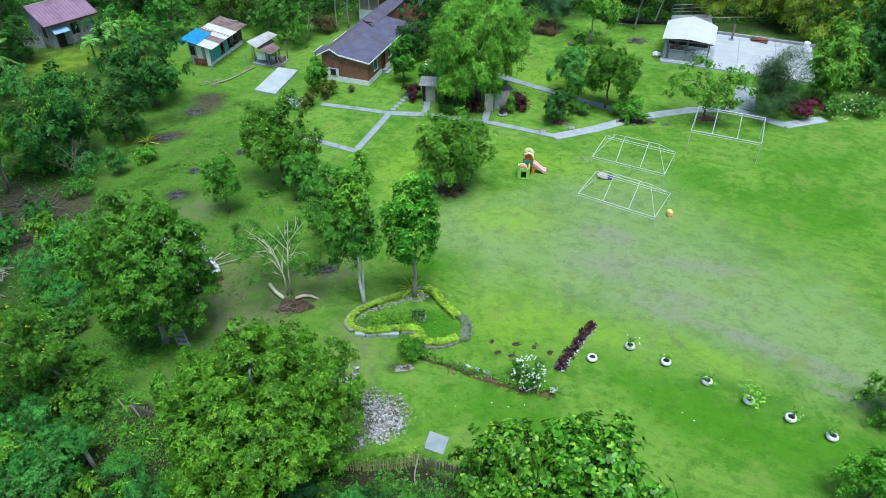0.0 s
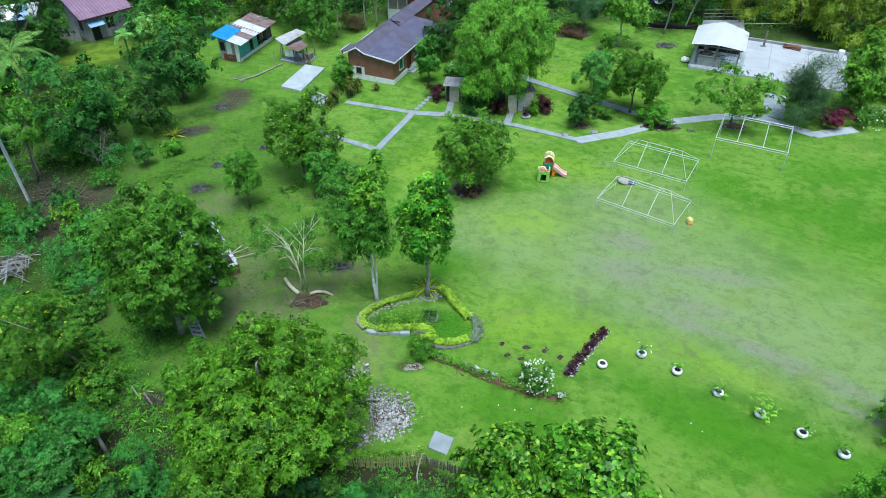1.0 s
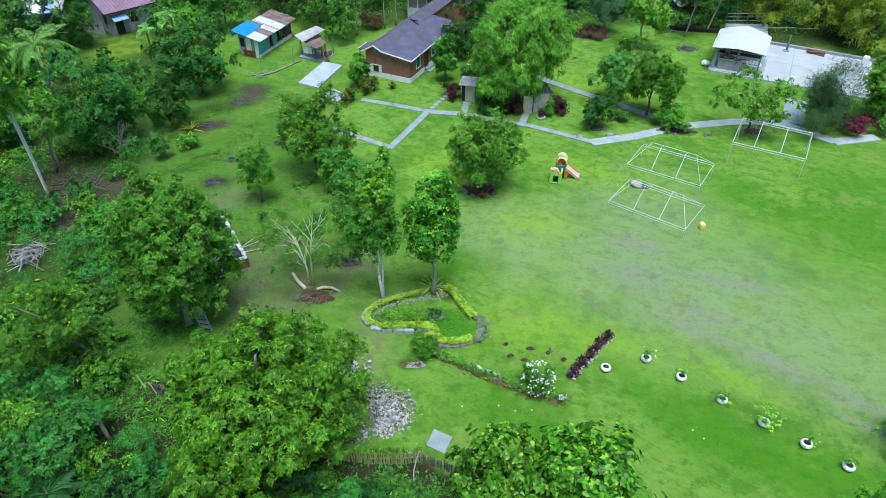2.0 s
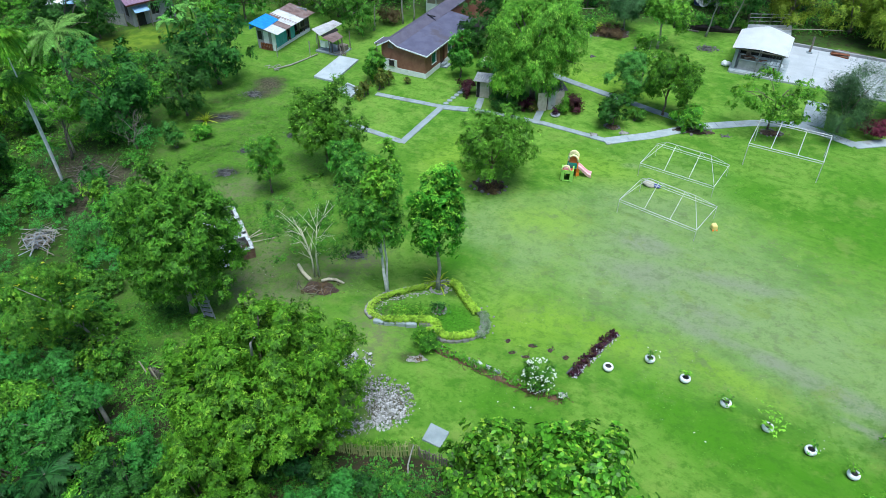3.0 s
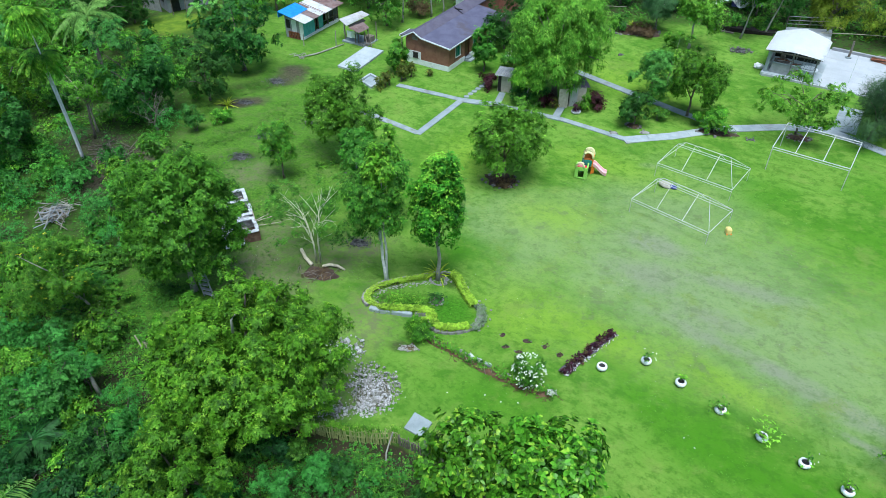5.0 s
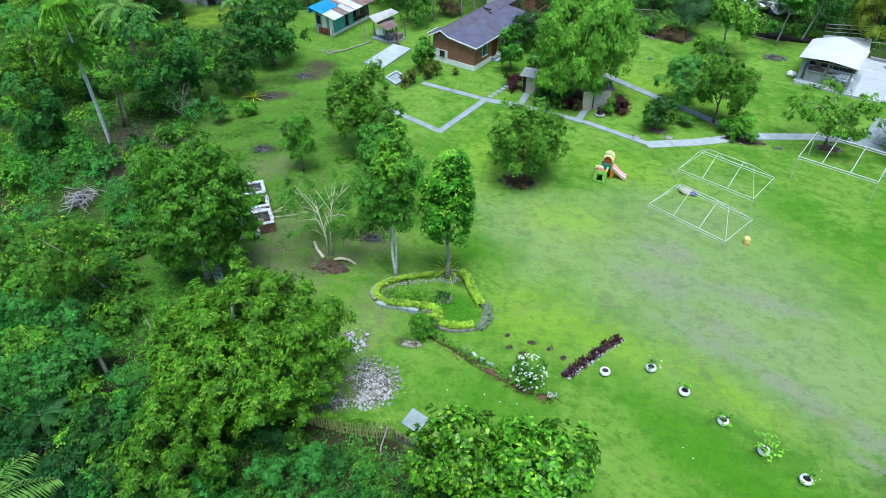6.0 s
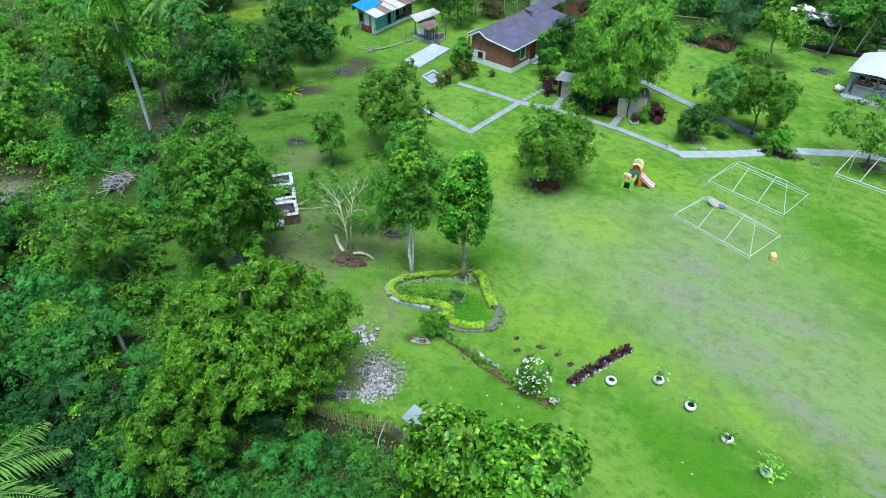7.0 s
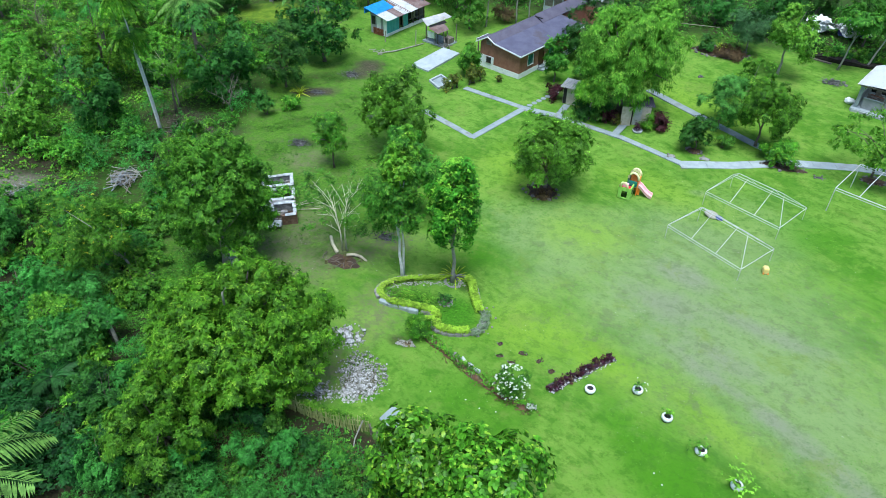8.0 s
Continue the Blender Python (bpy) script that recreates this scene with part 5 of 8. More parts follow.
# ---- house ----
def house():
    ob = thing("house", -7.07, 61.0, -19.9, "brown-walled bungalow with a purple-grey roof and white base", "house")
    w, long_, far = 4.8, 10.3, 15.5
    bm = bmesh.new()
    box(bm, -w, 0, 0.5, 0, 0.15, 2.42)
    part("wall", bm, M_BRICKWALL, ob)
    bm = bmesh.new()
    sheet(bm, [(-w, 0.0, 2.42), (-w, 0.15, 2.42), (-3.6, 0.15, 3.1), (-3.6, 0, 3.1)], 0.01)
    vs = [bm.verts.new(p) for p in ((-w, 0.01, 2.4), (0, 0.01, 2.4), (-2.85, 0.01, 2.74), (-3.7, 0.01, 3.18), (-w, 0.14, 2.4), (0, 0.14, 2.4), (-2.85, 0.14, 2.74), (-3.7, 0.14, 3.18))]
    bm.faces.new(vs[:4])
    bm.faces.new(vs[4:][::-1])
    part("gable", bm, M_BRICKWALL, ob)
    # side wall in stretches round the openings
    door, wins = (3.05, 3.95), ((1.3, 2.2), (4.7, 5.5))
    for y0, y1, z0, z1 in ((0.15, 1.3, 0.5, 2.42), (2.2, 3.05, 0.5, 2.42), (3.95, 4.7, 0.5, 2.42), (5.5, long_, 0.5, 2.42), (1.3, 2.2, 0.5, 0.95), (1.3, 2.2, 1.95, 2.42), (3.05, 3.95, 2.3, 2.42),
                           (4.7, 5.5, 0.5, 0.95), (4.7, 5.5, 1.95, 2.42)):
        part("wall", boxed(-0.15, y0, z0, 0, y1, z1), M_BRICKWALL, ob)
    part("wall", boxed(-w, 0.15, 0.0, -w + 0.15, far, 2.48), M_BRICKWALL, ob)
    part("wall", boxed(-w, far, 0, 0, far + 0.15, 2.5), M_BRICKWALL, ob)
    part("wall", boxed(-3.0, long_, 0, -2.85, far, 2.7), M_BRICKWALL, ob)
    part("wall", boxed(-2.85, long_ - 0.15, 0, -0.15, long_, 2.45), M_BRICKWALL, ob)
    part("floor", boxed(-w, 0.15, 0.0, -0.15, far, 0.45), M_DARK, ob)
    # white base course, higher round the back corner
    part("base", boxed(-w, -0.03, -0.35, 0.03, 0.15, 0.5), M_WHITEPAINT, ob, "white painted base wall")
    part("base", boxed(-0.15, 0.15, -0.35, 0.03, 3.05, 0.5), M_WHITEPAINT, ob, "white painted base wall")
    part("base", boxed(-0.15, 3.95, -0.35, 0.03, long_, 0.5), M_WHITEPAINT, ob, "white painted base wall")
    part("base", boxed(-w - 0.02, -0.05, 0.5, -3.1, 0.0, 1.25), M_WHITEPAINT, ob, "white painted wall panel")
    win = part("window", boxed(-3.95, -0.09, 0.62, -3.4, -0.05, 1.15), M_DARK, ob)
    for a in ((-4.0, 0.57, -3.35, 0.62), (-4.0, 1.15, -3.35, 1.2)):
        part("frame", boxed(a[0], -0.11, a[1], a[2], -0.045, a[3]), M_WOOD, win)
    # door with frame and steps
    d = part("door", boxed(-0.1, door[0] + 0.05, 0.4, -0.05, door[1] - 0.05, 2.25), M_MAROON, ob, "maroon wooden door")
    part("frame", boxed(-0.12, door[0], 0.4, 0.02, door[0] + 0.05, 2.3), M_MAROON, d)
    part("frame", boxed(-0.12, door[1] - 0.05, 0.4, 0.02, door[1], 2.3), M_MAROON, d)
    part("step", boxed(0.0, door[0] - 0.1, -0.3, 0.75, door[1] + 0.1, 0.16), M_CONCRETE, ob)
    part("step", boxed(0.0, door[0], 0.16, 0.4, door[1], 0.34), M_CONCRETE, ob)
    for y0, y1 in wins:
        wi = part("window", boxed(-0.1, y0, 0.95, -0.06, y1, 1.95), M_GREENCLOTH, ob, "green shuttered window")
        for k in range(4):
            part("bar", boxed(-0.05, y0 + (y1 - y0) * k / 3 - 0.025, 0.95, 0.02, y0 + (y1 - y0) * k / 3 + 0.025, 1.95), M_WHITEPAINT if k in (0, 3) else M_TEALP, wi)
        part("sill", boxed(-0.06, y0 - 0.05, 0.9, 0.07, y1 + 0.05, 0.95), M_WHITEPAINT, wi)
    # roof slopes
    def slope(x0, z0, x1, z1, y0, y1, mat, label=""):
        bm = bmesh.new()
        sheet(bm, [(x0, y0, z0), (x0, y1, z0), (x1, y1, z1), (x1, y0, z1)][::-1], 0.07)
        return part("roof", bm, mat, ob, label)
    slope(0.35, 2.42, -2.85, 2.82, -0.35, long_ + 0.3, M_ROOF, "purple-grey felted roof slope")
    slope(-2.85, 2.83, -3.7, 3.27, -0.35, 7.3, M_ROOFWORN)
    slope(-2.7, 2.83, -3.75, 3.42, 7.3, far + 0.3, M_ROOFWORN)
    slope(-5.1, 2.5, -3.7, 3.27, -0.35, far + 0.3, M_ROOFWORN)
    # solid strip, its dark colour standing for the shade in the roof step
    part("ridge_gap", boxed(-3.75, 7.2, 3.2, -2.75, 7.32, 3.27, m=Matrix.Rotation(0, 4, "X")), M_DARK, ob)
    for a, b in (((0.35, 2.42), (-2.85, 2.82)), ((-2.85, 2.82), (-3.7, 3.27)), ((-3.7, 3.27), (-5.1, 2.5))):
        bm = bmesh.new()
        sheet(bm, [(a[0], -0.4, a[1] + 0.02), (a[0], -0.345, a[1] + 0.02), (b[0], -0.345, b[1] + 0.02), (b[0], -0.4, b[1] + 0.02)], 0.12)
        part("fascia", bm, M_WHITEPAINT, ob)
    part("fascia", boxed(0.35, -0.4, 2.32, 0.39, long_ + 0.3, 2.44), M_WHITEPAINT, ob)
    # gable vent
    v = part("vent", boxed(-4.05, -0.04, 2.35, -3.45, 0.0, 2.8), M_BOARD, ob)
    for k in range(4):
        part("slat", boxed(-3.98 + 0.14 * k, -0.06, 2.4, -3.92 + 0.14 * k, -0.04, 2.75), M_WOOD, v)
    # lean-to roofs along the back
    for y0, y1, x1 in ((1.6, 3.4, -6.6), (4.6, 7.6, -6.0)):
        bm = bmesh.new()
        sheet(bm, [(-4.6, y0, 2.2), (-4.6, y1, 2.2), (x1, y1, 1.75), (x1, y0, 1.75)], 0.06)
        part("lean_to_roof", bm, M_ROOFWORN, ob)
        part("trim", boxed(x1 - 0.05, y0, 1.62, x1, y1, 1.78), M_WHITEPAINT, ob)
        for y in (y0 + 0.1, y1 - 0.1):
            part("post", boxed(x1 + 0.1, y - 0.05, -0.2, x1 + 0.2, y + 0.05, 1.7), M_WOOD, ob)


house()


def rear_building():
    ob = thing("building", -9.6, 78.2, -10, "two-tone white and brown building behind the house", "building")
    part("wall", boxed(0, 0, -0.2, 6.5, 5, 1.4), M_WHITEPAINT, ob, "white lower wall")
    part("wall", boxed(0, 0, 1.4, 6.5, 5, 3.3), M_BOARD, ob, "brown boarded upper wall")
    for k in range(4):
        part("post", boxed(0.1 + 1.1 * k, -0.12, 1.4, 0.2 + 1.1 * k, 0.0, 3.3), M_WHITEPAINT, ob)
    part("window", boxed(2.5, -0.06, 1.6, 4.0, 0.0, 2.8), M_TERRA, ob)
    bm = bmesh.new()
    corrugated(bm, (-0.6, -0.8, 3.25), (7.1, -0.8, 3.25), (7.1, 5.5, 4.3), (-0.6, 5.5, 4.3), 30)
    part("roof", bm, M_TIN, ob)


rear_building()


# ---- blue-roofed hut ----
def blue_hut():
    ob = thing("hut", -23.4, 65.8, -16, "shabby hut with a patched tin and blue tarpaulin roof", "hut")
    part("wall", boxed(-2.2, 0.0, -0.2, -1.4, 0.1, 2.5), M_BLOCK, ob)
    part("wall", boxed(-0.75, 0.0, -0.2, -0.35, 0.1, 2.3), M_BLOCK, ob)
    part("wall", boxed(-1.4, 0.0, 1.95, -0.75, 0.1, 2.4), M_BLOCK, ob)
    part("door", boxed(-1.4, 0.03, 0.1, -0.75, 0.08, 1.95), M_WHITEPAINT, ob, "white plank door")
    # dark panel on the closed wall, painted as the shade of an opening
    part("opening", boxed(-2.05, -0.02, 1.0, -1.55, 0.0, 1.9), M_DARK, ob)
    part("pillar", boxed(-0.35, -0.04, -0.2, 0.04, 0.1, 2.25), M_WHITEPAINT, ob)
    part("wall", boxed(-0.1, 0.1, 0.3, 0.0, 2.1, 2.1), M_TURQ, ob, "turquoise painted wall")
    part("base", boxed(-0.14, 0.1, -0.25, 0.06, 6.4, 0.3), M_WHITEPAINT, ob)
    part("wall", boxed(-0.1, 2.7, 0.3, 0.0, 3.6, 2.1), M_TURQ, ob)
    # inner wall coloured near black for the shade under the porch
    part("wall", boxed(-1.2, 3.6, 0.0, -1.1, 6.3, 2.3), M_DARK, ob)
    part("wall", boxed(-2.2, 0.1, -0.2, -2.1, 6.4, 2.5), M_BLOCK, ob)
    part("wall", boxed(-2.1, 6.3, -0.2, -0.1, 6.4, 2.4), M_BLOCK, ob)
    for y in (2.15, 2.65, 4.4, 5.4, 6.3):
        part("post", boxed(-0.08, y, 0.3, 0.04, y + 0.1, 2.15), M_WOOD, ob)
    part("rail", boxed(-0.05, 3.7, 0.75, 0.02, 6.3, 0.85), M_WOOD, ob)
    part("laundry", boxed(-0.4, 4.6, 0.6, -0.3, 5.2, 1.5), M_CLOTH, ob)
    def z(x):
        return 2.6 - 0.2 * (x + 2.4)
    def roof(x0, x1, y0, y1, mat, label, lift=0.0, ribs=8):
        bm = bmesh.new()
        corrugated(bm, (x1, y0, z(x1) + lift), (x1, y1, z(x1) + lift), (x0, y1, z(x0) + lift), (x0, y0, z(x0) + lift), ribs)
        part("roof_sheet", bm, mat, ob, label)
    roof(-2.4, 0.7, 4.4, 6.7, M_TINRUST, "rusty red corrugated sheet", 0.0, 14)
    roof(-2.4, 0.75, 3.0, 4.5, M_PALESHEET, "pale galvanised sheet", 0.03)
    roof(-2.4, 0.75, 1.9, 3.2, M_TINRUST, "mauve rusted sheet", 0.05)
    roof(-1.0, 0.8, 2.1, 2.8, M_PALESHEET, "pale roof sheet", 0.1, 4)
    roof(-0.9, 0.8, 1.1, 2.1, M_TINRUST, "white roof sheet", 0.09, 5)
    roof(-2.4, 0.75, -0.2, 1.3, M_TIN, "dull tin sheet", 0.06)
    roof(-0.8, 0.85, -0.6, 0.9, M_PALESHEET, "white roof sheet", 0.12, 5)
    bm = bmesh.new()
    sheet(bm, [(-2.5, -0.6, z(-2.5) + 0.16), (-0.75, -0.6, z(-0.75) + 0.13), (-0.85, 2.3, z(-0.8) + 0.16), (-2.5, 2.4, z(-2.5) + 0.2)], 0.03)
    part("tarpaulin", bm, M_TARPBLUE, ob, "bright blue tarpaulin")
    part("tarpaulin", boxed(-2.53, -0.6, 2.15, -2.48, 2.3, 2.8), M_TARPBLUE, ob)
    cr = thing("crate_stack", -25.2, 66.2, -16, "low rack of reddish brown wooden slats", "rack")
    for k in range(7):
        part("slat", boxed(0.1 + 0.2 * k, -0.05, 0.0, 0.2 + 0.2 * k, 0.05, 0.75), M_TERRA, cr)
    for h in (0.15, 0.55):
        part("rail", boxed(0.0, 0.05, h, 1.5, 0.1, h + 0.08), M_TERRA, cr)


blue_hut()


def open_shed():
    ob = thing("shed", -19.2, 66.4, -21, "open lean-to shed with tin roof on wooden posts", "shed")
    part("floor", boxed(-0.1, -0.2, -0.2, 2.9, 2.0, 0.16), M_CONCRETE, ob)
    for x, y, h in ((0.05, 0.2, 1.9), (1.55, 0.0, 1.8), (1.85, 0.1, 1.7), (2.85, 0.5, 1.7), (0.1, 1.9, 2.2), (2.8, 1.9, 2.0)):
        part("post", tubed([(x, y, -0.2), (x + 0.02, y, h)], [0.06, 0.05], 7), M_WOOD, ob)
    part("brace", tubed([(2.4, 0.3, 1.9), (3.3, -0.2, -0.1)], 0.05, 7), M_WOOD, ob)
    part("brace", tubed([(2.6, 0.6, 1.9), (3.5, 0.2, -0.1)], 0.045, 7), M_WOOD, ob)
    # the narrow third sheet is painted near black as a shaded gap
    for a, mat, label in ((((-0.9, 0.5, 2.0), (0.9, -0.5, 1.95), (1.6, 2.5, 2.35), (0.2, 2.9, 2.35)), M_TIN, "galvanised roof sheet"), (((1.2, -0.6, 1.85), (2.8, -0.9, 1.75), (3.0, 0.6, 1.85), (1.7, 1.2, 2.05)), M_TINRUST, "mauve rusted roof sheet"),
                          (((0.9, -0.3, 1.9), (1.3, -0.4, 1.88), (1.9, 1.4, 2.1), (1.4, 1.6, 2.15)), M_DARK, "dark strip coloured as the gap between roof sheets")):
        bm = bmesh.new()
        corrugated(bm, *a, 8)
        part("roof_sheet", bm, mat, ob, label)
    part("panel", boxed(0.45, 0.0, 0.55, 1.05, 0.05, 1.25), M_WHITEPAINT, ob, "white hanging sheet")
    part("panel", boxed(1.08, 0.02, 0.6, 1.65, 0.07, 1.28), M_WHITEPAINT, ob, "white hanging sheet")
    part("bench", boxed(2.0, 0.8, 0.16, 2.8, 1.6, 0.7), M_WOOD, ob)
    rng = np.random.RandomState(5)
    for k in range(7):
        x = 2.0 + rng.uniform(0, 1.6)
        part("stick", tubed([(x, rng.uniform(-0.4, 0.8), 0.1 + rng.uniform(0, 0.3)), (x + rng.uniform(0.3, 0.9), rng.uniform(-0.4, 0.8), 0.15 + rng.uniform(0, 0.4))], 0.03, 6), M_WOOD, ob)


open_shed()


def slab_thing(name, corners, h, label, category, mat=M_CONCRETE):
    x, y = corners[0]
    ob = thing(name, x, y, 0, label, category)
    bm = bmesh.new()
    sheet(bm, [(a - x, b - y, h) for a, b in corners], h + 0.2)
    bmesh.ops.bevel(bm, geom=bm.edges[:], offset=0.02, segments=1, affect="EDGES")
    part("slab", bm, mat, ob)
    return ob


slab_thing("concrete_slab", [(-17.8, 60.0), (-15.65, 59.1), (-14.4, 64.4), (-16.5, 65.1)], 0.18, "large pale grey concrete slab in the grass", "slab", M_SLAB)


def basin():
    ob = thing("basin", -14.7, 57.1, 0, "small low concrete basin with a pale rim", "basin")
    c = [Vector(p) for p in ((0, 0, 0), (1.5, -1.25, 0), (2.05, 0.6, 0), (0.55, 1.7, 0))]
    mid = sum(c, Vector()) / 4
    for i in range(4):
        a, b = c[i], c[(i + 1) % 4]
        bm = bmesh.new()
        sheet(bm, [(*a.xy, 0.24), (*b.xy, 0.24), (*b.lerp(mid, 0.2).xy, 0.24), (*a.lerp(mid, 0.2).xy, 0.24)], 0.45)
        part("rim", bm, M_SLAB, ob)
    bm = bmesh.new()
    sheet(bm, [(*p.lerp(mid, 0.19).xy, 0.06) for p in c], 0.2)
    part("floor", bm, M_CONCRETE, ob)


basin()


# ---- pavilion on the court ----
def pavilion():
    ob = thing("pavilion", 22.15, 66.45, -20.5, "open pavilion with a white tarpaulin roof", "pavilion")
    part("platform", boxed(-0.15, -0.35, -0.3, 4.9, 4.9, 0.27), M_PALECONC, ob)
    for x in (0.15, 2.2, 4.25):
        for y in (0.15, 4.4):
            part("post", boxed(x - 0.06, y - 0.06, 0.27, x + 0.06, y + 0.06, 2.45), M_PLASTER, ob)
    n, bmr = 10, bmesh.new()
    def z(x, y):
        return 2.38 + 0.75 * (1 - abs(x - 2.2) / 2.5) ** 0.8 * (0.3 + 0.7 * y / 4.9) - 0.03 * math.sin(y * 5)
    grid = [[bmr.verts.new((-0.3 + 5.0 * i / n, -0.35 + 5.25 * j / n, z(-0.3 + 5.0 * i / n, 5.0 * j / n) + 0.05)) for i in range(n + 1)] for j in range(n + 1)]
    for j in range(n):
        for i in range(n):
            bmr.faces.new((grid[j][i], grid[j][i + 1], grid[j + 1][i + 1], grid[j + 1][i]))
    geo = bmesh.ops.solidify(bmr, geom=bmr.faces[:], thickness=0.04)
    part("roof", bmr, M_TARPWHITE, ob, "white tarpaulin roof sheet", smooth=True)
    for k in range(5):
        part("rafter", tubed([(-0.2 + 1.2 * k, -0.25, 2.32), (-0.2 + 1.2 * k, 4.7, 2.34)], 0.035, 6), M_WOOD, ob)
    part("beam", boxed(-0.1, -0.02, 2.22, 4.5, 0.08, 2.32), M_WOOD, ob)
    # low walls
    part("low_wall", boxed(0.55, 0.15, 0.27, 2.75, 0.27, 1.2), M_BLOCK, ob)
    part("cap", boxed(0.5, 0.1, 1.2, 2.8, 0.32, 1.26), M_CONCRETE, ob)
    part("low_wall", boxed(0.1, 0.3, 0.27, 0.22, 4.4, 1.3), M_BLOCK, ob)
    # coloured near black to stand for the dim inside
    part("back_wall", boxed(0.1, 4.35, 0.27, 4.3, 4.45, 1.5), M_DARK, ob)
    part("pillar", boxed(0.02, 0.02, 0.27, 0.3, 0.3, 2.35), M_CONCRETE, ob)
    for k in range(5):
        part("lattice_bar", tubed([(3.0 + 0.28 * k, 0.12, 1.2), (3.14 + 0.28 * k, 0.12, 2.2)], 0.014, 5), M_GREYWOOD, ob)
    part("lattice_rail", tubed([(2.95, 0.12, 1.2), (4.25, 0.12, 1.2)], 0.025, 6), M_GREYWOOD, ob)
    part("lattice_rail", tubed([(2.95, 0.12, 2.2), (4.25, 0.12, 2.2)], 0.025, 6), M_GREYWOOD, ob)
    tr = np.random.RandomState(14)
    ts = thing("timber_stack", 0, 0, 0, "jumble of brown timber behind the low wall", "timber")
    ts.matrix_basis = ob.matrix_basis @ pose(1.5, 1.4, 0.27)
    for k in range(16):
        a = np.array([tr.uniform(-1.0, 0.3), tr.uniform(-0.7, 0.9), 0.05 + 0.06 * k])
        part("timber", tubed([a, a + np.array([tr.uniform(0.8, 1.5), tr.uniform(-0.6, 0.6), tr.uniform(-0.05, 0.25)])], 0.045, 5), (M_TERRA, M_WOOD, M_BOARD)[k % 3], ts)
    # furniture inside
    for k, (x, y, a) in enumerate(((0.8, 1.2, 10), (1.4, 1.6, -30), (1.9, 1.0, 40), (1.1, 2.4, 0), (2.3, 2.2, 80))):
        ch = thing("wooden_chair", 0, 0, 0, "dark wooden chair stacked inside the pavilion", "chair", "chairs in the pavilion")
        ch.matrix_basis = ob.matrix_basis @ pose(x, y, 0.27, 0, 0, a)
        part("seat", boxed(-0.22, -0.22, 0.4, 0.22, 0.22, 0.45), M_WOOD, ch)
        part("backrest", boxed(-0.22, 0.19, 0.45, 0.22, 0.23, 0.95), M_WOOD, ch)
        for lx in (-0.19, 0.19):
            for ly in (-0.19, 0.19):
                part("leg", boxed(lx - 0.02, ly - 0.02, 0, lx + 0.02, ly + 0.02, 0.4), M_WOOD, ch)
    t = thing("round_table", 0, 0, 0, "round white table beside the pavilion", "table")
    t.matrix_basis = ob.matrix_basis @ pose(3.75, 0.9, 0.27)
    bm = bmesh.new()
    lathe(bm, [(0.7, 0.7), (0.75, 0.72), (0.75, 0.76), (0.7, 0.78)], 24)
    part("tabletop", bm, M_WHITEPAINT, t)
    bm = bmesh.new()
    lathe(bm, [(0.3, 0), (0.28, 0.05), (0.08, 0.12), (0.07, 0.7)], 14)
    part("pedestal", bm, M_TERRA, t)
    bag = thing("sack", 22.0, 67.7, 0, "crumpled white sack on the grass", "sack")
    bm = bmesh.new()
    bmesh.ops.create_icosphere(bm, subdivisions=3, radius=0.5)
    for v in bm.verts:
        v.co = Vector((v.co.x * 0.8, v.co.y * 0.6, max(v.co.z, -0.3) * 0.55 + 0.17)) * (1 + 0.55 * noise.noise(v.co * 5))
    part("cloth", bm, M_TARPWHITE, bag, smooth=True)


pavilion()


def court_things():
    p = thing("post", 30.9, 71.5, 0, "short grey weathered post standing on the court", "post", z=ground(30.9, 71.5) + 0.22)
    part("shaft", tubed([(0, 0, 0), (0.03, 0, 1.0), (0.0, 0.02, 1.7)], [0.12, 0.1, 0.09], 9), M_WOOD, p)
    part("foot", boxed(-0.25, -0.2, 0, 0.25, 0.2, 0.15, bevel=0.02), M_CONCRETE, p)
    c = thing("timber_stack", 33.6, 70.9, -24, "stack of brown timber at the court edge", "timber", z=ground(33, 70) + 0.22)
    rng = np.random.RandomState(8)
    for k in range(9):
        y, z = rng.uniform(-0.3, 0.5), 0.05 + 0.09 * (k // 3)
        part("plank", boxed(-0.8, y, z, 0.9, y + 0.18, z + 0.07, m=pose(0, 0, 0, 0, 0, rng.uniform(-12, 12))), M_TERRA if k % 3 else M_WOOD, c)
    for k in range(5):
        y = 0.9 + 0.2 * k
        part("plank", boxed(-0.4, y, 0.02, 3.2, y + 0.1, 0.1, m=pose(0, 0, 0, 0, 0, rng.uniform(-3, 3))), M_WOOD, c)
    k = thing("kerb", 25.5, 75.0, -22.5, "low concrete kerb wall behind the court", "kerb", kind="structure")
    part("wall", boxed(4.6, 0.0, 0.0, 14.6, 0.25, 0.55), M_BLOCK, k)
    r = thing("railing", 26.6, 79.6, 5, "grey pipe railing beside a concrete ramp", "railing")
    for x in (0, 1.2, 2.4, 3.6, 4.8):
        part("post", tubed([(x, 0, -0.1), (x, 0, 1.3)], 0.045, 7), M_WOOD, r)
    for z in (0.45, 0.85, 1.25):
        part("rail", tubed([(0, 0, z), (4.8, 0, z)], 0.035, 7), M_TIN, r)
    slab_thing("ramp", [(25.4, 75.6), (30.0, 74.8), (31.3, 79.6), (26.6, 79.4)], 0.15, "pale blue-grey concrete ramp behind the pavilion", "ramp", M_COURT)
    g = thing("drum", 37.6, 68.6, 0, "pale blue plastic drum at the court corner", "drum", z=ground(37, 68) + 0.22)
    bm = bmesh.new()
    lathe(bm, [(0.28, 0), (0.3, 0.03), (0.3, 0.3), (0.32, 0.33), (0.3, 0.36), (0.3, 0.85), (0.27, 0.9)], 18)
    part("body", bm, M_WHITEPAINT, g)


court_things()


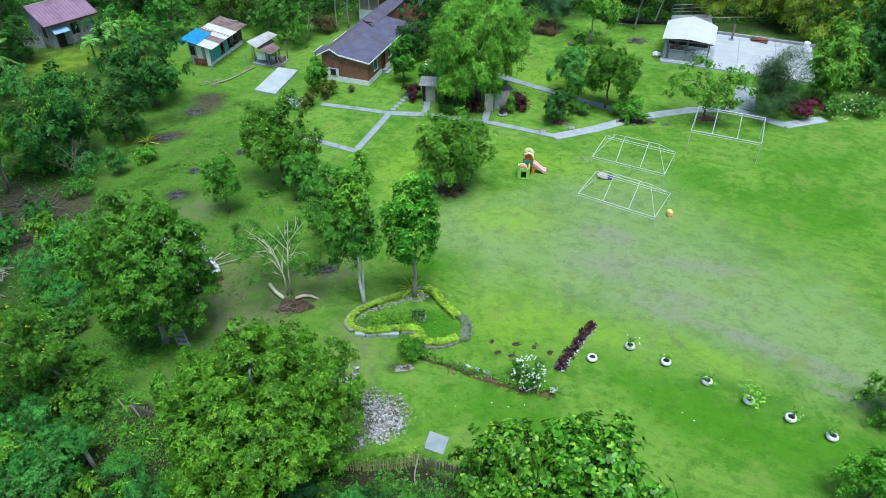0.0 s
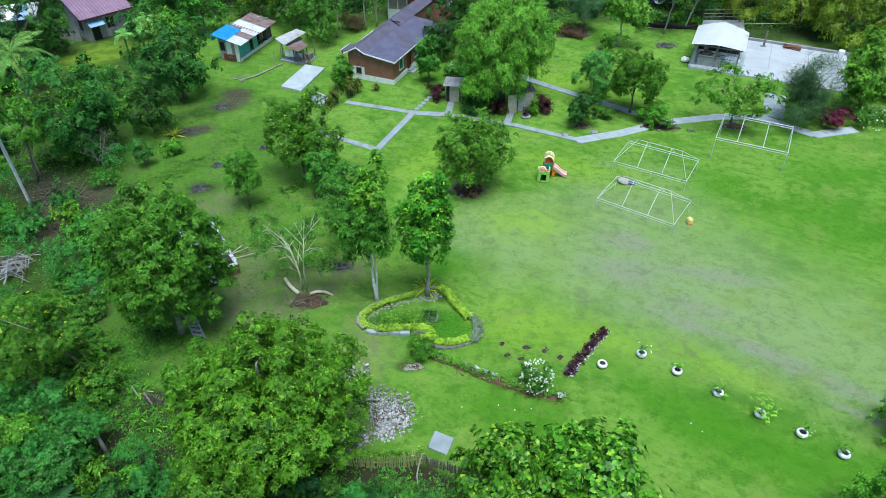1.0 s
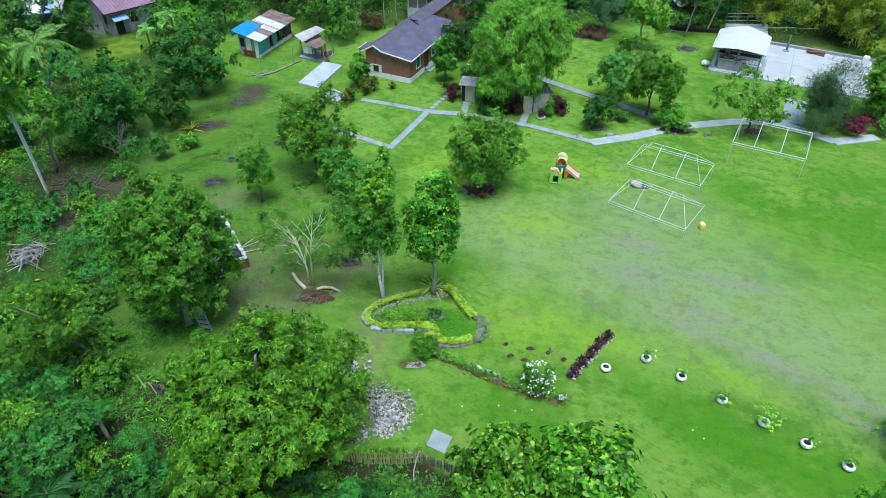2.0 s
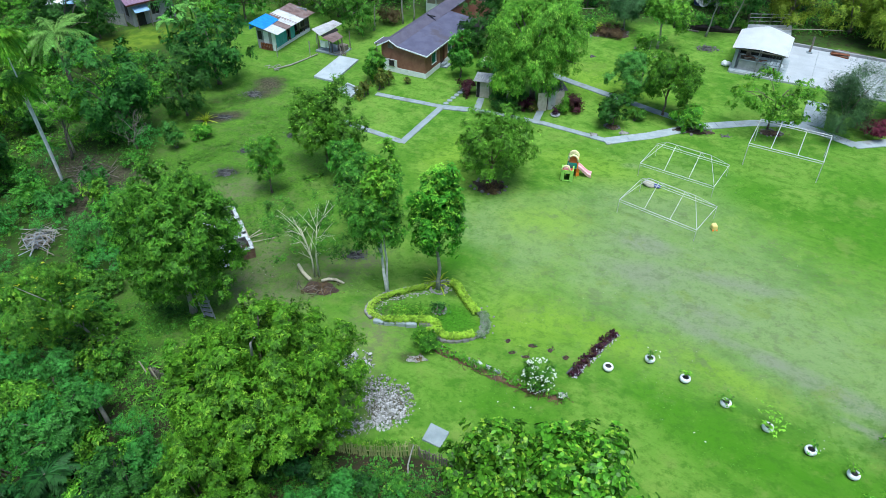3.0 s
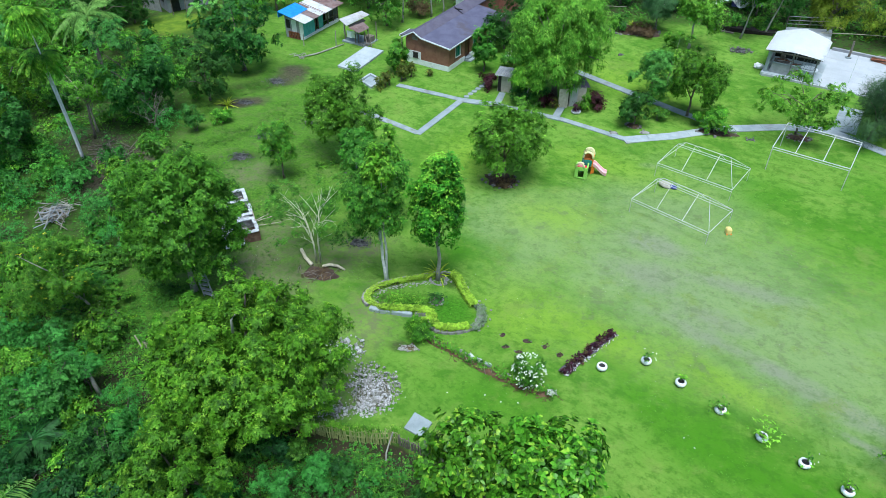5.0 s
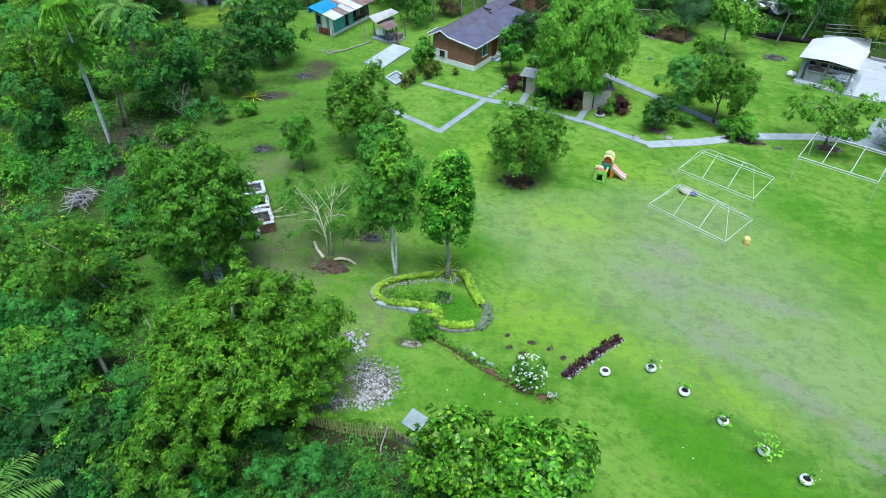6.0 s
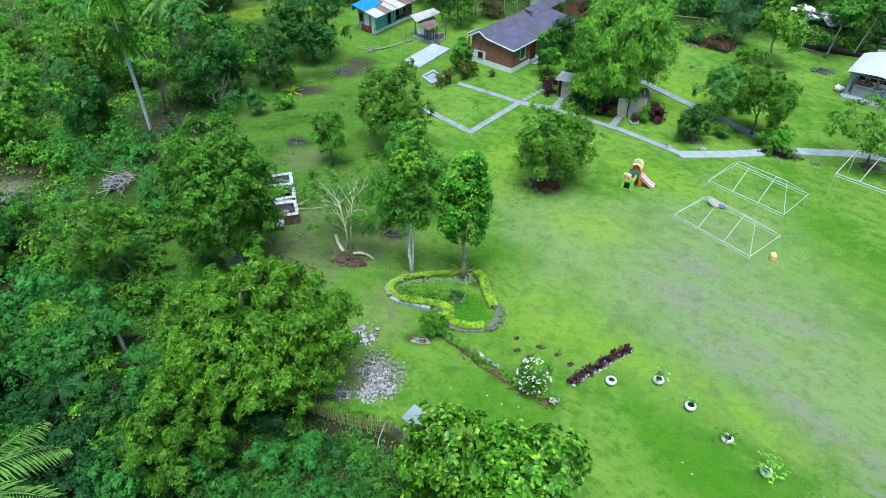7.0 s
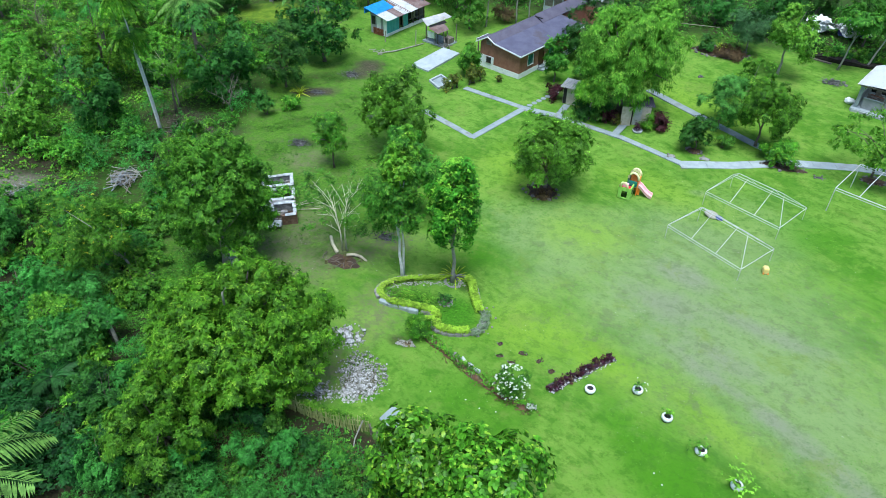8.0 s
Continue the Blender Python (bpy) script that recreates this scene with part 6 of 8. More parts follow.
# ---- mauve-roofed house ----
def mauve_house():
    ob = thing("house", -41.15, 70.3, 49.4, "grey block house with a mauve sheet-metal roof", "house")
    x1, d = 4.8, 5.0
    for a in ((0, 0, -0.3, 2.2, 0.15, 2.6), (2.2, 0, -0.3, 3.1, 0.15, 0.9), (2.2, 0, 2.1, 3.1, 0.15, 2.6), (3.1, 0, -0.3, x1, 0.15, 2.6)):
        part("wall", boxed(*a), M_BLOCK, ob)
    part("wall", boxed(0, 0.15, -0.3, 0.15, d, 2.9), M_BLOCK, ob)
    part("wall", boxed(x1 - 0.15, 0.15, -0.3, x1, d, 2.9), M_BLOCK, ob)
    part("wall", boxed(0, d - 0.15, -0.3, x1, d, 3.4), M_BLOCK, ob)
    w = part("window", boxed(2.2, 0.06, 0.9, 3.1, 0.1, 2.1), M_DARK, ob)
    for k in range(3):
        part("bar", boxed(2.2 + 0.42 * k, 0.03, 0.9, 2.26 + 0.42 * k, 0.07, 2.1), M_WOOD, w)
    part("window", boxed(-0.04, 1.0, 0.9, 0.0, 1.8, 2.0), M_DARK, ob)
    bm = bmesh.new()
    corrugated(bm, (0.1, -0.95, 1.75), (1.75, -0.95, 1.75), (1.75, 0.0, 2.15), (0.1, 0.0, 2.15), 7)
    part("awning", bm, M_BLUESHEET, ob, "pale blue sheet awning")
    part("door", boxed(0.45, -0.03, 0.0, 1.35, 0.0, 1.9), M_DARK, ob)
    for x in (0.15, 1.7):
        part("post", boxed(x - 0.04, -0.9, -0.2, x + 0.04, -0.82, 1.75), M_WOOD, ob)
    bm = bmesh.new()
    corrugated(bm, (-0.6, -0.55, 2.62), (x1 + 0.5, -0.55, 2.62), (x1 + 0.5, 3.0, 3.9), (-0.6, 3.0, 3.9), 17)
    part("roof", bm, M_PINKROOF, ob)
    bm = bmesh.new()
    corrugated(bm, (x1 + 0.5, 6.3, 2.62), (-0.6, 6.3, 2.62), (-0.6, 3.0, 3.9), (x1 + 0.5, 3.0, 3.9), 17)
    part("roof", bm, M_PINKROOF, ob)
    part("fascia", boxed(-0.6, -0.58, 2.48, x1 + 0.5, -0.54, 2.62), M_MAROON, ob)
    f = thing("sheet_fence", -42.2, 70.5, 168, "fence of pale galvanised sheets", "fence")
    for k in range(3):
        bm = bmesh.new()
        corrugated(bm, (0.9 * k, 0, -0.1), (0.9 * k + 0.88, 0, -0.1), (0.9 * k + 0.88, 0, 1.3), (0.9 * k, 0, 1.3), 6)
        part("panel", bm, M_TIN, f)
    for k in range(4):
        part("post", boxed(0.9 * k - 0.04, -0.06, -0.2, 0.9 * k + 0.04, 0.0, 1.4), M_WOOD, f)


mauve_house()


def far_shed():
    ob = thing("shed", -51.5, 70.6, 20, "open shed with pale patched roof sheets among trees", "shed")
    for x, y, h in ((0.1, 0.1, 1.9), (3.9, 0.1, 1.9), (0.1, 2.9, 2.4), (3.9, 2.9, 2.4)):
        part("post", tubed([(x, y, -0.2), (x, y, h)], 0.06, 7), M_WOOD, ob)
    part("wall", boxed(0.1, 2.85, -0.1, 3.9, 2.95, 2.3), M_BLOCK, ob)
    for k in range(4):
        bm = bmesh.new()
        corrugated(bm, (-0.3 + 1.15 * k, -0.4, 1.9 + 0.02 * k), (0.85 + 1.15 * k, -0.4, 1.9 + 0.02 * k), (0.85 + 1.15 * k, 3.3, 2.5 + 0.02 * k), (-0.3 + 1.15 * k, 3.3, 2.5 + 0.02 * k), 6)
        part("roof_sheet", bm, (M_PALESHEET, M_TARPWHITE, M_BLUESHEET, M_PALESHEET)[k], ob, "pale roof sheet")


far_shed()


# ---- two little huts in the shrubbery ----
def small_hut(x, y, w, d, turn, wall, roofmat, label, with_door=False):
    ob = thing("garden_hut", x, y, turn, label, "hut")
    h = 1.7
    part("wall", boxed(0, 0, -0.1, w, 0.08, h), wall, ob)
    part("wall", boxed(0, 0.08, -0.1, 0.08, d, h), M_WOOD, ob)
    part("wall", boxed(w - 0.08, 0.08, -0.1, w, d, h), wall, ob)
    part("wall", boxed(0.08, d - 0.08, -0.1, w - 0.08, d, h), wall, ob)
    bm = bmesh.new()
    l = 0.6 if with_door else -0.25
    corrugated(bm, (l, -0.35 + 0.3 * with_door, h + 0.0), (w + 0.3, -0.35 + 0.3 * with_door, h + 0.0), (w + 0.3, d + 0.2, h + 0.12), (l - 0.3 * with_door, d + 0.2, h + 0.12), 8)
    part("roof", bm, roofmat, ob)
    if with_door:
        for k in range(5):
            part("plank", boxed(-0.85 + 0.17 * k, -0.25, 0.0, -0.69 + 0.17 * k, -0.21, 1.75), M_CREAMWALL, ob, "beige upright plank")
        # no hole: a strip painted dark like the shaded inside
        part("opening", boxed(0.0, -0.01, 0, 0.15, 0.0, 1.75), M_DARK, ob)
        part("door", boxed(0.2, -0.06, 0, 0.85, -0.015, 1.72), M_PALESHEET, ob, "pale grey painted door")
    else:
        # dark panel before the wall, its colour standing for shade within
        part("opening", boxed(0.02, -0.012, 0, 0.32, 0.0, 1.6), M_DARK, ob)
    return ob


small_hut(-1.9, 57.6, 1.2, 1.2, -8, M_CREAMWALL, M_TIN, "tiny boarded hut with a grey sheet roof")
small_hut(4.4, 55.8, 1.6, 1.5, 18, M_CREAMWALL, M_ROOFWORN, "small pale hut with an open plank door", True)

# ---- tent frames on the field ----
def tent_frame(x, y, turn, wide, deep, height, label, ridge=0.5, double=True):
    ob = thing("tent_frame", x, y, turn, label, "tent frame", "tent frames")
    r = 0.02 if ridge else 0.03
    steel = M_STEEL
    c = [(0, 0), (wide, 0), (wide, deep), (0, deep)]
    for a, b in c:
        part("leg", tubed([(a, b, -0.05 + ground(0, 0) * 0), (a, b, height)], r * (0.75 if ridge else 1.0), 7), steel, ob)
    for i in range(4):
        a, b = c[i], c[(i + 1) % 4]
        part("rail", tubed([(*a, height), (*b, height)], r, 7), steel, ob)
        if double and i % 2 == 0:
            part("rail", tubed([(*a, height - 0.17), (*b, height - 0.17)], r * 0.8, 7), steel, ob)
    if ridge:
        e0, e1 = (wide * 0.2, deep / 2, height + ridge), (wide * 0.8, deep / 2, height + ridge)
        part("ridge", tubed([e0, e1], r, 7), steel, ob)
        for i, (a, b) in enumerate(c):
            part("hip", tubed([(a, b, height), e0 if i in (0, 3) else e1], r * 0.85, 7), steel, ob)
        for f in (1 / 3, 2 / 3):
            part("rafter", tubed([(wide * f, 0, height), (wide * f, deep / 2, height + ridge)], r * 0.85, 7), steel, ob)
            part("rafter", tubed([(wide * f, deep, height), (wide * f, deep / 2, height + ridge)], r * 0.85, 7), steel, ob)
    else:
        for f in (0.3, 0.66):
            part("crossbar", tubed([(wide * f, 0, height), (wide * f, deep * 0.5, height + 0.1), (wide * f, deep, height)], r, 7), steel, ob)
    return ob


tent_frame(9.5, 40.15, -31.8, 5.5, 3.4, 1.1, "white steel tent frame without its cover", 1.3)
tent_frame(11.4, 45.4, -27.6, 5.5, 3.55, 1.1, "bare white steel tent frame on the lawn", 1.3)
tent_frame(19.5, 47.95, -23.6, 5.2, 4.45, 1.92, "tall white pipe frame standing on the grass", 0.0)


def playset():
    ob = thing("playset", 6.1, 44.3, -6, "colourful plastic play tower with a pink slide", "playset")
    def panel(name, x0, y0, z0, x1, y1, z1, mat, label=""):
        return part(name, boxed(x0, y0, z0, x1, y1, z1, bevel=0.03), mat, ob, label)
    # lime front cube with round-cornered openings
    for x in (-0.45, 0.35):
        panel("side_panel", x, -0.35, 0, x + 0.1, 0.45, 0.95, M_LIME, "lime green plastic panel")
    panel("front_panel", -0.35, -0.37, 0, -0.2, -0.28, 0.95, M_LIME)
    panel("front_panel", 0.2, -0.37, 0, 0.38, -0.28, 0.95, M_LIME)
    panel("front_panel", -0.2, -0.37, 0.65, 0.2, -0.28, 0.95, M_LIME)
    panel("front_panel", -0.2, -0.36, 0.0, 0.2, -0.29, 0.12, M_LIME)
    panel("window", 0.42, -0.12, 0.35, 0.47, 0.2, 0.7, M_DARK)
    bm = bmesh.new()
    tube(bm, [(-0.4 + 0.28 * (1 - math.cos(a * math.pi / 8)), -0.32, 0.9 + 0.42 * math.sin(a * math.pi / 8)) for a in range(9)], 0.07, 8)
    part("arch", bm, M_CREAM, ob, "cream plastic arch", smooth=True)
    panel("deck", -0.35, -0.28, 0.62, 0.35, 0.45, 0.7, M_REDP, "red plastic deck")
    panel("seat", -0.3, 0.1, 0.7, 0.1, 0.4, 0.95, M_PINK)
    # tower behind
    for x in (-0.1, 0.62):
        panel("tower_side", x, 0.45, 0, x + 0.08, 1.2, 1.35, M_ORANGE if x > 0 else M_TEALP)
    panel("tower_back", -0.05, 1.12, 0, 0.65, 1.2, 1.3, M_ORANGE, "orange plastic panel")
    panel("tower_front", 0.0, 0.43, 0.7, 0.62, 0.51, 1.15, M_TEALP, "dark teal plastic panel")
    panel("tower_deck", 0.0, 0.5, 0.62, 0.62, 1.12, 0.7, M_WHITEPAINT)
    for y in (0.5, 1.16):
        bm = bmesh.new()
        tube(bm, [(0.3 - 0.36 * math.cos(a * math.pi / 8), y, 1.3 + 0.48 * math.sin(a * math.pi / 8)) for a in range(9)], 0.08, 8)
        part("roof_arch", bm, M_CREAM, ob, "cream plastic arch", smooth=True)
    bm = bmesh.new()
    n = 8
    rows = [[bm.verts.new((0.3 - 0.36 * math.cos(a * math.pi / n), y, 1.33 + 0.48 * math.sin(a * math.pi / n))) for a in range(n + 1)] for y in (0.72, 1.14)]
    for a in range(n):
        bm.faces.new((rows[0][a], rows[0][a + 1], rows[1][a + 1], rows[1][a]))
    bmesh.ops.solidify(bm, geom=bm.faces[:], thickness=0.04)
    part("roof", bm, M_CREAM, ob, "cream plastic arched roof", smooth=True)
    # slide
    prof = [(0.66, 0.78), (0.9, 0.66), (1.25, 0.35), (1.5, 0.16), (1.75, 0.1)]
    bm = bmesh.new()
    sec = ((0.0, 0.16), (0.04, 0.0), (0.4, 0.0), (0.44, 0.16), (0.5, 0.16), (0.48, -0.07), (-0.04, -0.07), (-0.06, 0.16))
    rings = [[bm.verts.new((x, 0.55 + b, z + c)) for b, c in sec] for x, z in prof]
    for r, s in zip(rings, rings[1:]):
        for k in range(len(sec)):
            bm.faces.new((r[k], r[(k + 1) % len(sec)], s[(k + 1) % len(sec)], s[k]))
    bm.faces.new(rings[0])
    bm.faces.new(rings[-1][::-1])
    part("slide", bm, M_PINK, ob, "pink plastic slide chute")
    panel("slide_support", 0.7, 0.6, 0.0, 0.85, 0.95, 0.6, M_ORANGE)


playset()

y = thing("toy_block", 15.72, 38.8, 12, "yellow plastic toy block lying on the grass", "toy")
part("body", boxed(-0.17, -0.22, 0, 0.17, 0.22, 0.42, bevel=0.06), M_YELLOWP, y)
part("foot", boxed(-0.18, -0.25, 0, -0.08, -0.18, 0.12, bevel=0.02), M_ORANGE, y)
part("foot", boxed(0.08, -0.25, 0, 0.18, -0.18, 0.12, bevel=0.02), M_ORANGE, y)


def bundle():
    ob = thing("cloth_bundle", 12.3, 44.0, -20, "crumpled beige and blue cloth heap on the grass", "cloth")
    for cx, s, mat in ((-0.2, 0.4, M_CLOTH), (0.32, 0.24, M_BLUECLOTH)):
        bm = bmesh.new()
        bmesh.ops.create_icosphere(bm, subdivisions=3, radius=s)
        for v in bm.verts:
            v.co *= 1 + 0.35 * noise.noise(v.co * 3.5)
            v.co = Vector((v.co.x * 1.2 + cx, v.co.y * 0.8, max(v.co.z, -0.2) * 0.6 + 0.12))
        part("cloth", bm, mat, ob, smooth=True)


bundle()

# ---- tyre planters ----
def tyre_planter():
    ob = thing("tyre_planter", 0, 0, 0, "white painted tyre planter filled with soil", "planter", "row of tyre planters")
    bm = bmesh.new()
    lathe(bm, [(0.15, 0.02), (0.19, 0.05), (0.24, 0.1), (0.27, 0.17), (0.27, 0.22), (0.25, 0.28), (0.205, 0.32), (0.18, 0.325), (0.165, 0.3), (0.16, 0.24)], 24)
    part("tyre", bm, M_WHITEPAINT, ob, smooth=True)
    # added dark ring under the tyre, coloured as its contact shadow
    bm = bmesh.new()
    lathe(bm, [(0.2, -0.05), (0.22, 0.0), (0.21, 0.06), (0.16, 0.08)], 20)
    part("base", bm, M_DARK, ob)
    bm = bmesh.new()
    lathe(bm, [(0.16, 0.22), (0.16, 0.265), (0.1, 0.275)], 16)
    part("soil", bm, M_DARK, ob)
    return ob


first = tyre_planter()
TYRES = [(7.86, 24.72, 0), (10.05, 25.6, 1), (11.62, 24.33, 2), (13.27, 22.86, 3), (14.85, 21.5, 4), (16.36, 20.31, 5), (17.74, 19.15, 2)]
for i, (x, yy, kind) in enumerate(TYRES):
    m = pose(x, yy, ground(x, yy), 0, 0, 40 * i)
    if i == 0:
        first.matrix_basis = m
    else:
        copy_thing(first, m)
    rng = np.random.RandomState(90 + i)
    if kind:
        n, r, h, mat, ln = ((6, 0.2, 0.7, M_MID, 0.16), (10, 0.25, 0.5, M_LIMELEAF, 0.15), (26, 0.32, 0.45, M_ACACIA, 0.12), (38, 0.42, 0.8, M_TUFT, 0.14), (9, 0.3, 0.55, M_BRIGHT, 0.14))[kind - 1]
        pl = thing("planter_plant", x, yy, 0, ("thin sprig", "thin leafy sprig", "small pale bushy plant", "feathery yellow-green plant", "sparse little plant")[kind - 1] + " growing in a white tyre planter", "plant", z=ground(x, yy) + 0.26)
        for s in range(3):
            e = (rng.uniform(-r, r), rng.uniform(-r, r), h * rng.uniform(0.6, 1))
            part("stem", tubed([(0, 0, 0), (e[0] * 0.4, e[1] * 0.4, e[2] * 0.6), e], [0.012, 0.01, 0.006], 5), M_BARK, pl)
        pos = np.column_stack([rng.normal(0, r * 0.7, n), rng.normal(0, r * 0.7, n), rng.uniform(0.1, h, n)])
        place("leaves", quad_mesh("leaves", leaves(rng, pos, np.tile([0, 0, 1.0], (n, 1)), 5, ln, ln * 0.5), mat), pl)
        if kind in (1, 5):
            pos = np.column_stack([rng.normal(0.25, r, 5), rng.normal(0.0, r, 5), rng.uniform(0.3, h, 5)])
            place("flowers", quad_mesh("flowers", leaves(rng, pos, np.tile([0, 0, 1.0], (5, 1)), 5, 0.05, 0.04), M_PETAL), pl)


# ---- heart-shaped bed ----
def smooth_line(pts, per=6, closed=True):
    out = []
    n = len(pts)
    for i in range(n if closed else n - 1):
        p0, p1, p2, p3 = (np.array(pts[(i + k) % n if closed else min(max(i + k, 0), n - 1)], float) for k in (-1, 0, 1, 2))
        for k in range(per):
            t = k / per
            out.append(0.5 * (2 * p1 + (p2 - p0) * t + (2 * p0 - 5 * p1 + 4 * p2 - p3) * t * t + (3 * p1 - p0 - 3 * p2 + p3) * t ** 3))
    if not closed:
        out.append(np.array(pts[-1], float))
    return out


def walk_line(line, gap, closed=True):
    """Places at even gaps along a line, with headings."""
    pts = line + [line[0]] if closed else line
    res, carry = [], 0.0
    for a, b in zip(pts, pts[1:]):
        d = b - a
        ln = float(np.linalg.norm(d))
        while carry < ln:
            res.append((a + d * carry / ln, math.degrees(math.atan2(d[1], d[0]))))
            carry += gap
        carry -= ln
    return res


HEART = smooth_line([(-0.75, 31.0), (0.3, 29.4), (1.2, 27.9), (1.2, 26.7), (0.2, 25.95), (-1.05, 26.0), (-1.6, 27.0), (-2.6, 27.05), (-4.3, 26.9), (-5.4, 27.6), (-5.35, 28.7), (-4.4, 29.6), (-2.4, 30.6)])


def heart_bed():
    ob = thing("heart_bed", -2.0, 28.5, 0, "heart-shaped garden bed edged with grey stone blocks", "garden bed")
    o = ob.matrix_basis.translation
    rng = np.random.RandomState(77)
    me = []
    for v in range(4):
        bm = boxed(-0.19, -0.11, -0.1, 0.19, 0.11, 0.24, bevel=0.03)
        for q in bm.verts:
            q.co += Vector(rng.uniform(-0.015, 0.015, 3))
        m = bpy.data.meshes.new("block")
        bm.to_mesh(m)
        bm.free()
        m.materials.append(M_STONE)
        me.append(m)
    for p, a in walk_line(HEART, 0.4):
        if -5.0 < p[0] < -2.4 and p[1] < 27.5:
            continue
        b = place("block", me[rng.randint(4)], ob)
        b.matrix_basis = pose(p[0] - o.x, p[1] - o.y, ground(*p) - o.z + rng.uniform(-0.07, 0.0), rng.uniform(-4, 4), rng.uniform(-4, 4), a + rng.uniform(-6, 6))
    h = thing("border_hedge", -2.0, 28.5, 0, "low clipped yellow-green hedge lining the heart bed", "hedge")
    mid = np.array([-2.0, 28.4])
    banks = {"trimmed": [], "variegated": [], "grey": []}
    for p, a in walk_line(HEART, 0.012):
        nrm = np.array([-math.sin(radians(a)), math.cos(radians(a))])
        inward = nrm if np.dot(mid - p, nrm) > 0 else -nrm
        lobe = p[0] > 0.72 and 26.35 < p[1] < 28.35
        back = p[1] > 29.2 and p[0] < -0.95
        west = p[0] < -4.2
        gap = back and p[0] > -1.9
        wide, tall, n, kind = (0.55, 0.24, 2, "grey") if lobe else (0.22, 0.26, 2, "trimmed") if back else (0.3, 0.28, 1, "variegated") if west else (0.38, 0.34, 4, "trimmed")
        if gap or lobe and rng.rand() < 0.35:
            continue
        for _ in range(n):
            # mostly on the flat clipped top, some down its sides
            u = rng.uniform(-0.5, 0.5)
            top = rng.rand() < 0.72
            q = p + inward * (0.2 + wide * (u if top else 0.5 * math.copysign(1, u)))
            if lobe:
                q = p + inward * rng.uniform(-0.35, 0.2)
            z = tall + rng.normal(0, 0.025) if top else rng.uniform(0.04, tall)
            kind_here = "variegated" if kind == "trimmed" and rng.rand() < (0.3 if back else 0.1) else kind
            banks[kind_here].append((q[0] - o.x, q[1] - o.y, ground(*q) - o.z + z))
    for kind, mat in (("trimmed", M_HEDGE), ("variegated", M_VARIEGATED), ("grey", M_GREYLEAF)):
        pos = np.array(banks[kind])
        place("foliage", quad_mesh("foliage", leaves(rng, pos, np.tile([0, 0, 1.0], (len(pos), 1)), 4, 0.1, 0.06, rise=0.3, simple=True), mat), h)
    for k in range(4):
        b = part("edging_block", boxed(-0.3, -0.14, -0.1, 0.3, 0.14, 0.22, bevel=0.03), M_PALECONC, ob, "pale concrete edging block")
        x, y = -4.6 + 0.62 * k, 26.98 - 0.03 * (k % 2)
        b.matrix_basis = pose(x - o.x, y - o.y, ground(x, y) - o.z, 0, 0, (-8, 3, -2, 4)[k])
    # pebbles inside the rim and round the trunks' feet
    rim = [p + (mid - p) / np.linalg.norm(mid - p) * 0.62 for p, a in walk_line(HEART, 0.25) if p[0] < -3.9 or (p[1] > 29.0 and p[0] < -0.6)]
    bm = bmesh.new()
    for p in rim:
        for _ in range(7):
            q = p + rng.normal(0, 0.12, 2)
            c = Vector((q[0] - o.x, q[1] - o.y, ground(*q) - o.z + 0.02))
            r = rng.uniform(0.03, 0.07)
            vs = [bm.verts.new(c + Vector((r * math.cos(k * 1.257 + q[0]), r * math.sin(k * 1.257 + q[0]) * rng.uniform(0.7, 1.1), rng.uniform(-0.01, 0.01)))) for k in range(5)]
            t = bm.verts.new(c + Vector((0, 0, r * 0.7)))
            for k in range(5):
                bm.faces.new((vs[k], vs[(k + 1) % 5], t))
    tagged(part("gravel", bm, M_PEBBLE, ob), kind="stuff")
    for k in range(34):
        t = k / 34 * 2 * math.pi
        stone(ob, -1.6 + (0.45 + rng.uniform(-0.1, 0.25)) * math.cos(t) - o.x, 30.3 + 0.4 * math.sin(t) - o.y, ground(-1.6, 30.3) - o.z + 0.05, rng.uniform(0.1, 0.2), rng)
    for k in range(40):
        q = np.array([1.25, 27.3]) + np.array([rng.normal(0.05, 0.2), rng.normal(0, 0.55)])
        stone(ob, q[0] - o.x, q[1] - o.y, ground(*q) - o.z + 0.06, rng.uniform(0.1, 0.24), rng)
    w = thing("ground_cover", -2.4, 27.6, 0, "patch of low leafy green plants inside the bed", "plants")
    n = 700
    pos = np.column_stack([rng.normal(-0.75, 0.85, n), rng.normal(0.2, 0.4, n), rng.uniform(0.02, 0.25, n)])
    place("foliage", quad_mesh("foliage", leaves(rng, pos, np.tile([0, 0, 1.0], (n, 1)), 4, 0.11, 0.06, rise=0.4), M_BRIGHT), w)
    sb = thing("stump", -1.35, 28.4, 0, "grey weathered stump in the heart bed", "stump")
    part("wood", tubed([(0, 0, -0.1), (0, 0, 0.12), (0.03, 0, 0.22)], [0.32, 0.27, 0.2], 12), M_BARK, sb)
    for k in range(9):
        stone(sb, 0.38 * math.cos(0.7 * k), 0.34 * math.sin(0.7 * k), 0.05, rng.uniform(0.12, 0.24), rng)
    cr = thing("creeper", -1.35, 28.4, 0, "dark leafy creeper growing over a stump", "plant", z=ground(-1.35, 28.4) + 0.1)
    pos = np.column_stack([rng.normal(0, 0.24, 90), rng.normal(0.05, 0.22, 90), rng.uniform(0.06, 0.3, 90)])
    place("foliage", quad_mesh("foliage", leaves(rng, pos, np.tile([0, 0, 1.0], (90, 1)), 4, 0.12, 0.07, rise=0.3), M_DEEP), cr)


heart_bed()


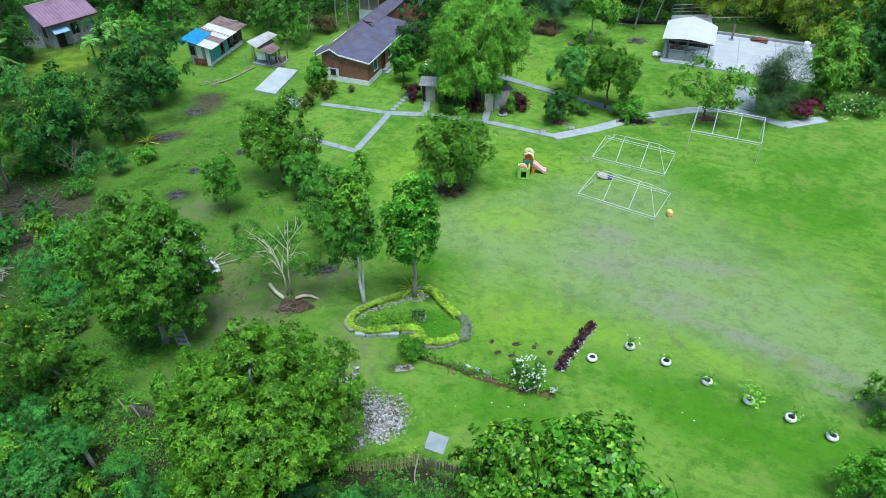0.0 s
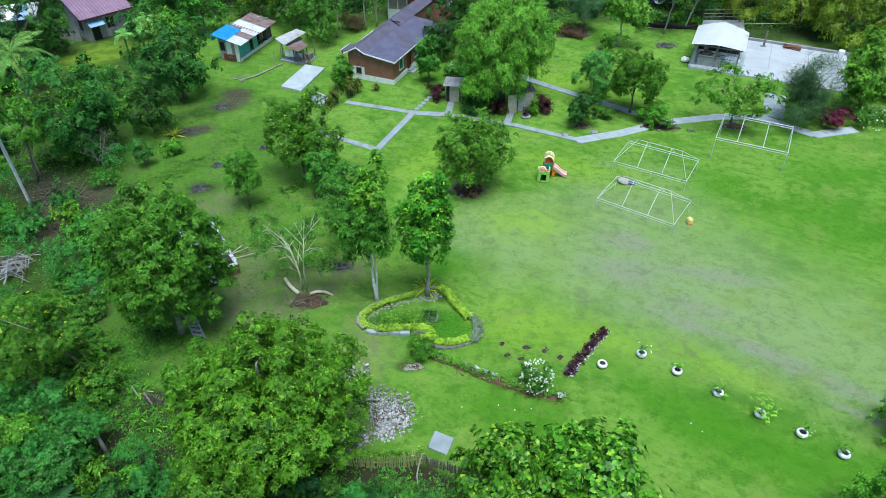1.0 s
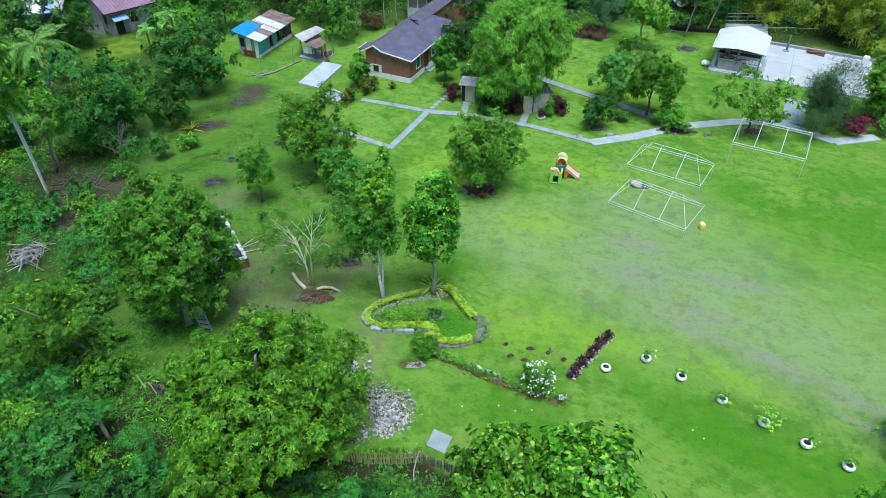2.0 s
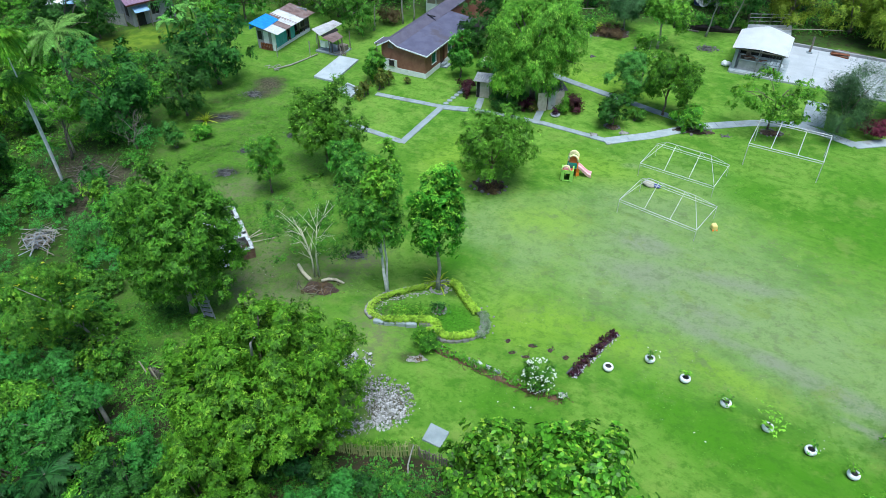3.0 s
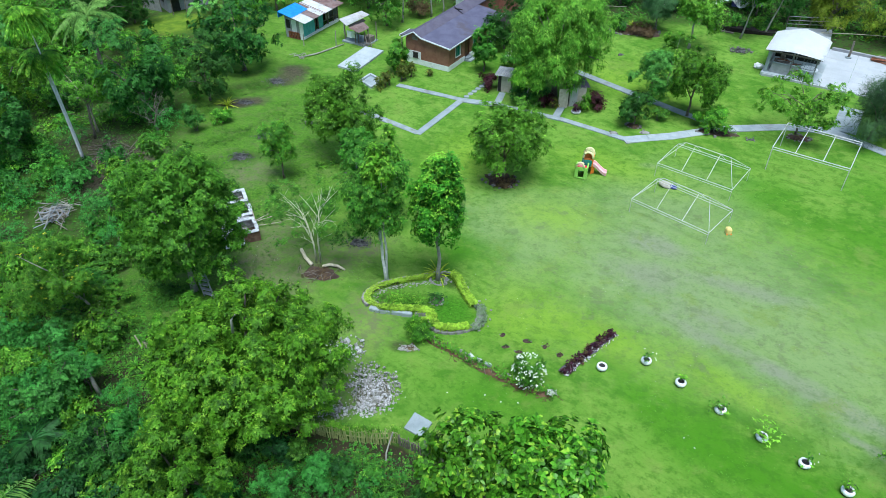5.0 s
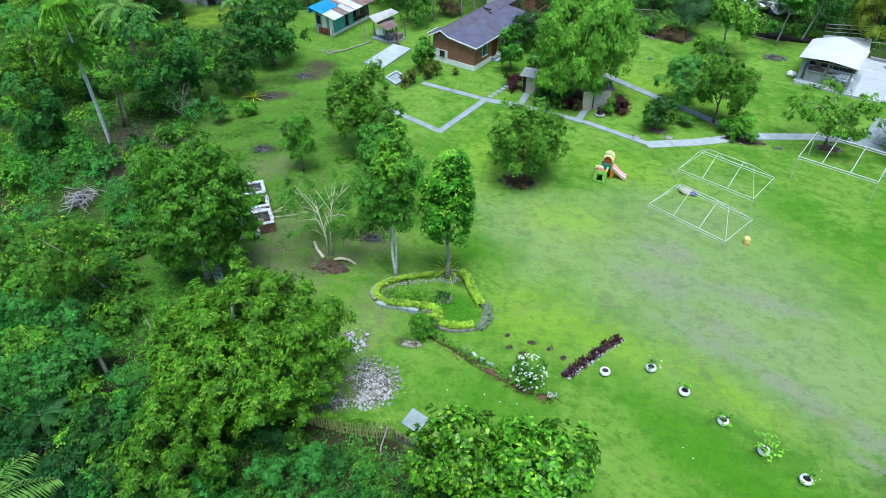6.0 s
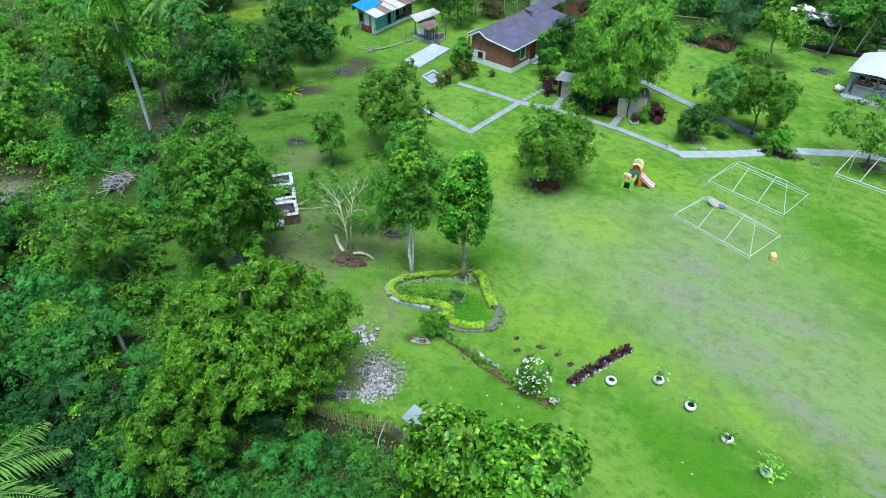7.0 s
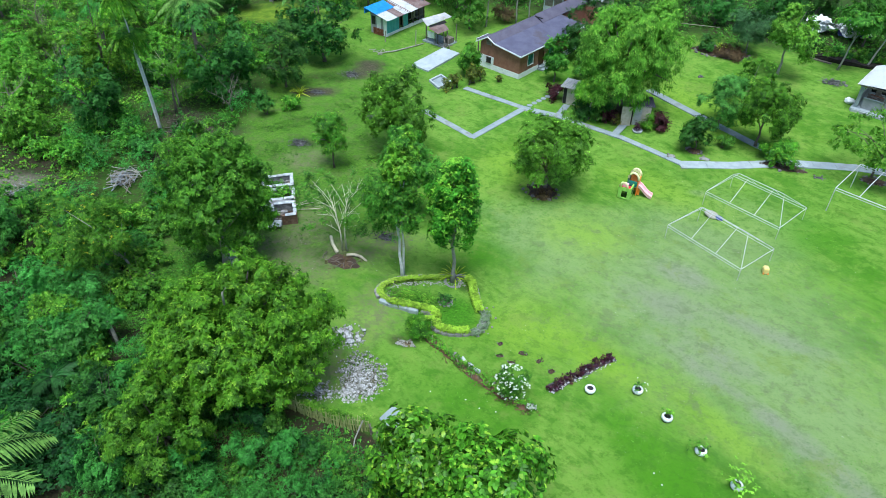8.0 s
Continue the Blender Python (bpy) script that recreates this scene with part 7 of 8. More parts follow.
def fan_plant(x, y, label, n=16, length=0.9, mat=None, seed=0, name="spiky_plant", z=None):
    """A rosette of long arching leaves."""
    rng = np.random.RandomState(seed)
    ob = thing(name, x, y, 0, label, "plant", z=z)
    for i in range(n):
        a, el = 2.4 * i, rng.uniform(0.3, 1.2)
        d = np.array([math.cos(a) * math.cos(el), math.sin(a) * math.cos(el), math.sin(el)])
        s = np.array([-math.sin(a), math.cos(a), 0]) * 0.06
        ln = length * rng.uniform(0.7, 1.1)
        p = [d * ln * t + np.array([0, 0, -0.45 * ln * t * t]) for t in (0, 0.35, 0.7, 1.0)]
        q = [np.stack([p[j] - s * (1 - 0.25 * j), p[j] + s * (1 - 0.25 * j), p[j + 1] + s * (0.75 - 0.25 * j), p[j + 1] - s * (0.75 - 0.25 * j)]) for j in range(3)]
        place("leaf", quad_mesh("leaf", np.array(q), mat or M_YELLOW), ob)
    return ob


fan_plant(-1.75, 30.85, "yellow-green spiky plant at the trunk's foot", 22, 1.5, M_YELLOW, 3)
fan_plant(-12.3, 42.6, "pale green spiky plant under a tree", 18, 1.1, M_OLIVE, 4)
fan_plant(-13.2, 42.0, "pale green spiky plant under a tree", 14, 0.9, M_OLIVE, 5)
fan_plant(-24.6, 50.2, "yellow-green spiky plant at the thicket edge", 20, 1.5, M_YELLOW, 6)

# ---- flower border and purple bed ----
def border():
    ob = thing("flower_border", 1.4, 23.7, 0, "narrow reddish soil border with white edging stones", "garden bed")
    o = ob.matrix_basis.translation
    rng = np.random.RandomState(31)
    line = smooth_line([(-1.2, 25.3), (0.6, 24.3), (2.6, 23.3), (4.2, 22.7), (5.5, 22.35)], 6, False)
    bm = bmesh.new()
    prev = None
    for p, a in walk_line(line, 0.3, False):
        n = Vector((-math.sin(radians(a)), math.cos(radians(a)), 0)) * (0.23 + rng.uniform(-0.09, 0.09))
        c = Vector((p[0] - o.x, p[1] - o.y, ground(*p) - o.z))
        row = [bm.verts.new(c + n * f + Vector((0, 0, h))) for f, h in ((-1, -0.05), (-0.7, 0.06), (0, 0.11), (0.7, 0.07), (1, -0.05))]
        if prev:
            for k in range(4):
                bm.faces.new((prev[k], prev[k + 1], row[k + 1], row[k]))
        prev = row
    part("soil", bm, M_REDSOIL, ob, smooth=True)
    for k in range(3):
        q = np.array([1.3 + 0.46 * k, 24.36 - 0.23 * k])
        b = part("edging_block", boxed(-0.2, -0.09, -0.1, 0.2, 0.09, 0.13, bevel=0.03), M_CHIPPED, ob, "pale concrete edging block")
        b.matrix_basis = pose(q[0] - o.x, q[1] - o.y, ground(*q) - o.z, 4 * (k - 1), 5 - 4 * k, -27 + 9 * (k - 1))
    for i, (p, a) in enumerate(walk_line(line, 0.27, False)):
        q = p + rng.normal(0, 0.08, 2)
        b = part("stick", tubed([(0, 0, -0.05), (rng.normal(0, 0.05), rng.normal(0, 0.05), rng.uniform(0.25, 0.5))], 0.02, 5), M_WOOD if i % 2 else M_BARE, ob)
        b.matrix_basis = pose(q[0] - o.x, q[1] - o.y, ground(*q) - o.z)
    n = 260
    t = rng.randint(0, len(line), n)
    pos = np.array([line[i] for i in t]) + rng.normal(0, 0.24, (n, 2))
    pos = np.column_stack([pos[:, 0] - o.x, pos[:, 1] - o.y, ground_np(pos[:, 0], pos[:, 1]) - o.z + 0.08])
    tagged(place("litter", quad_mesh("litter", leaves(rng, pos, np.tile([0, 0, 1.0], (n, 1)), 2, 0.12, 0.06, simple=True), M_DRYLEAF), ob), kind="stuff")
    for p, a in walk_line(line, 0.33, False):
        if rng.rand() < 0.45 and p[0] > 0.4:
            n = np.array([-math.sin(radians(a)), math.cos(radians(a))])
            q = p + n * 0.36
            b = stone(ob, q[0] - o.x, q[1] - o.y, ground(*q) - o.z + 0.04, 0.2, rng, 0.6, "edging_stone")
    pl = thing("border_plants", 1.4, 23.7, 0, "small olive and reddish plants along the border", "plants")
    pos = []
    for p, a in walk_line(line, 0.015, False):
        if noise.noise(Vector((p[0] * 1.7, p[1], 0))) > -0.3:
            pos.append((p[0] - o.x + rng.normal(0, 0.17), p[1] - o.y + rng.normal(0.06, 0.17), ground(*p) - o.z + rng.uniform(0.06, 0.36)))
    pos = np.array(pos)
    place("foliage", quad_mesh("foliage", leaves(rng, pos, np.tile([0, 0, 1.0], (len(pos), 1)), 4, 0.12, 0.05, rise=0.5), M_OLIVE), pl)
    # purple bed
    pb = thing("purple_bed", 7.2, 25.8, 0, "narrow bed of dark purple foliage plants", "garden bed")
    o = pb.matrix_basis.translation
    a, b = np.array([5.95, 24.0]), np.array([8.5, 27.6])
    bm = bmesh.new()
    prev = None
    for t in np.linspace(0, 1, 15):
        p = a + (b - a) * t
        n = Vector((0.82, -0.57, 0)) * (0.3 + rng.uniform(-0.07, 0.07))
        c = Vector((p[0] - o.x, p[1] - o.y, ground(*p) - o.z))
        row = [bm.verts.new(c + n * f + Vector((0, 0, h))) for f, h in ((-1, -0.05), (-0.7, 0.06), (0, 0.1), (0.7, 0.06), (1, -0.05))]
        if prev:
            for k in range(4):
                bm.faces.new((prev[k], prev[k + 1], row[k + 1], row[k]))
        prev = row
    part("soil", bm, M_ASH, pb, smooth=True)
    for i in range(36):
        p = a + (b - a) * ((i + 0.5) / 36) + np.array([0.82, -0.57]) * rng.normal(-0.05, 0.12)
        n = 9
        pos = np.column_stack([rng.normal(0, 0.09, n), rng.normal(0, 0.09, n), rng.uniform(0.06, 0.32, n)])
        pl = thing("purple_plant", p[0], p[1], 0, "dark purple leafy plant in a narrow bed", "plant", "purple bed plants")
        place("foliage", quad_mesh("foliage", leaves(rng, pos, np.tile([0, 0, 1.0], (n, 1)), 4, 0.13, 0.065, rise=0.5), (M_PURPLE, M_VIOLET, M_PURPLE, M_DRYLEAF)[i % 4]), pl)
    for i in range(96):
        t = rng.uniform(-0.02, 1.02)
        p = a + (b - a) * t + np.array([0.82, -0.57]) * rng.uniform(-0.12, 0.36)
        stone(pb, p[0] - o.x, p[1] - o.y, ground(*p) - o.z + 0.09, rng.uniform(0.05, 0.13), rng, shapes=PALE)


border()
bush("flowering_bush", 4.3, 23.0, 0.85, 1.7, M_MID, "green bush covered in white flowers", 1, 460, 5, 0.14, 0.06, 16, lump=0.34, extra=(M_PETAL, 110, 0.075))
bush("low_shrub", -1.5, 25.25, 0.75, 1.1, M_GUM, "rounded grassy green shrub below the heart bed", 2, 700, 5, 0.2, 0.03, 14)
bush("white_flower_clump", 5.5, 22.4, 0.25, 0.3, M_PETAL, "small clump of white flowers at the border end", 3, 40, 4, 0.1, 0.06, 4)
for i, (x, yy) in enumerate(((2.67, 26.31), (3.66, 25.18), (4.0, 26.1), (4.94, 25.83), (5.75, 25.35), (2.92, 25.41))):
    bed(x, yy, 0.16 + 0.05 * (i % 3), 0.2 - 0.04 * (i % 2), "small dug patch of bare dark soil", 200 + i, 2, M_SOIL, 0.02, "soil_patch", "soil", 0.07)
    bush("seedling", x + 0.06, yy + 0.05, 0.12, 0.12, (M_VIOLET, M_DRYLEAF, M_MID)[i % 3], "tiny seedling in a dug soil patch", 260 + i, 8, 4, 0.08, 0.04, 3, group="seedlings in the lawn", stems=1)
bed(-2.0, 24.35, 0.6, 0.35, "low patch of pale rubble and earth in the grass", 210, 5, M_PEBBLE, 0.04, "rubble_patch", "rubble", 0.12)

# ---- stone piles ----
def stone_pile(x, y, rx, ry, n, turn, label, seed, big=0.22, gravel=0):
    """Loose stones on gravelly earth, thick in the middle, with stragglers."""
    rng = np.random.RandomState(seed)
    ob = thing("stone_pile", x, y, turn, label, "stones")
    if n > 100:
        part("earth", mound(rx * 1.15, ry * 1.1, 0.05, seed), M_EARTHY, ob, smooth=True)
    for i in range(n):
        far = rng.rand() < 0.2
        r, a = (1.0 + abs(rng.normal(0, 0.28)) if far else rng.uniform(0, 1) ** 0.6), rng.uniform(0, 2 * math.pi)
        s = (0.06 + (big - 0.06) * rng.uniform(0, 1) ** 2.0) * (0.7 if far else 1.0)
        stone(ob, rx * r * math.cos(a), ry * r * math.sin(a), 0.09 * max(0, 1 - r * r) + 0.03 + rng.uniform(0, 0.06), s, rng, shapes=PALE if rng.rand() < 0.94 else STONES)
    if gravel:
        # chips between the stones: small uneven blocks
        corner = np.array([(i, j, k) for k in (-1, 1) for j in (-1, 1) for i in (-1, 1)], float)
        side = np.array([(0, 2, 3, 1), (4, 5, 7, 6), (0, 1, 5, 4), (2, 6, 7, 3), (0, 4, 6, 2), (1, 3, 7, 5)])
        r, a = rng.uniform(0, 1, gravel) * 1.45, rng.uniform(0, 2 * math.pi, gravel)
        mid = np.stack([rx * r * np.cos(a), ry * r * np.sin(a), 0.09 * np.maximum(0, 1 - r * r) + 0.04], -1)
        v = mid[:, None] + corner * rng.uniform(0.016, 0.05, (gravel, 1, 3)) + rng.normal(0, 0.012, (gravel, 8, 3))
        place("gravel", quad_mesh("gravel", v[:, side].reshape(-1, 4, 3), M_PEBBLE), ob, "grey-brown stone chips")


stone_pile(-2.75, 20.45, 0.8, 1.3, 270, -10, "heap of loose pale grey stones on the lawn", 41, 0.19, 600)
stone_pile(-3.4, 21.6, 0.8, 0.9, 90, 0, "scatter of small pale stones and gravel in thin grass", 44, 0.14, 300)
stone_pile(-5.2, 23.6, 0.75, 0.7, 90, 0, "small heap of pale and grey stones", 42, 0.4, 160)
stone_pile(-4.4, 19.3, 0.7, 0.6, 50, 0, "few scattered grey stones by the fence", 43, 0.24, 160)

# ---- bamboo fence and gate ----
def fence(line, gap, label, seed, h=0.95, mat=None, leafy=False):
    """Close-set pickets along a curving line, with two rails."""
    rng = np.random.RandomState(seed)
    mat = mat or M_BAMBOOSTICK
    line = smooth_line(line, 8, False)
    x0, y0 = line[0]
    ob = thing("bamboo_fence", x0, y0, 0, label, "fence")
    z0 = ground(x0, y0)
    shapes = []
    for v in range(6):
        bm = tubed([(0, 0, -0.25), (rng.uniform(-0.03, 0.03), rng.uniform(-0.03, 0.03), 0.5), (rng.uniform(-0.07, 0.07), rng.uniform(-0.07, 0.07), h * rng.uniform(0.8, 1.15))], [0.03, 0.027, 0.02], 6)
        me = bpy.data.meshes.new("picket")
        bm.to_mesh(me)
        bm.free()
        me.materials.append(mat)
        shapes.append(me)
    spots = walk_line(line, gap, False)
    for i, (p, a) in enumerate(spots):
        b = place("picket", shapes[rng.randint(6)], ob)
        b.matrix_basis = pose(p[0] - x0 + rng.normal(0, 0.015), p[1] - y0 + rng.normal(0, 0.03), ground(*p) - z0, rng.uniform(-5, 5), rng.uniform(-6, 6), rng.uniform(0, 360))
    for z in (0.3 * h, 0.66 * h):
        part("rail", tubed([(p[0] - x0, p[1] - y0 + 0.05, ground(*p) - z0 + z) for p in line[::2]], 0.028, 6), mat, ob)
    if leafy:
        pos = np.array([(p[0] - x0 + rng.normal(0, 0.08), p[1] - y0 + rng.normal(0.06, 0.08), ground(*p) - z0 + h * rng.uniform(0.75, 1.08)) for p, a in spots for _ in range(9) if noise.noise(Vector((p[0], p[1], 3))) > -0.35])
        place("vine", quad_mesh("vine", leaves(rng, pos, np.tile([0, 0, 1.0], (len(pos), 1)), 3, 0.1, 0.035, rise=0.6), M_LIMELEAF), ob, "lime-green vine along the picket tops")


fence([(-8.3, 18.55), (-6.6, 18.1), (-4.0, 17.85), (-2.2, 17.9), (-1.0, 18.15)], 0.052, "rough picket fence of green split bamboo", 51, 0.95, None, True)
fence([(-15.4, 21.6), (-14.0, 21.0), (-12.6, 20.3)], 0.08, "short run of leaning grey pickets in weeds", 53, 0.8, M_WOOD)
fence([(-0.9, 18.05), (0.6, 17.5), (2.4, 16.5), (3.8, 15.6)], 0.075, "low grey picket fence of weathered sticks", 52, 0.7, M_WOOD)


def grave_slab():
    slab_thing("stone_slab", [(-0.9, 19.0), (0.0, 18.62), (0.3, 19.55), (-0.62, 19.95)], 0.1, "pale blue-grey concrete slab by the fence", "slab", M_CONCRETE)
    b = thing("bent_stick", -1.05, 17.5, 0, "pale bent stick standing at the fence end", "stick")
    part("wood", tubed([(0, 0.3, 1.1), (-0.1, 0.15, 0.75), (-0.2, -0.2, 0.3), (-0.15, -0.5, -0.05)], [0.03, 0.035, 0.035, 0.03], 7), M_PALEBARK, b)


grave_slab()


def wooden_steps():
    ob = thing("wooden_steps", -14.25, 26.3, -8, "weathered grey wooden ladder steps leaning at a tree", "steps")
    for k in range(5):
        z = 0.25 + 0.33 * k
        part("tread", boxed(-0.3, -0.12, z, 0.32, 0.1, z + 0.04, bevel=0.01, m=pose(-0.16 * z, 0.04 * z, 0, 0, 4 - 3 * (k % 3), 2 * (k % 2))), M_GREYWOOD, ob)
    for x, top in ((-0.33, 1.9), (0.34, 2.65)):
        part("stringer", tubed([(x, 0, -0.1), (x - 0.08 * top, 0.02 * top, 0.5 * top), (x - 0.16 * top, 0.04 * top, top)], 0.045, 7), M_GREYWOOD, ob)


wooden_steps()

# ---- roofless brick enclosure ----
def enclosure():
    ob = thing("brick_enclosure", -15.3, 31.1, 35, "ruined low brick cells with white capped walls", "ruin")
    h = 0.75
    er = np.random.RandomState(16)
    # cells along local y; x runs to the east
    for y0, y1 in ((0.0, 1.65), (2.0, 3.4), (3.7, 5.2)):
        for a, cap in (((-0.25, y0, 2.0, y0 + 0.18), 1), ((-0.25, y1 - 0.18, 2.0, y1), 1), ((1.82, y0 + 0.18, 2.0, y1 - 0.18), 1), ((-0.25, y0 + 0.18, -0.07, y1 - 0.18), 1)):
            if y0 == 0 and a[1] < 0.1:
                part("wall", boxed(a[0], a[1], -0.2, 1.0, a[3], 0.3), M_PLASTER, ob, "broken low plaster wall")
                part("wall", boxed(1.0, a[1], -0.2, a[2], a[3], h), M_BRICKDULL, ob, "bare brown brick wall")
            else:
                part("wall", boxed(a[0], a[1], -0.2, a[2], a[3], h), M_BRICKDULL if y0 == 0 and a[0] > 0 else M_PLASTER, ob, "stained brick and plaster wall")
            along = (a[2] - a[0]) > (a[3] - a[1])
            cuts = max(2, int(max(a[2] - a[0], a[3] - a[1]) / 0.6))
            for c in range(cuts):
                if er.rand() < 0.12 or (y0 == 0 and a[1] < 0.1 and c < 2):
                    continue
                u0, u1 = (c + er.uniform(0, 0.08)) / cuts, (c + 1 - er.uniform(0, 0.06)) / cuts
                b0 = (a[0] + (a[2] - a[0]) * u0, a[1] - 0.06, a[0] + (a[2] - a[0]) * u1, a[3] + 0.06) if along else (a[0] - 0.03, a[1] + (a[3] - a[1]) * u0, a[2] + 0.03, a[1] + (a[3] - a[1]) * u1)
                j = er.uniform(-0.03, 0.03)
                part("cap", boxed(b0[0] + j, b0[1], h, b0[2] + j, b0[3] + er.uniform(-0.05, 0.02), h + 0.04 + er.uniform(0, 0.04), bevel=0.012), M_CHIPPED, ob, "chipped white concrete cap")
        part("floor", boxed(-0.07, y0 + 0.18, -0.1, 1.82, y1 - 0.18, 0.1), M_SOIL, ob)
    part("slab", boxed(-0.3, -0.45, 0.0, 0.95, 0.1, 0.06, bevel=0.01, m=pose(0, 0, 0.4, 20, 0, -4)), M_CHIPPED, ob, "white slab tilted against the broken wall")
    part("slab", boxed(-0.3, 0.1, h + 0.1, 0.55, 1.3, h + 0.17, m=pose(0, 0, 0, 2, 3, 4)), M_CHIPPED, ob, "white slab lying across the wall")
    part("slab", boxed(-0.3, 1.5, h + 0.1, 1.5, 2.15, h + 0.16, m=pose(0, 0, 0, -3, 4, -5)), M_TIN, ob)
    rng = np.random.RandomState(6)
    for k in range(26):
        x, yy = rng.uniform(0.0, 1.6), (rng.uniform(0.25, 1.3) if k % 3 else rng.uniform(2.2, 4.9))
        part("rubble", boxed(x, yy, 0.1, x + rng.uniform(0.1, 0.35), yy + rng.uniform(0.1, 0.25), 0.1 + rng.uniform(0.1, 0.4)), M_WOOD if k % 2 else M_STONE, ob)
    for k in range(3):
        part("lattice", boxed(1.9 + 0.02 * k, 1.2 + 0.0 * k, 0.2 + 0.2 * k, 1.96 + 0.02 * k, 2.2, 0.26 + 0.2 * k, m=pose(0, 0, 0, 25 * (k - 1) * 0.3, 0, 0)), M_BOARD, ob)
    for k, (a, b) in enumerate((((2.0, 1.6, 0.05), (3.6, 1.3, 0.1)), ((2.1, 2.1, 0.05), (3.2, 1.9, 0.3)), ((1.9, 1.9, 0.2), (3.0, 2.6, 0.08)))):
        s = thing("pole", 0, 0, 0, "pale wooden pole lying on the ground", "pole")
        s.matrix_basis = ob.matrix_basis @ Matrix.Translation(a)
        part("wood", tubed([(0, 0, 0), Vector(b) - Vector(a)], 0.035, 6), M_BARE, s)


enclosure()
for i, (x, y, r, mat) in enumerate(((0.7, 2.7, 0.55, M_BRIGHT), (-0.2, 2.6, 0.4, M_TEAL), (0.9, 4.4, 0.5, M_MID), (0.1, 4.5, 0.4, M_BRIGHT))):
    p = pose(-15.3, 31.1, 0, 0, 0, 35) @ Vector((x, y, 0))
    bush("weed_shrub", p.x, p.y, r, 0.95, mat, "weedy plant growing inside a ruined cell", 170 + i, 140, 5, 0.15, 0.08, 8)
bush("weed_shrub", -16.0, 33.9, 0.8, 1.1, M_BRIGHT, "green weeds growing inside the ruined cells", 5, 260, 5, 0.2, 0.08, 8)

# ---- prunings and beds ----
def logs(x, y, label, pieces, mat, name="fallen_log"):
    ob = thing(name, x, y, 0, label, "log")
    for pts, rad in pieces:
        part("log", tubed(pts, rad, 9), mat, ob, smooth=True)
    return ob


bed(-8.65, 29.6, 1.15, 0.85, "bare dark soil and prunings under the pruned tree", 220, 0, M_SOIL, 0.1)
logs(-9.2, 30.4, "pale sawn log lying on the soil", [([(-1.35, 0.9, 0.35), (-0.9, 0.35, 0.2), (-0.3, -0.15, 0.12)], [0.1, 0.11, 0.12])], M_CREAMWOOD)
logs(-9.0, 30.2, "pale crooked log lying on the soil", [([(0.2, 0.0, 0.15), (0.6, 0.16, 0.2), (1.1, 0.18, 0.18), (1.6, 0.0, 0.1)], [0.09, 0.1, 0.09, 0.06])], M_CREAMWOOD)
rng = np.random.RandomState(19)
for i in range(14):
    a = rng.uniform(0, 180)
    s = thing("twig", -9.0 + rng.normal(0, 0.7), 29.3 + rng.normal(0, 0.35), a, "brown twig lying on bare soil", "twig", "prunings")
    part("wood", tubed([(0, 0, 0.08), (0.35, 0.04, 0.12), (0.7, -0.03, 0.08)], 0.02, 5), M_BARK, s)


def branch_pile(x, y, r, n, label, seed, mat=None, h=0.5):
    rng = np.random.RandomState(seed)
    ob = thing("branch_pile", x, y, 0, label, "branches")
    for i in range(n):
        a, c = rng.uniform(0, math.pi), rng.normal(0, r * 0.35, 2)
        ln = r * rng.uniform(0.5, 1.2)
        z = rng.uniform(0.03, h)
        d = np.array([math.cos(a), math.sin(a)]) * ln / 2
        part("branch", tubed([(c[0] - d[0], c[1] - d[1], z), (c[0], c[1], z + rng.uniform(0, 0.12)), (c[0] + d[0], c[1] + d[1], max(0.03, z + rng.uniform(-0.25, 0.2)))], [0.034, 0.03, 0.014], 6), mat or (M_PALEBARK, M_GREYWOOD, M_TWIG)[i % 3], ob)


branch_pile(-28.4, 32.0, 1.5, 90, "pile of pale dry branches", 1, None, 0.7)
branch_pile(-34.0, 27.2, 1.5, 40, "pile of grey branches in the thicket", 2)
branch_pile(-29.8, 40.6, 2.2, 34, "brown fallen branches under the palm", 4, M_BARK, 0.2)
for i, (x, yy, rx, ry) in enumerate(((-19.7, 42.2, 0.95, 0.7), (-22.3, 55.7, 0.95, 0.8), (-7.4, 33.05, 1.0, 0.7), (-23.3, 51.0, 1.1, 0.5), (-19.3, 45.6, 0.7, 0.6), (-16.4, 48.4, 0.6, 0.45))):
    bed(x, yy, rx, ry, "heap of grey ash and burnt leaves", 230 + i, 0, M_ASH, 0.14, "ash_heap", "ash", 0.13)
for i, (x, yy) in enumerate(((-19.1, 22.8), (-17.6, 22.2), (-15.7, 21.7), (-14.9, 21.3))):
    s = thing("stake", x, yy, 0, "short pale wooden stake in the weeds", "stake", "stakes in the weeds")
    part("wood", tubed([(0, 0, -0.1), (-0.3, 0.12, 0.75)], 0.04, 7), M_BARE, s)
logs(-19.0, 23.7, "short pale fallen log at a tyre", [([(0, 0, 0.12), (-0.45, 0.25, 0.3), (-0.95, 0.6, 0.55)], [0.12, 0.1, 0.07])], M_WHITEBARK)
logs(-15.7, 18.1, "grey dead stump leaning among shrubs", [([(0.05, 0, -0.2), (-0.08, 0.05, 0.9), (-0.2, 0.1, 1.8)], [0.12, 0.1, 0.07])], M_PALEBARK, "tree_stump")
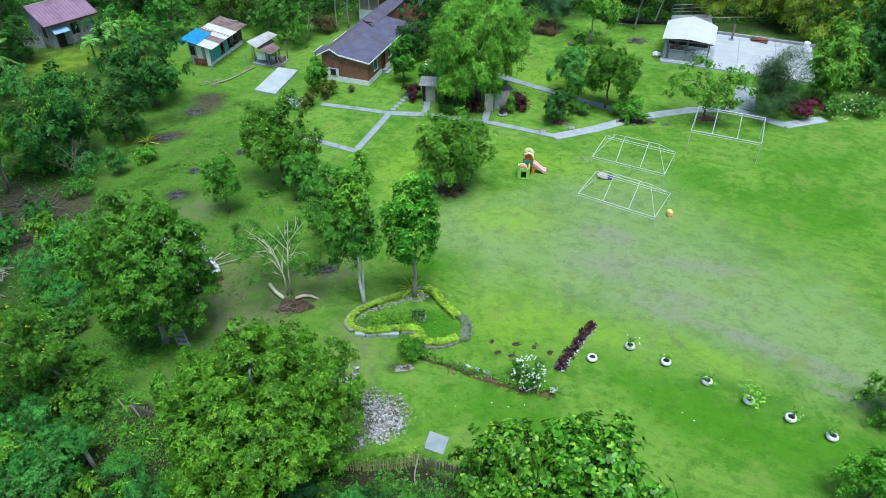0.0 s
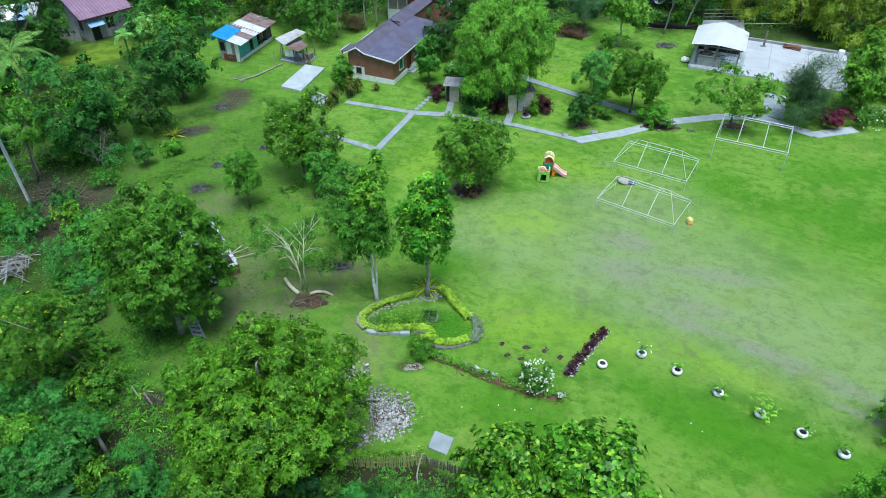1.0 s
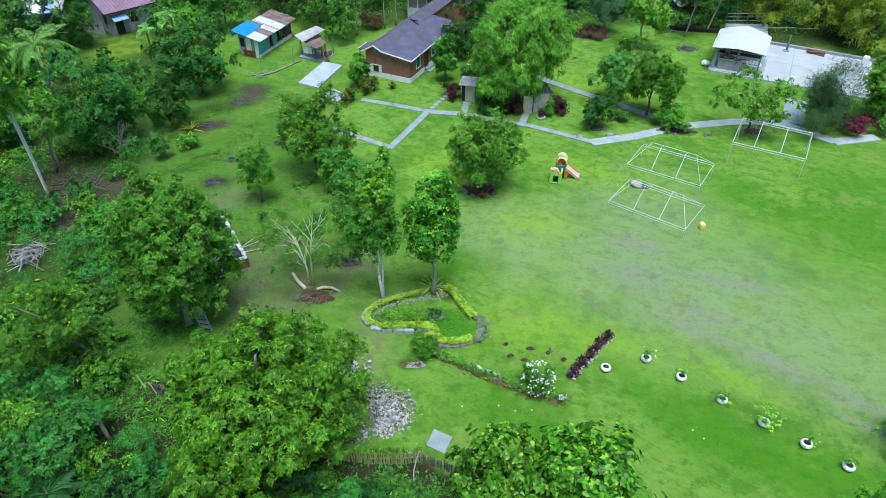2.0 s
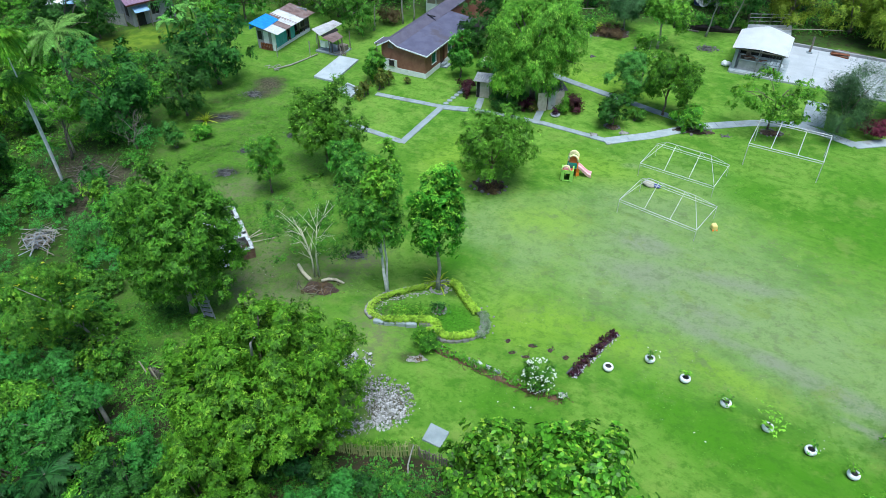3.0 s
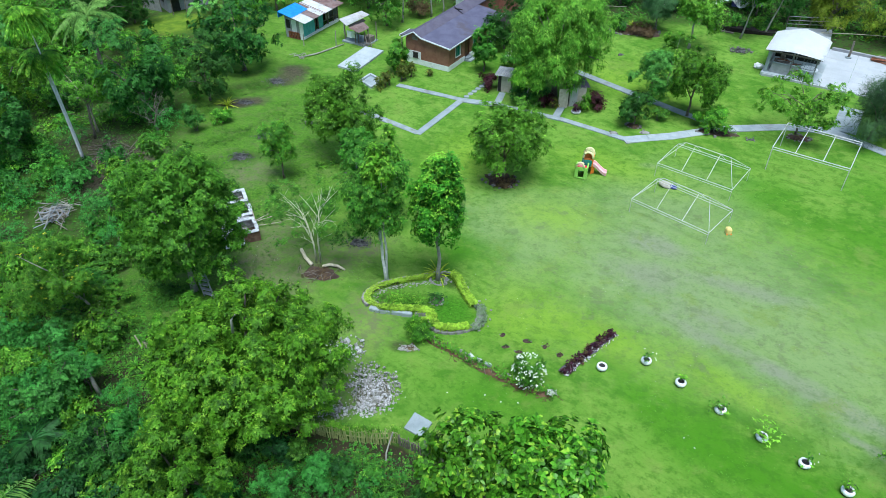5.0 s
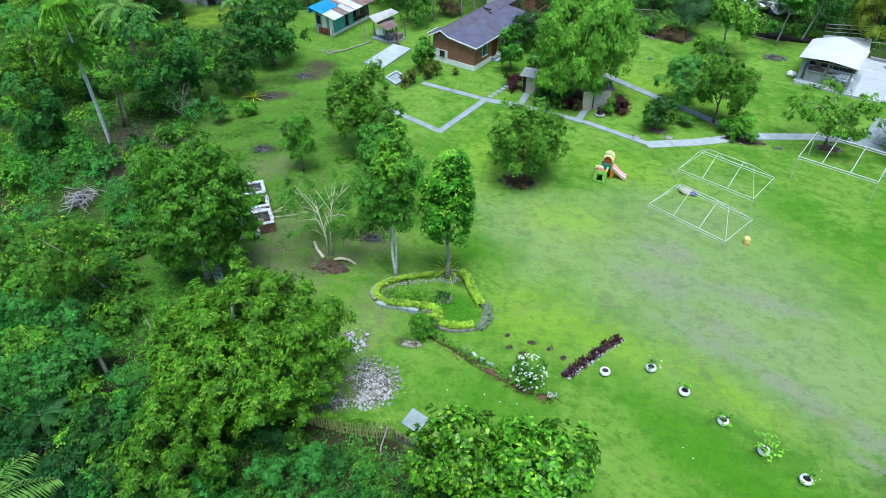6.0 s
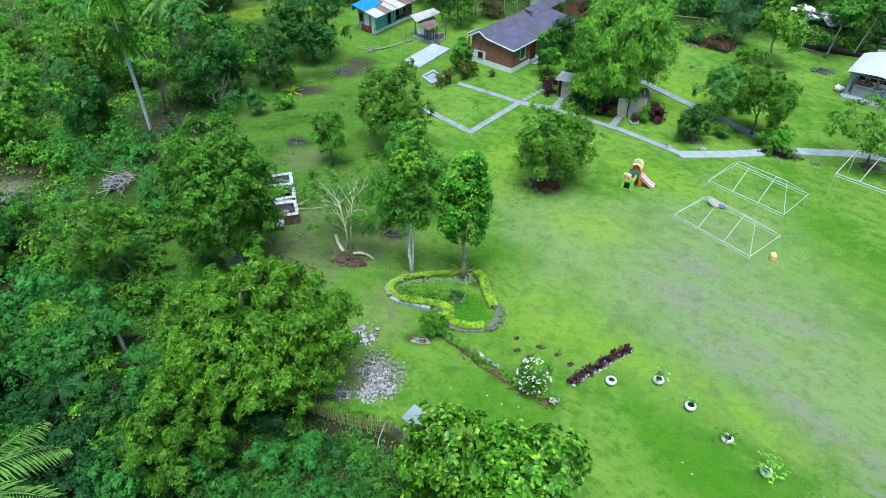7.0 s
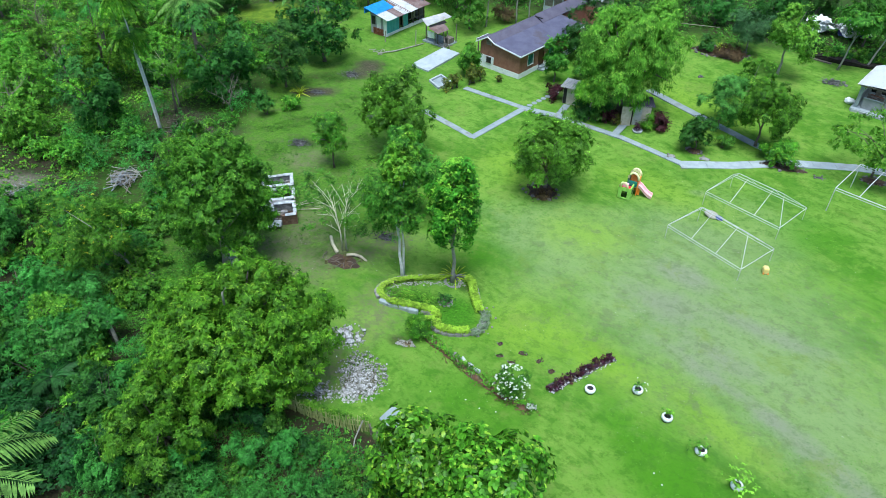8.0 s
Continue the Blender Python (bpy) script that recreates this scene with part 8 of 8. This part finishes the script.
for i, (x, yy, h, r) in enumerate(((-22.6, 21.1, 3.0, 1.5), (-20.8, 20.0, 3.0, 1.3), (-19.0, 19.6, 3.0, 1.5), (-17.0, 18.7, 2.6, 1.3), (-16.3, 18.3, 2.5, 0.9), (-19.4, 16.6, 3.2, 1.6), (-17.6, 17.0, 2.8, 1.1), (-12.3, 16.0, 2.6, 0.9), (-5.2, 14.6, 2.2, 0.9), (-3.4, 15.2, 1.9, 0.8), (-7.0, 13.2, 2.6, 1.1))):
    tree("feathery_sapling", x, yy, h, r, 0.9, M_PLUME, "soft blue-green sapling with fern-like leaves in the thicket", 330 + i, 1500, 5, 0.085, 0.034, 15, girth=0.04, lump=0.32, droop=0.3, limbs=4, simple=True, wild=0.3)
for i, (x, yy, ln) in enumerate(((-15.9, 22.1, 0.9), (-14.2, 19.8, 1.0), (-15.2, 20.4, 0.8), (-17.2, 21.6, 0.7))):
    fan_plant(x, yy, "strappy light green tuft in the weeds", 16, ln, M_BRIGHT, 340 + i)
# fronds in the darkened leaf too, for the shade they stand in
palm("fern_palm", -16.8, 14.9, 1.2, "small dark green palm with arching fronds", 8, 11, 1.5, M_SHADELEAF, (0, 0), 0.06, bark=M_BARK, sag=0.5, leaf_len=0.4)
tr = thing("tyre", -18.7, 23.75, 0, "old black tyre at a trunk's foot", "tyre")
bm = bmesh.new()
lathe(bm, [(0.2, 0.0), (0.32, 0.02), (0.34, 0.1), (0.3, 0.18), (0.2, 0.18)], 20)
part("rubber", bm, M_DARK, tr)

# log edging by the hut
logs(-20.5, 62.2, "line of grey fallen logs edging the yard", [([(-1.6, -0.9, 0.1), (-0.3, 0.2, 0.12), (0.6, 1.6, 0.1), (1.6, 3.2, 0.12)], [0.06, 0.075, 0.07, 0.05])], M_PALEBARK)
branch_pile(-22.2, 61.6, 0.9, 14, "grey brush heap at the end of the logs", 6, M_PALEBARK, 0.2)
for i, (x, yy, h) in enumerate(((-19.6, 65.0, 1.6), (-19.8, 68.3, 1.3), (-22.9, 64.5, 1.2), (-18.8, 69.9, 1.2))):
    s = thing("stake", x, yy, 0, "thin wooden stake in the yard", "stake", "stakes in the yard")
    part("wood", tubed([(0, 0, -0.1), (0.06, 0, h)], 0.05, 7), M_PALEBARK, s)

bed(-10.0, 41.3, 0.9, 0.6, "small soil bed at the foot of a tree", 247, 4, M_SOIL, 0.08)
bush("small_shrub", -9.5, 41.1, 0.4, 0.6, M_CROTON, "little yellow-brown plant in a soil bed", 68, 70, 5, 0.14, 0.07, 6)
# ---- saplings and shrubs at the thicket edge ----
bush("lime_shrub", -26.3, 36.3, 0.9, 2.2, M_LIMELEAF, "bright lime-green sapling on bare earth", 61, 420, 5, 0.2, 0.11, 14)
bush("teal_shrub", -29.2, 36.2, 1.6, 2.0, M_TEAL, "blue-green spreading shrub at the foot of the palm", 62, 800, 5, 0.17, 0.09, 24)
bush("teal_shrub", -27.9, 38.4, 1.0, 2.6, M_TEAL, "upright blue-green sapling on bare earth", 63, 420, 5, 0.17, 0.09, 16)
bush("light_shrub", -25.0, 45.4, 0.8, 2.4, M_TEAL, "light green sapling at the edge of the trees", 64, 360, 5, 0.18, 0.09, 14)
bush("light_shrub", -23.6, 47.2, 0.9, 1.2, M_BRIGHT, "low light green shrub at the edge of the trees", 65, 320, 5, 0.18, 0.09, 12)
bush("light_shrub", -19.0, 34.4, 0.7, 0.8, M_BRIGHT, "low leafy plant in rough grass", 66, 200, 5, 0.16, 0.08, 9)
bush("light_shrub", -10.6, 36.2, 0.6, 0.7, M_MID, "low leafy plant in rough grass", 67, 160, 5, 0.16, 0.08, 8)

for i, (x, yy, r, h, mat) in enumerate(((-6.9, 16.3, 0.9, 1.9, M_DEEP), (-5.8, 16.5, 0.7, 1.5, M_SHADELEAF), (-7.6, 15.4, 1.0, 2.0, M_DEEP), (-5.0, 16.6, 0.5, 0.9, M_MID), (-3.9, 16.3, 0.45, 0.8, M_PLUME), (-2.6, 16.0, 0.5, 0.8, M_DEEP), (-1.6, 16.2, 0.4, 0.7, M_MID))):
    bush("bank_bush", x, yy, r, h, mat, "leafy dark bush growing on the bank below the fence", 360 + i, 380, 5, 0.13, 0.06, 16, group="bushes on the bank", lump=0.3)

# ---- planting near the houses ----
for i, (x, yy, hh) in enumerate(((-12.5, 55.9, 1.3), (-12.1, 56.5, 1.5), (-11.8, 57.0, 1.3), (-11.0, 58.0, 1.5), (-10.7, 58.6, 1.7), (-10.3, 59.2, 1.4), (-10.9, 58.5, 1.1))):
    bush("croton", x, yy, 0.5, hh, M_CROTON, "upright croton with dark green and yellow leaves", 111 + i, 150, 5, 0.17, 0.06, 9, group="crotons by the house")
bush("purple_shrub", -2.9, 58.1, 0.9, 1.4, M_PURPLE, "dark purple shrub beside a small hut", 13, 300, 5, 0.2, 0.09, 10)
bush("purple_shrub", 6.6, 55.9, 1.0, 1.3, M_PURPLE, "dark purple shrub beside a small hut", 14, 340, 5, 0.2, 0.09, 10)
bush("green_shrub", 5.7, 55.3, 0.6, 1.4, M_BRIGHT, "upright bright green shrub at the hut wall", 15, 200, 5, 0.2, 0.08, 8)
bush("purple_shrub", 2.9, 55.6, 0.7, 1.0, M_PURPLE, "reddish shrub before the plank door", 16, 220, 5, 0.2, 0.08, 8)
bush("dark_shrub", 0.6, 56.0, 1.2, 1.6, M_DEEP, "dark green shrub under the spreading tree", 17, 380, 5, 0.22, 0.1, 12)
bush("purple_hedge", 31.4, 54.5, 1.8, 1.6, M_MAGENTA, "broad dark purple hedge beside the path", 18, 640, 5, 0.2, 0.09, 18)
bush("flowering_shrub", 34.2, 54.1, 1.6, 1.7, M_MID, "green shrub dotted with white flowers", 19, 460, 5, 0.2, 0.09, 14, extra=(M_PETAL, 40, 0.1))
bush("flowering_shrub", 36.9, 54.5, 1.6, 1.7, M_MID, "green shrub dotted with white flowers", 20, 460, 5, 0.2, 0.09, 14, extra=(M_PETAL, 40, 0.1))
bush("flowering_shrub", -1.2, 63.5, 1.0, 1.3, M_MID, "pale-flowered shrub near the house", 21, 300, 5, 0.2, 0.09, 10, extra=(M_PETAL, 20, 0.09))
bush("dark_shrub", 0.6, 63.0, 1.5, 1.8, M_TEAL, "grey-green cactus-like shrub near the house", 22, 380, 5, 0.24, 0.1, 12)
bush("small_shrub", -8.6, 59.6, 0.35, 0.7, M_CROTON, "small yellow-leaved plant by the house wall", 23, 60, 5, 0.16, 0.08, 5)
bush("small_shrub", 16.4, 53.0, 1.0, 1.2, M_OLIVE, "olive shrub in a soil bed beside the path", 24, 300, 5, 0.2, 0.09, 10)
bush("small_shrub", 12.0, 54.6, 0.8, 0.9, M_MID, "low green shrub beside the fruit tree", 25, 240, 5, 0.18, 0.08, 9)
bed(16.6, 53.3, 1.7, 0.75, "bare brown soil bed beside the path", 240, 8, M_SOIL, 0.08, size=0.25)
bed(10.0, 53.2, 0.7, 0.5, "ring of stones round the fruit tree", 241, 10, M_SOIL, 0.08, size=0.25)
bed(0.45, 42.6, 1.5, 1.1, "stone-edged soil bed under the garden tree", 242, 14, M_SOIL, 0.1, size=0.26)
bush("bed_plants", 0.9, 42.2, 0.9, 0.5, M_DRYLEAF, "dry brown plants under the garden tree", 26, 160, 4, 0.16, 0.07, 8)
bed(22.9, 53.6, 1.0, 0.7, "ring of grey stones round the open-branched tree", 243, 12, M_SOIL, 0.1, size=0.28)
bed(19.2, 52.6, 0.5, 0.35, "small soil patch with a seedling", 244, 5, M_ASH, 0.06, "soil_patch", "soil", 0.15)
bed(20.9, 71.9, 1.1, 0.8, "round fire pit with ash and stones", 245, 16, M_ASH, 0.1, "fire_pit", "fire pit", 0.26)
bed(10.5, 75.3, 3.0, 1.7, "raised soil bed with brown plants", 246, 26, M_SOIL, 0.35, size=0.35)
bush("brown_shrub", 11.3, 75.0, 1.9, 0.9, M_DRYLEAF, "brown withered plants on a raised bed", 27, 420, 4, 0.24, 0.1, 16)
bush("dark_shrub", 8.9, 75.4, 1.0, 1.7, M_DEEP, "dark shrub on a raised bed", 28, 280, 5, 0.22, 0.1, 10)
fan_plant(10.2, 75.8, "yellow-green agave on a raised bed", 20, 1.5, M_YELLOW, 7, z=ground(10.2, 75.8) + 0.3)
for a, b in (((1.3, 80.4), (9.6, 80.2)), ((15.3, 85.0), (17.5, 87.0)), ((29.6, 77.4), (36.4, 76.6)), ((31.0, 79.6), (31.8, 77.8))):
    s = thing("fallen_pole", *a, 0, "long pale bamboo pole lying in undergrowth", "pole")
    n = Vector((b[0] - a[0], b[1] - a[1], ground(*b) - ground(*a)))
    part("wood", tubed([(0, 0, 0.5), tuple(n * 0.5 + Vector((0.1, 0.05, 0.75))), tuple(n + Vector((0, 0, 0.9)))], [0.05, 0.04, 0.025], 6), M_BARE, s)
bush("brush_heap", -13.2, 75.2, 1.6, 1.7, M_DRYLEAF, "heap of brown dry brush behind the house", 29, 560, 4, 0.3, 0.06, 14)
for i, (x, yy) in enumerate(((9.0, 68.4), (13.6, 71.0), (8.4, 51.6), (10.9, 52.2))):
    bed(x, yy, 0.4, 0.3, "small clod of soil and stone in the lawn", 250 + i, 3, M_STONE if i > 1 else M_ASH, 0.12, "stone_clod", "stone", 0.2)
for i, (x, yy, h, ln) in enumerate(((-14.6, 72.9, 4.6, 0.5), (-11.8, 75.2, 5.2, 0.2), (-10.7, 76.2, 4.6, 0.3), (21.3, 75.4, 4.2, 0.8), (23.9, 77.0, 4.6, 1.6))):
    tree("thin_tree", x, yy, h + 1.8, 2.2 if i > 2 else 1.3, h - 0.6, M_MID, "thin pale-trunked tree with a high crown", 300 + i, 900, 6, 0.3, 0.12, 18, M_PALEBARK, 0.1, lean=(ln, 0.2), limbs=4)

tree("small_tree", 0.95, 55.4, 4.1, 1.3, 1.1, M_LIMELEAF, "low yellow-green leafy tree beside a tiny hut", 320, 2300, 6, 0.2, 0.05, 26, M_PALEBARK, 0.08, lump=0.3, droop=0.6, simple=True)
for i, (x, yy, r, h, mat) in enumerate(((0.9, 55.0, 0.7, 1.0, M_DEEP), (1.7, 55.3, 0.8, 1.3, M_MID), (2.5, 55.5, 0.6, 1.0, M_PURPLE), (1.9, 56.4, 1.0, 1.8, M_DEEP), (3.2, 55.4, 0.5, 0.9, M_CROTON))):
    bush("shade_shrub", x, yy, r, h, mat, "dark leafy shrub in the shade of the spreading tree", 350 + i, 220, 5, 0.17, 0.07, 10, group="shrubs under the spreading tree")
bowl = thing("planter_bowl", 5.25, 54.75, 0, "pale stone bowl planted with a reddish croton", "planter")
bm = bmesh.new()
lathe(bm, [(0.24, -0.05), (0.38, 0.02), (0.42, 0.16), (0.38, 0.18), (0.34, 0.12), (0.05, 0.11)], 18)
part("bowl", bm, M_CHIPPED, bowl, smooth=True)
pot_rng = np.random.RandomState(77)
stems = np.column_stack([pot_rng.normal(0, 0.14, 40), pot_rng.normal(0, 0.14, 40), pot_rng.uniform(0.15, 0.75, 40)])
place("croton", quad_mesh("croton", leaves(pot_rng, stems, np.tile([0, 0, 1.0], (40, 1)), 4, 0.22, 0.07, rise=0.5), M_VIOLET), bowl, "dark reddish leaves")

# stepping stones to the door
for i in range(7):
    t = i / 6
    x, yy = -4.45 + 1.5 * t, 56.0 + 3.6 * t
    s = thing("stepping_stone", x, yy, 20 * i, "pale stepping stone in the grass", "stepping stone", "stepping stones")
    bm = bmesh.new()
    lathe(bm, [(0.24, -0.05), (0.26, 0.0), (0.25, 0.05), (0.22, 0.06)], 9)
    part("stone", bm, M_CONCRETE, s)

# low bank coloured near black for its gap's shade, and wreckage behind the field
w = thing("low_wall", 18.2, 77.6, -8, "low retaining bank behind the lawn, gap shade in its colour", "wall", kind="structure")
bm = boxed(0, 0, -0.3, 7.5, 0.9, 0.4)
bmesh.ops.subdivide_edges(bm, edges=bm.edges[:], cuts=9, use_grid_fill=True)
for v in bm.verts:
    v.co += Vector((0, 0.2, 0.1)) * noise.noise(v.co * 1.3) + Vector((0, 0.1, 0.1)) * noise.noise(v.co * 5)
part("bank", bm, M_GAPSHADE, w)
for i in range(9):
    bush("bank_shrub", 18.6 + 0.85 * i, 78.9 + 0.5 * math.sin(3 * i) - 0.1 * i, 0.7 + 0.15 * (i % 3), 0.9 + 0.3 * (i % 2), (M_MID, M_DEEP, M_BRIGHT)[i % 3], "leafy shrub growing along the bank", 130 + i, 170, 5, 0.2, 0.11, 9, group="shrubs on the bank")
p = thing("plank", 18.7, 77.3, -20, "grey plank lying by the bank", "plank")
part("wood", boxed(0, 0, 0.02, 2.2, 0.25, 0.12), M_WOOD, p)
ws = thing("scrap_heap", 21.5, 85.5, 0, "heap of crumpled white sheets and scrap", "scrap")
rng = np.random.RandomState(3)
for i in range(48):
    bm = boxed(-0.5, -0.36, -0.02, 0.5, 0.36, 0.02)
    bmesh.ops.subdivide_edges(bm, edges=bm.edges[:], cuts=2, use_grid_fill=True)
    for v in bm.verts:
        v.co.z += 0.25 * noise.noise(v.co * 2.5 + Vector((i, 0, 0)))
    ob = part("sheet", bm, (M_TARPWHITE, M_TARPWHITE, M_TIN, M_TARPWHITE, M_TARPWHITE, M_BLUECLOTH, M_TARPWHITE)[i % 7], ws)
    ob.matrix_basis = pose(rng.uniform(-3.0, 3.2), rng.uniform(-1.1, 1.1), rng.uniform(0.2, 1.6), rng.uniform(-40, 40), rng.uniform(-40, 40), rng.uniform(0, 360))

# scraps of paper on the lawn
for i, (x, yy) in enumerate(((11.9, 20.4), (11.5, 20.9), (3.2, 21.5), (-4.9, 22.0), (0.6, 21.6), (2.4, 21.8), (4.0, 21.6), (6.9, 22.3))):
    s = thing("paper_scrap", x, yy, 50 * i, "small white scrap lying on the lawn", "litter", "litter")
    bm = bmesh.new()
    sheet(bm, [(-0.03, -0.02, 0.03), (0.035, -0.025, 0.035), (0.035, 0.02, 0.02), (-0.03, 0.025, 0.03)], 0.006)
    part("paper", bm, M_WHITEPAINT, s)
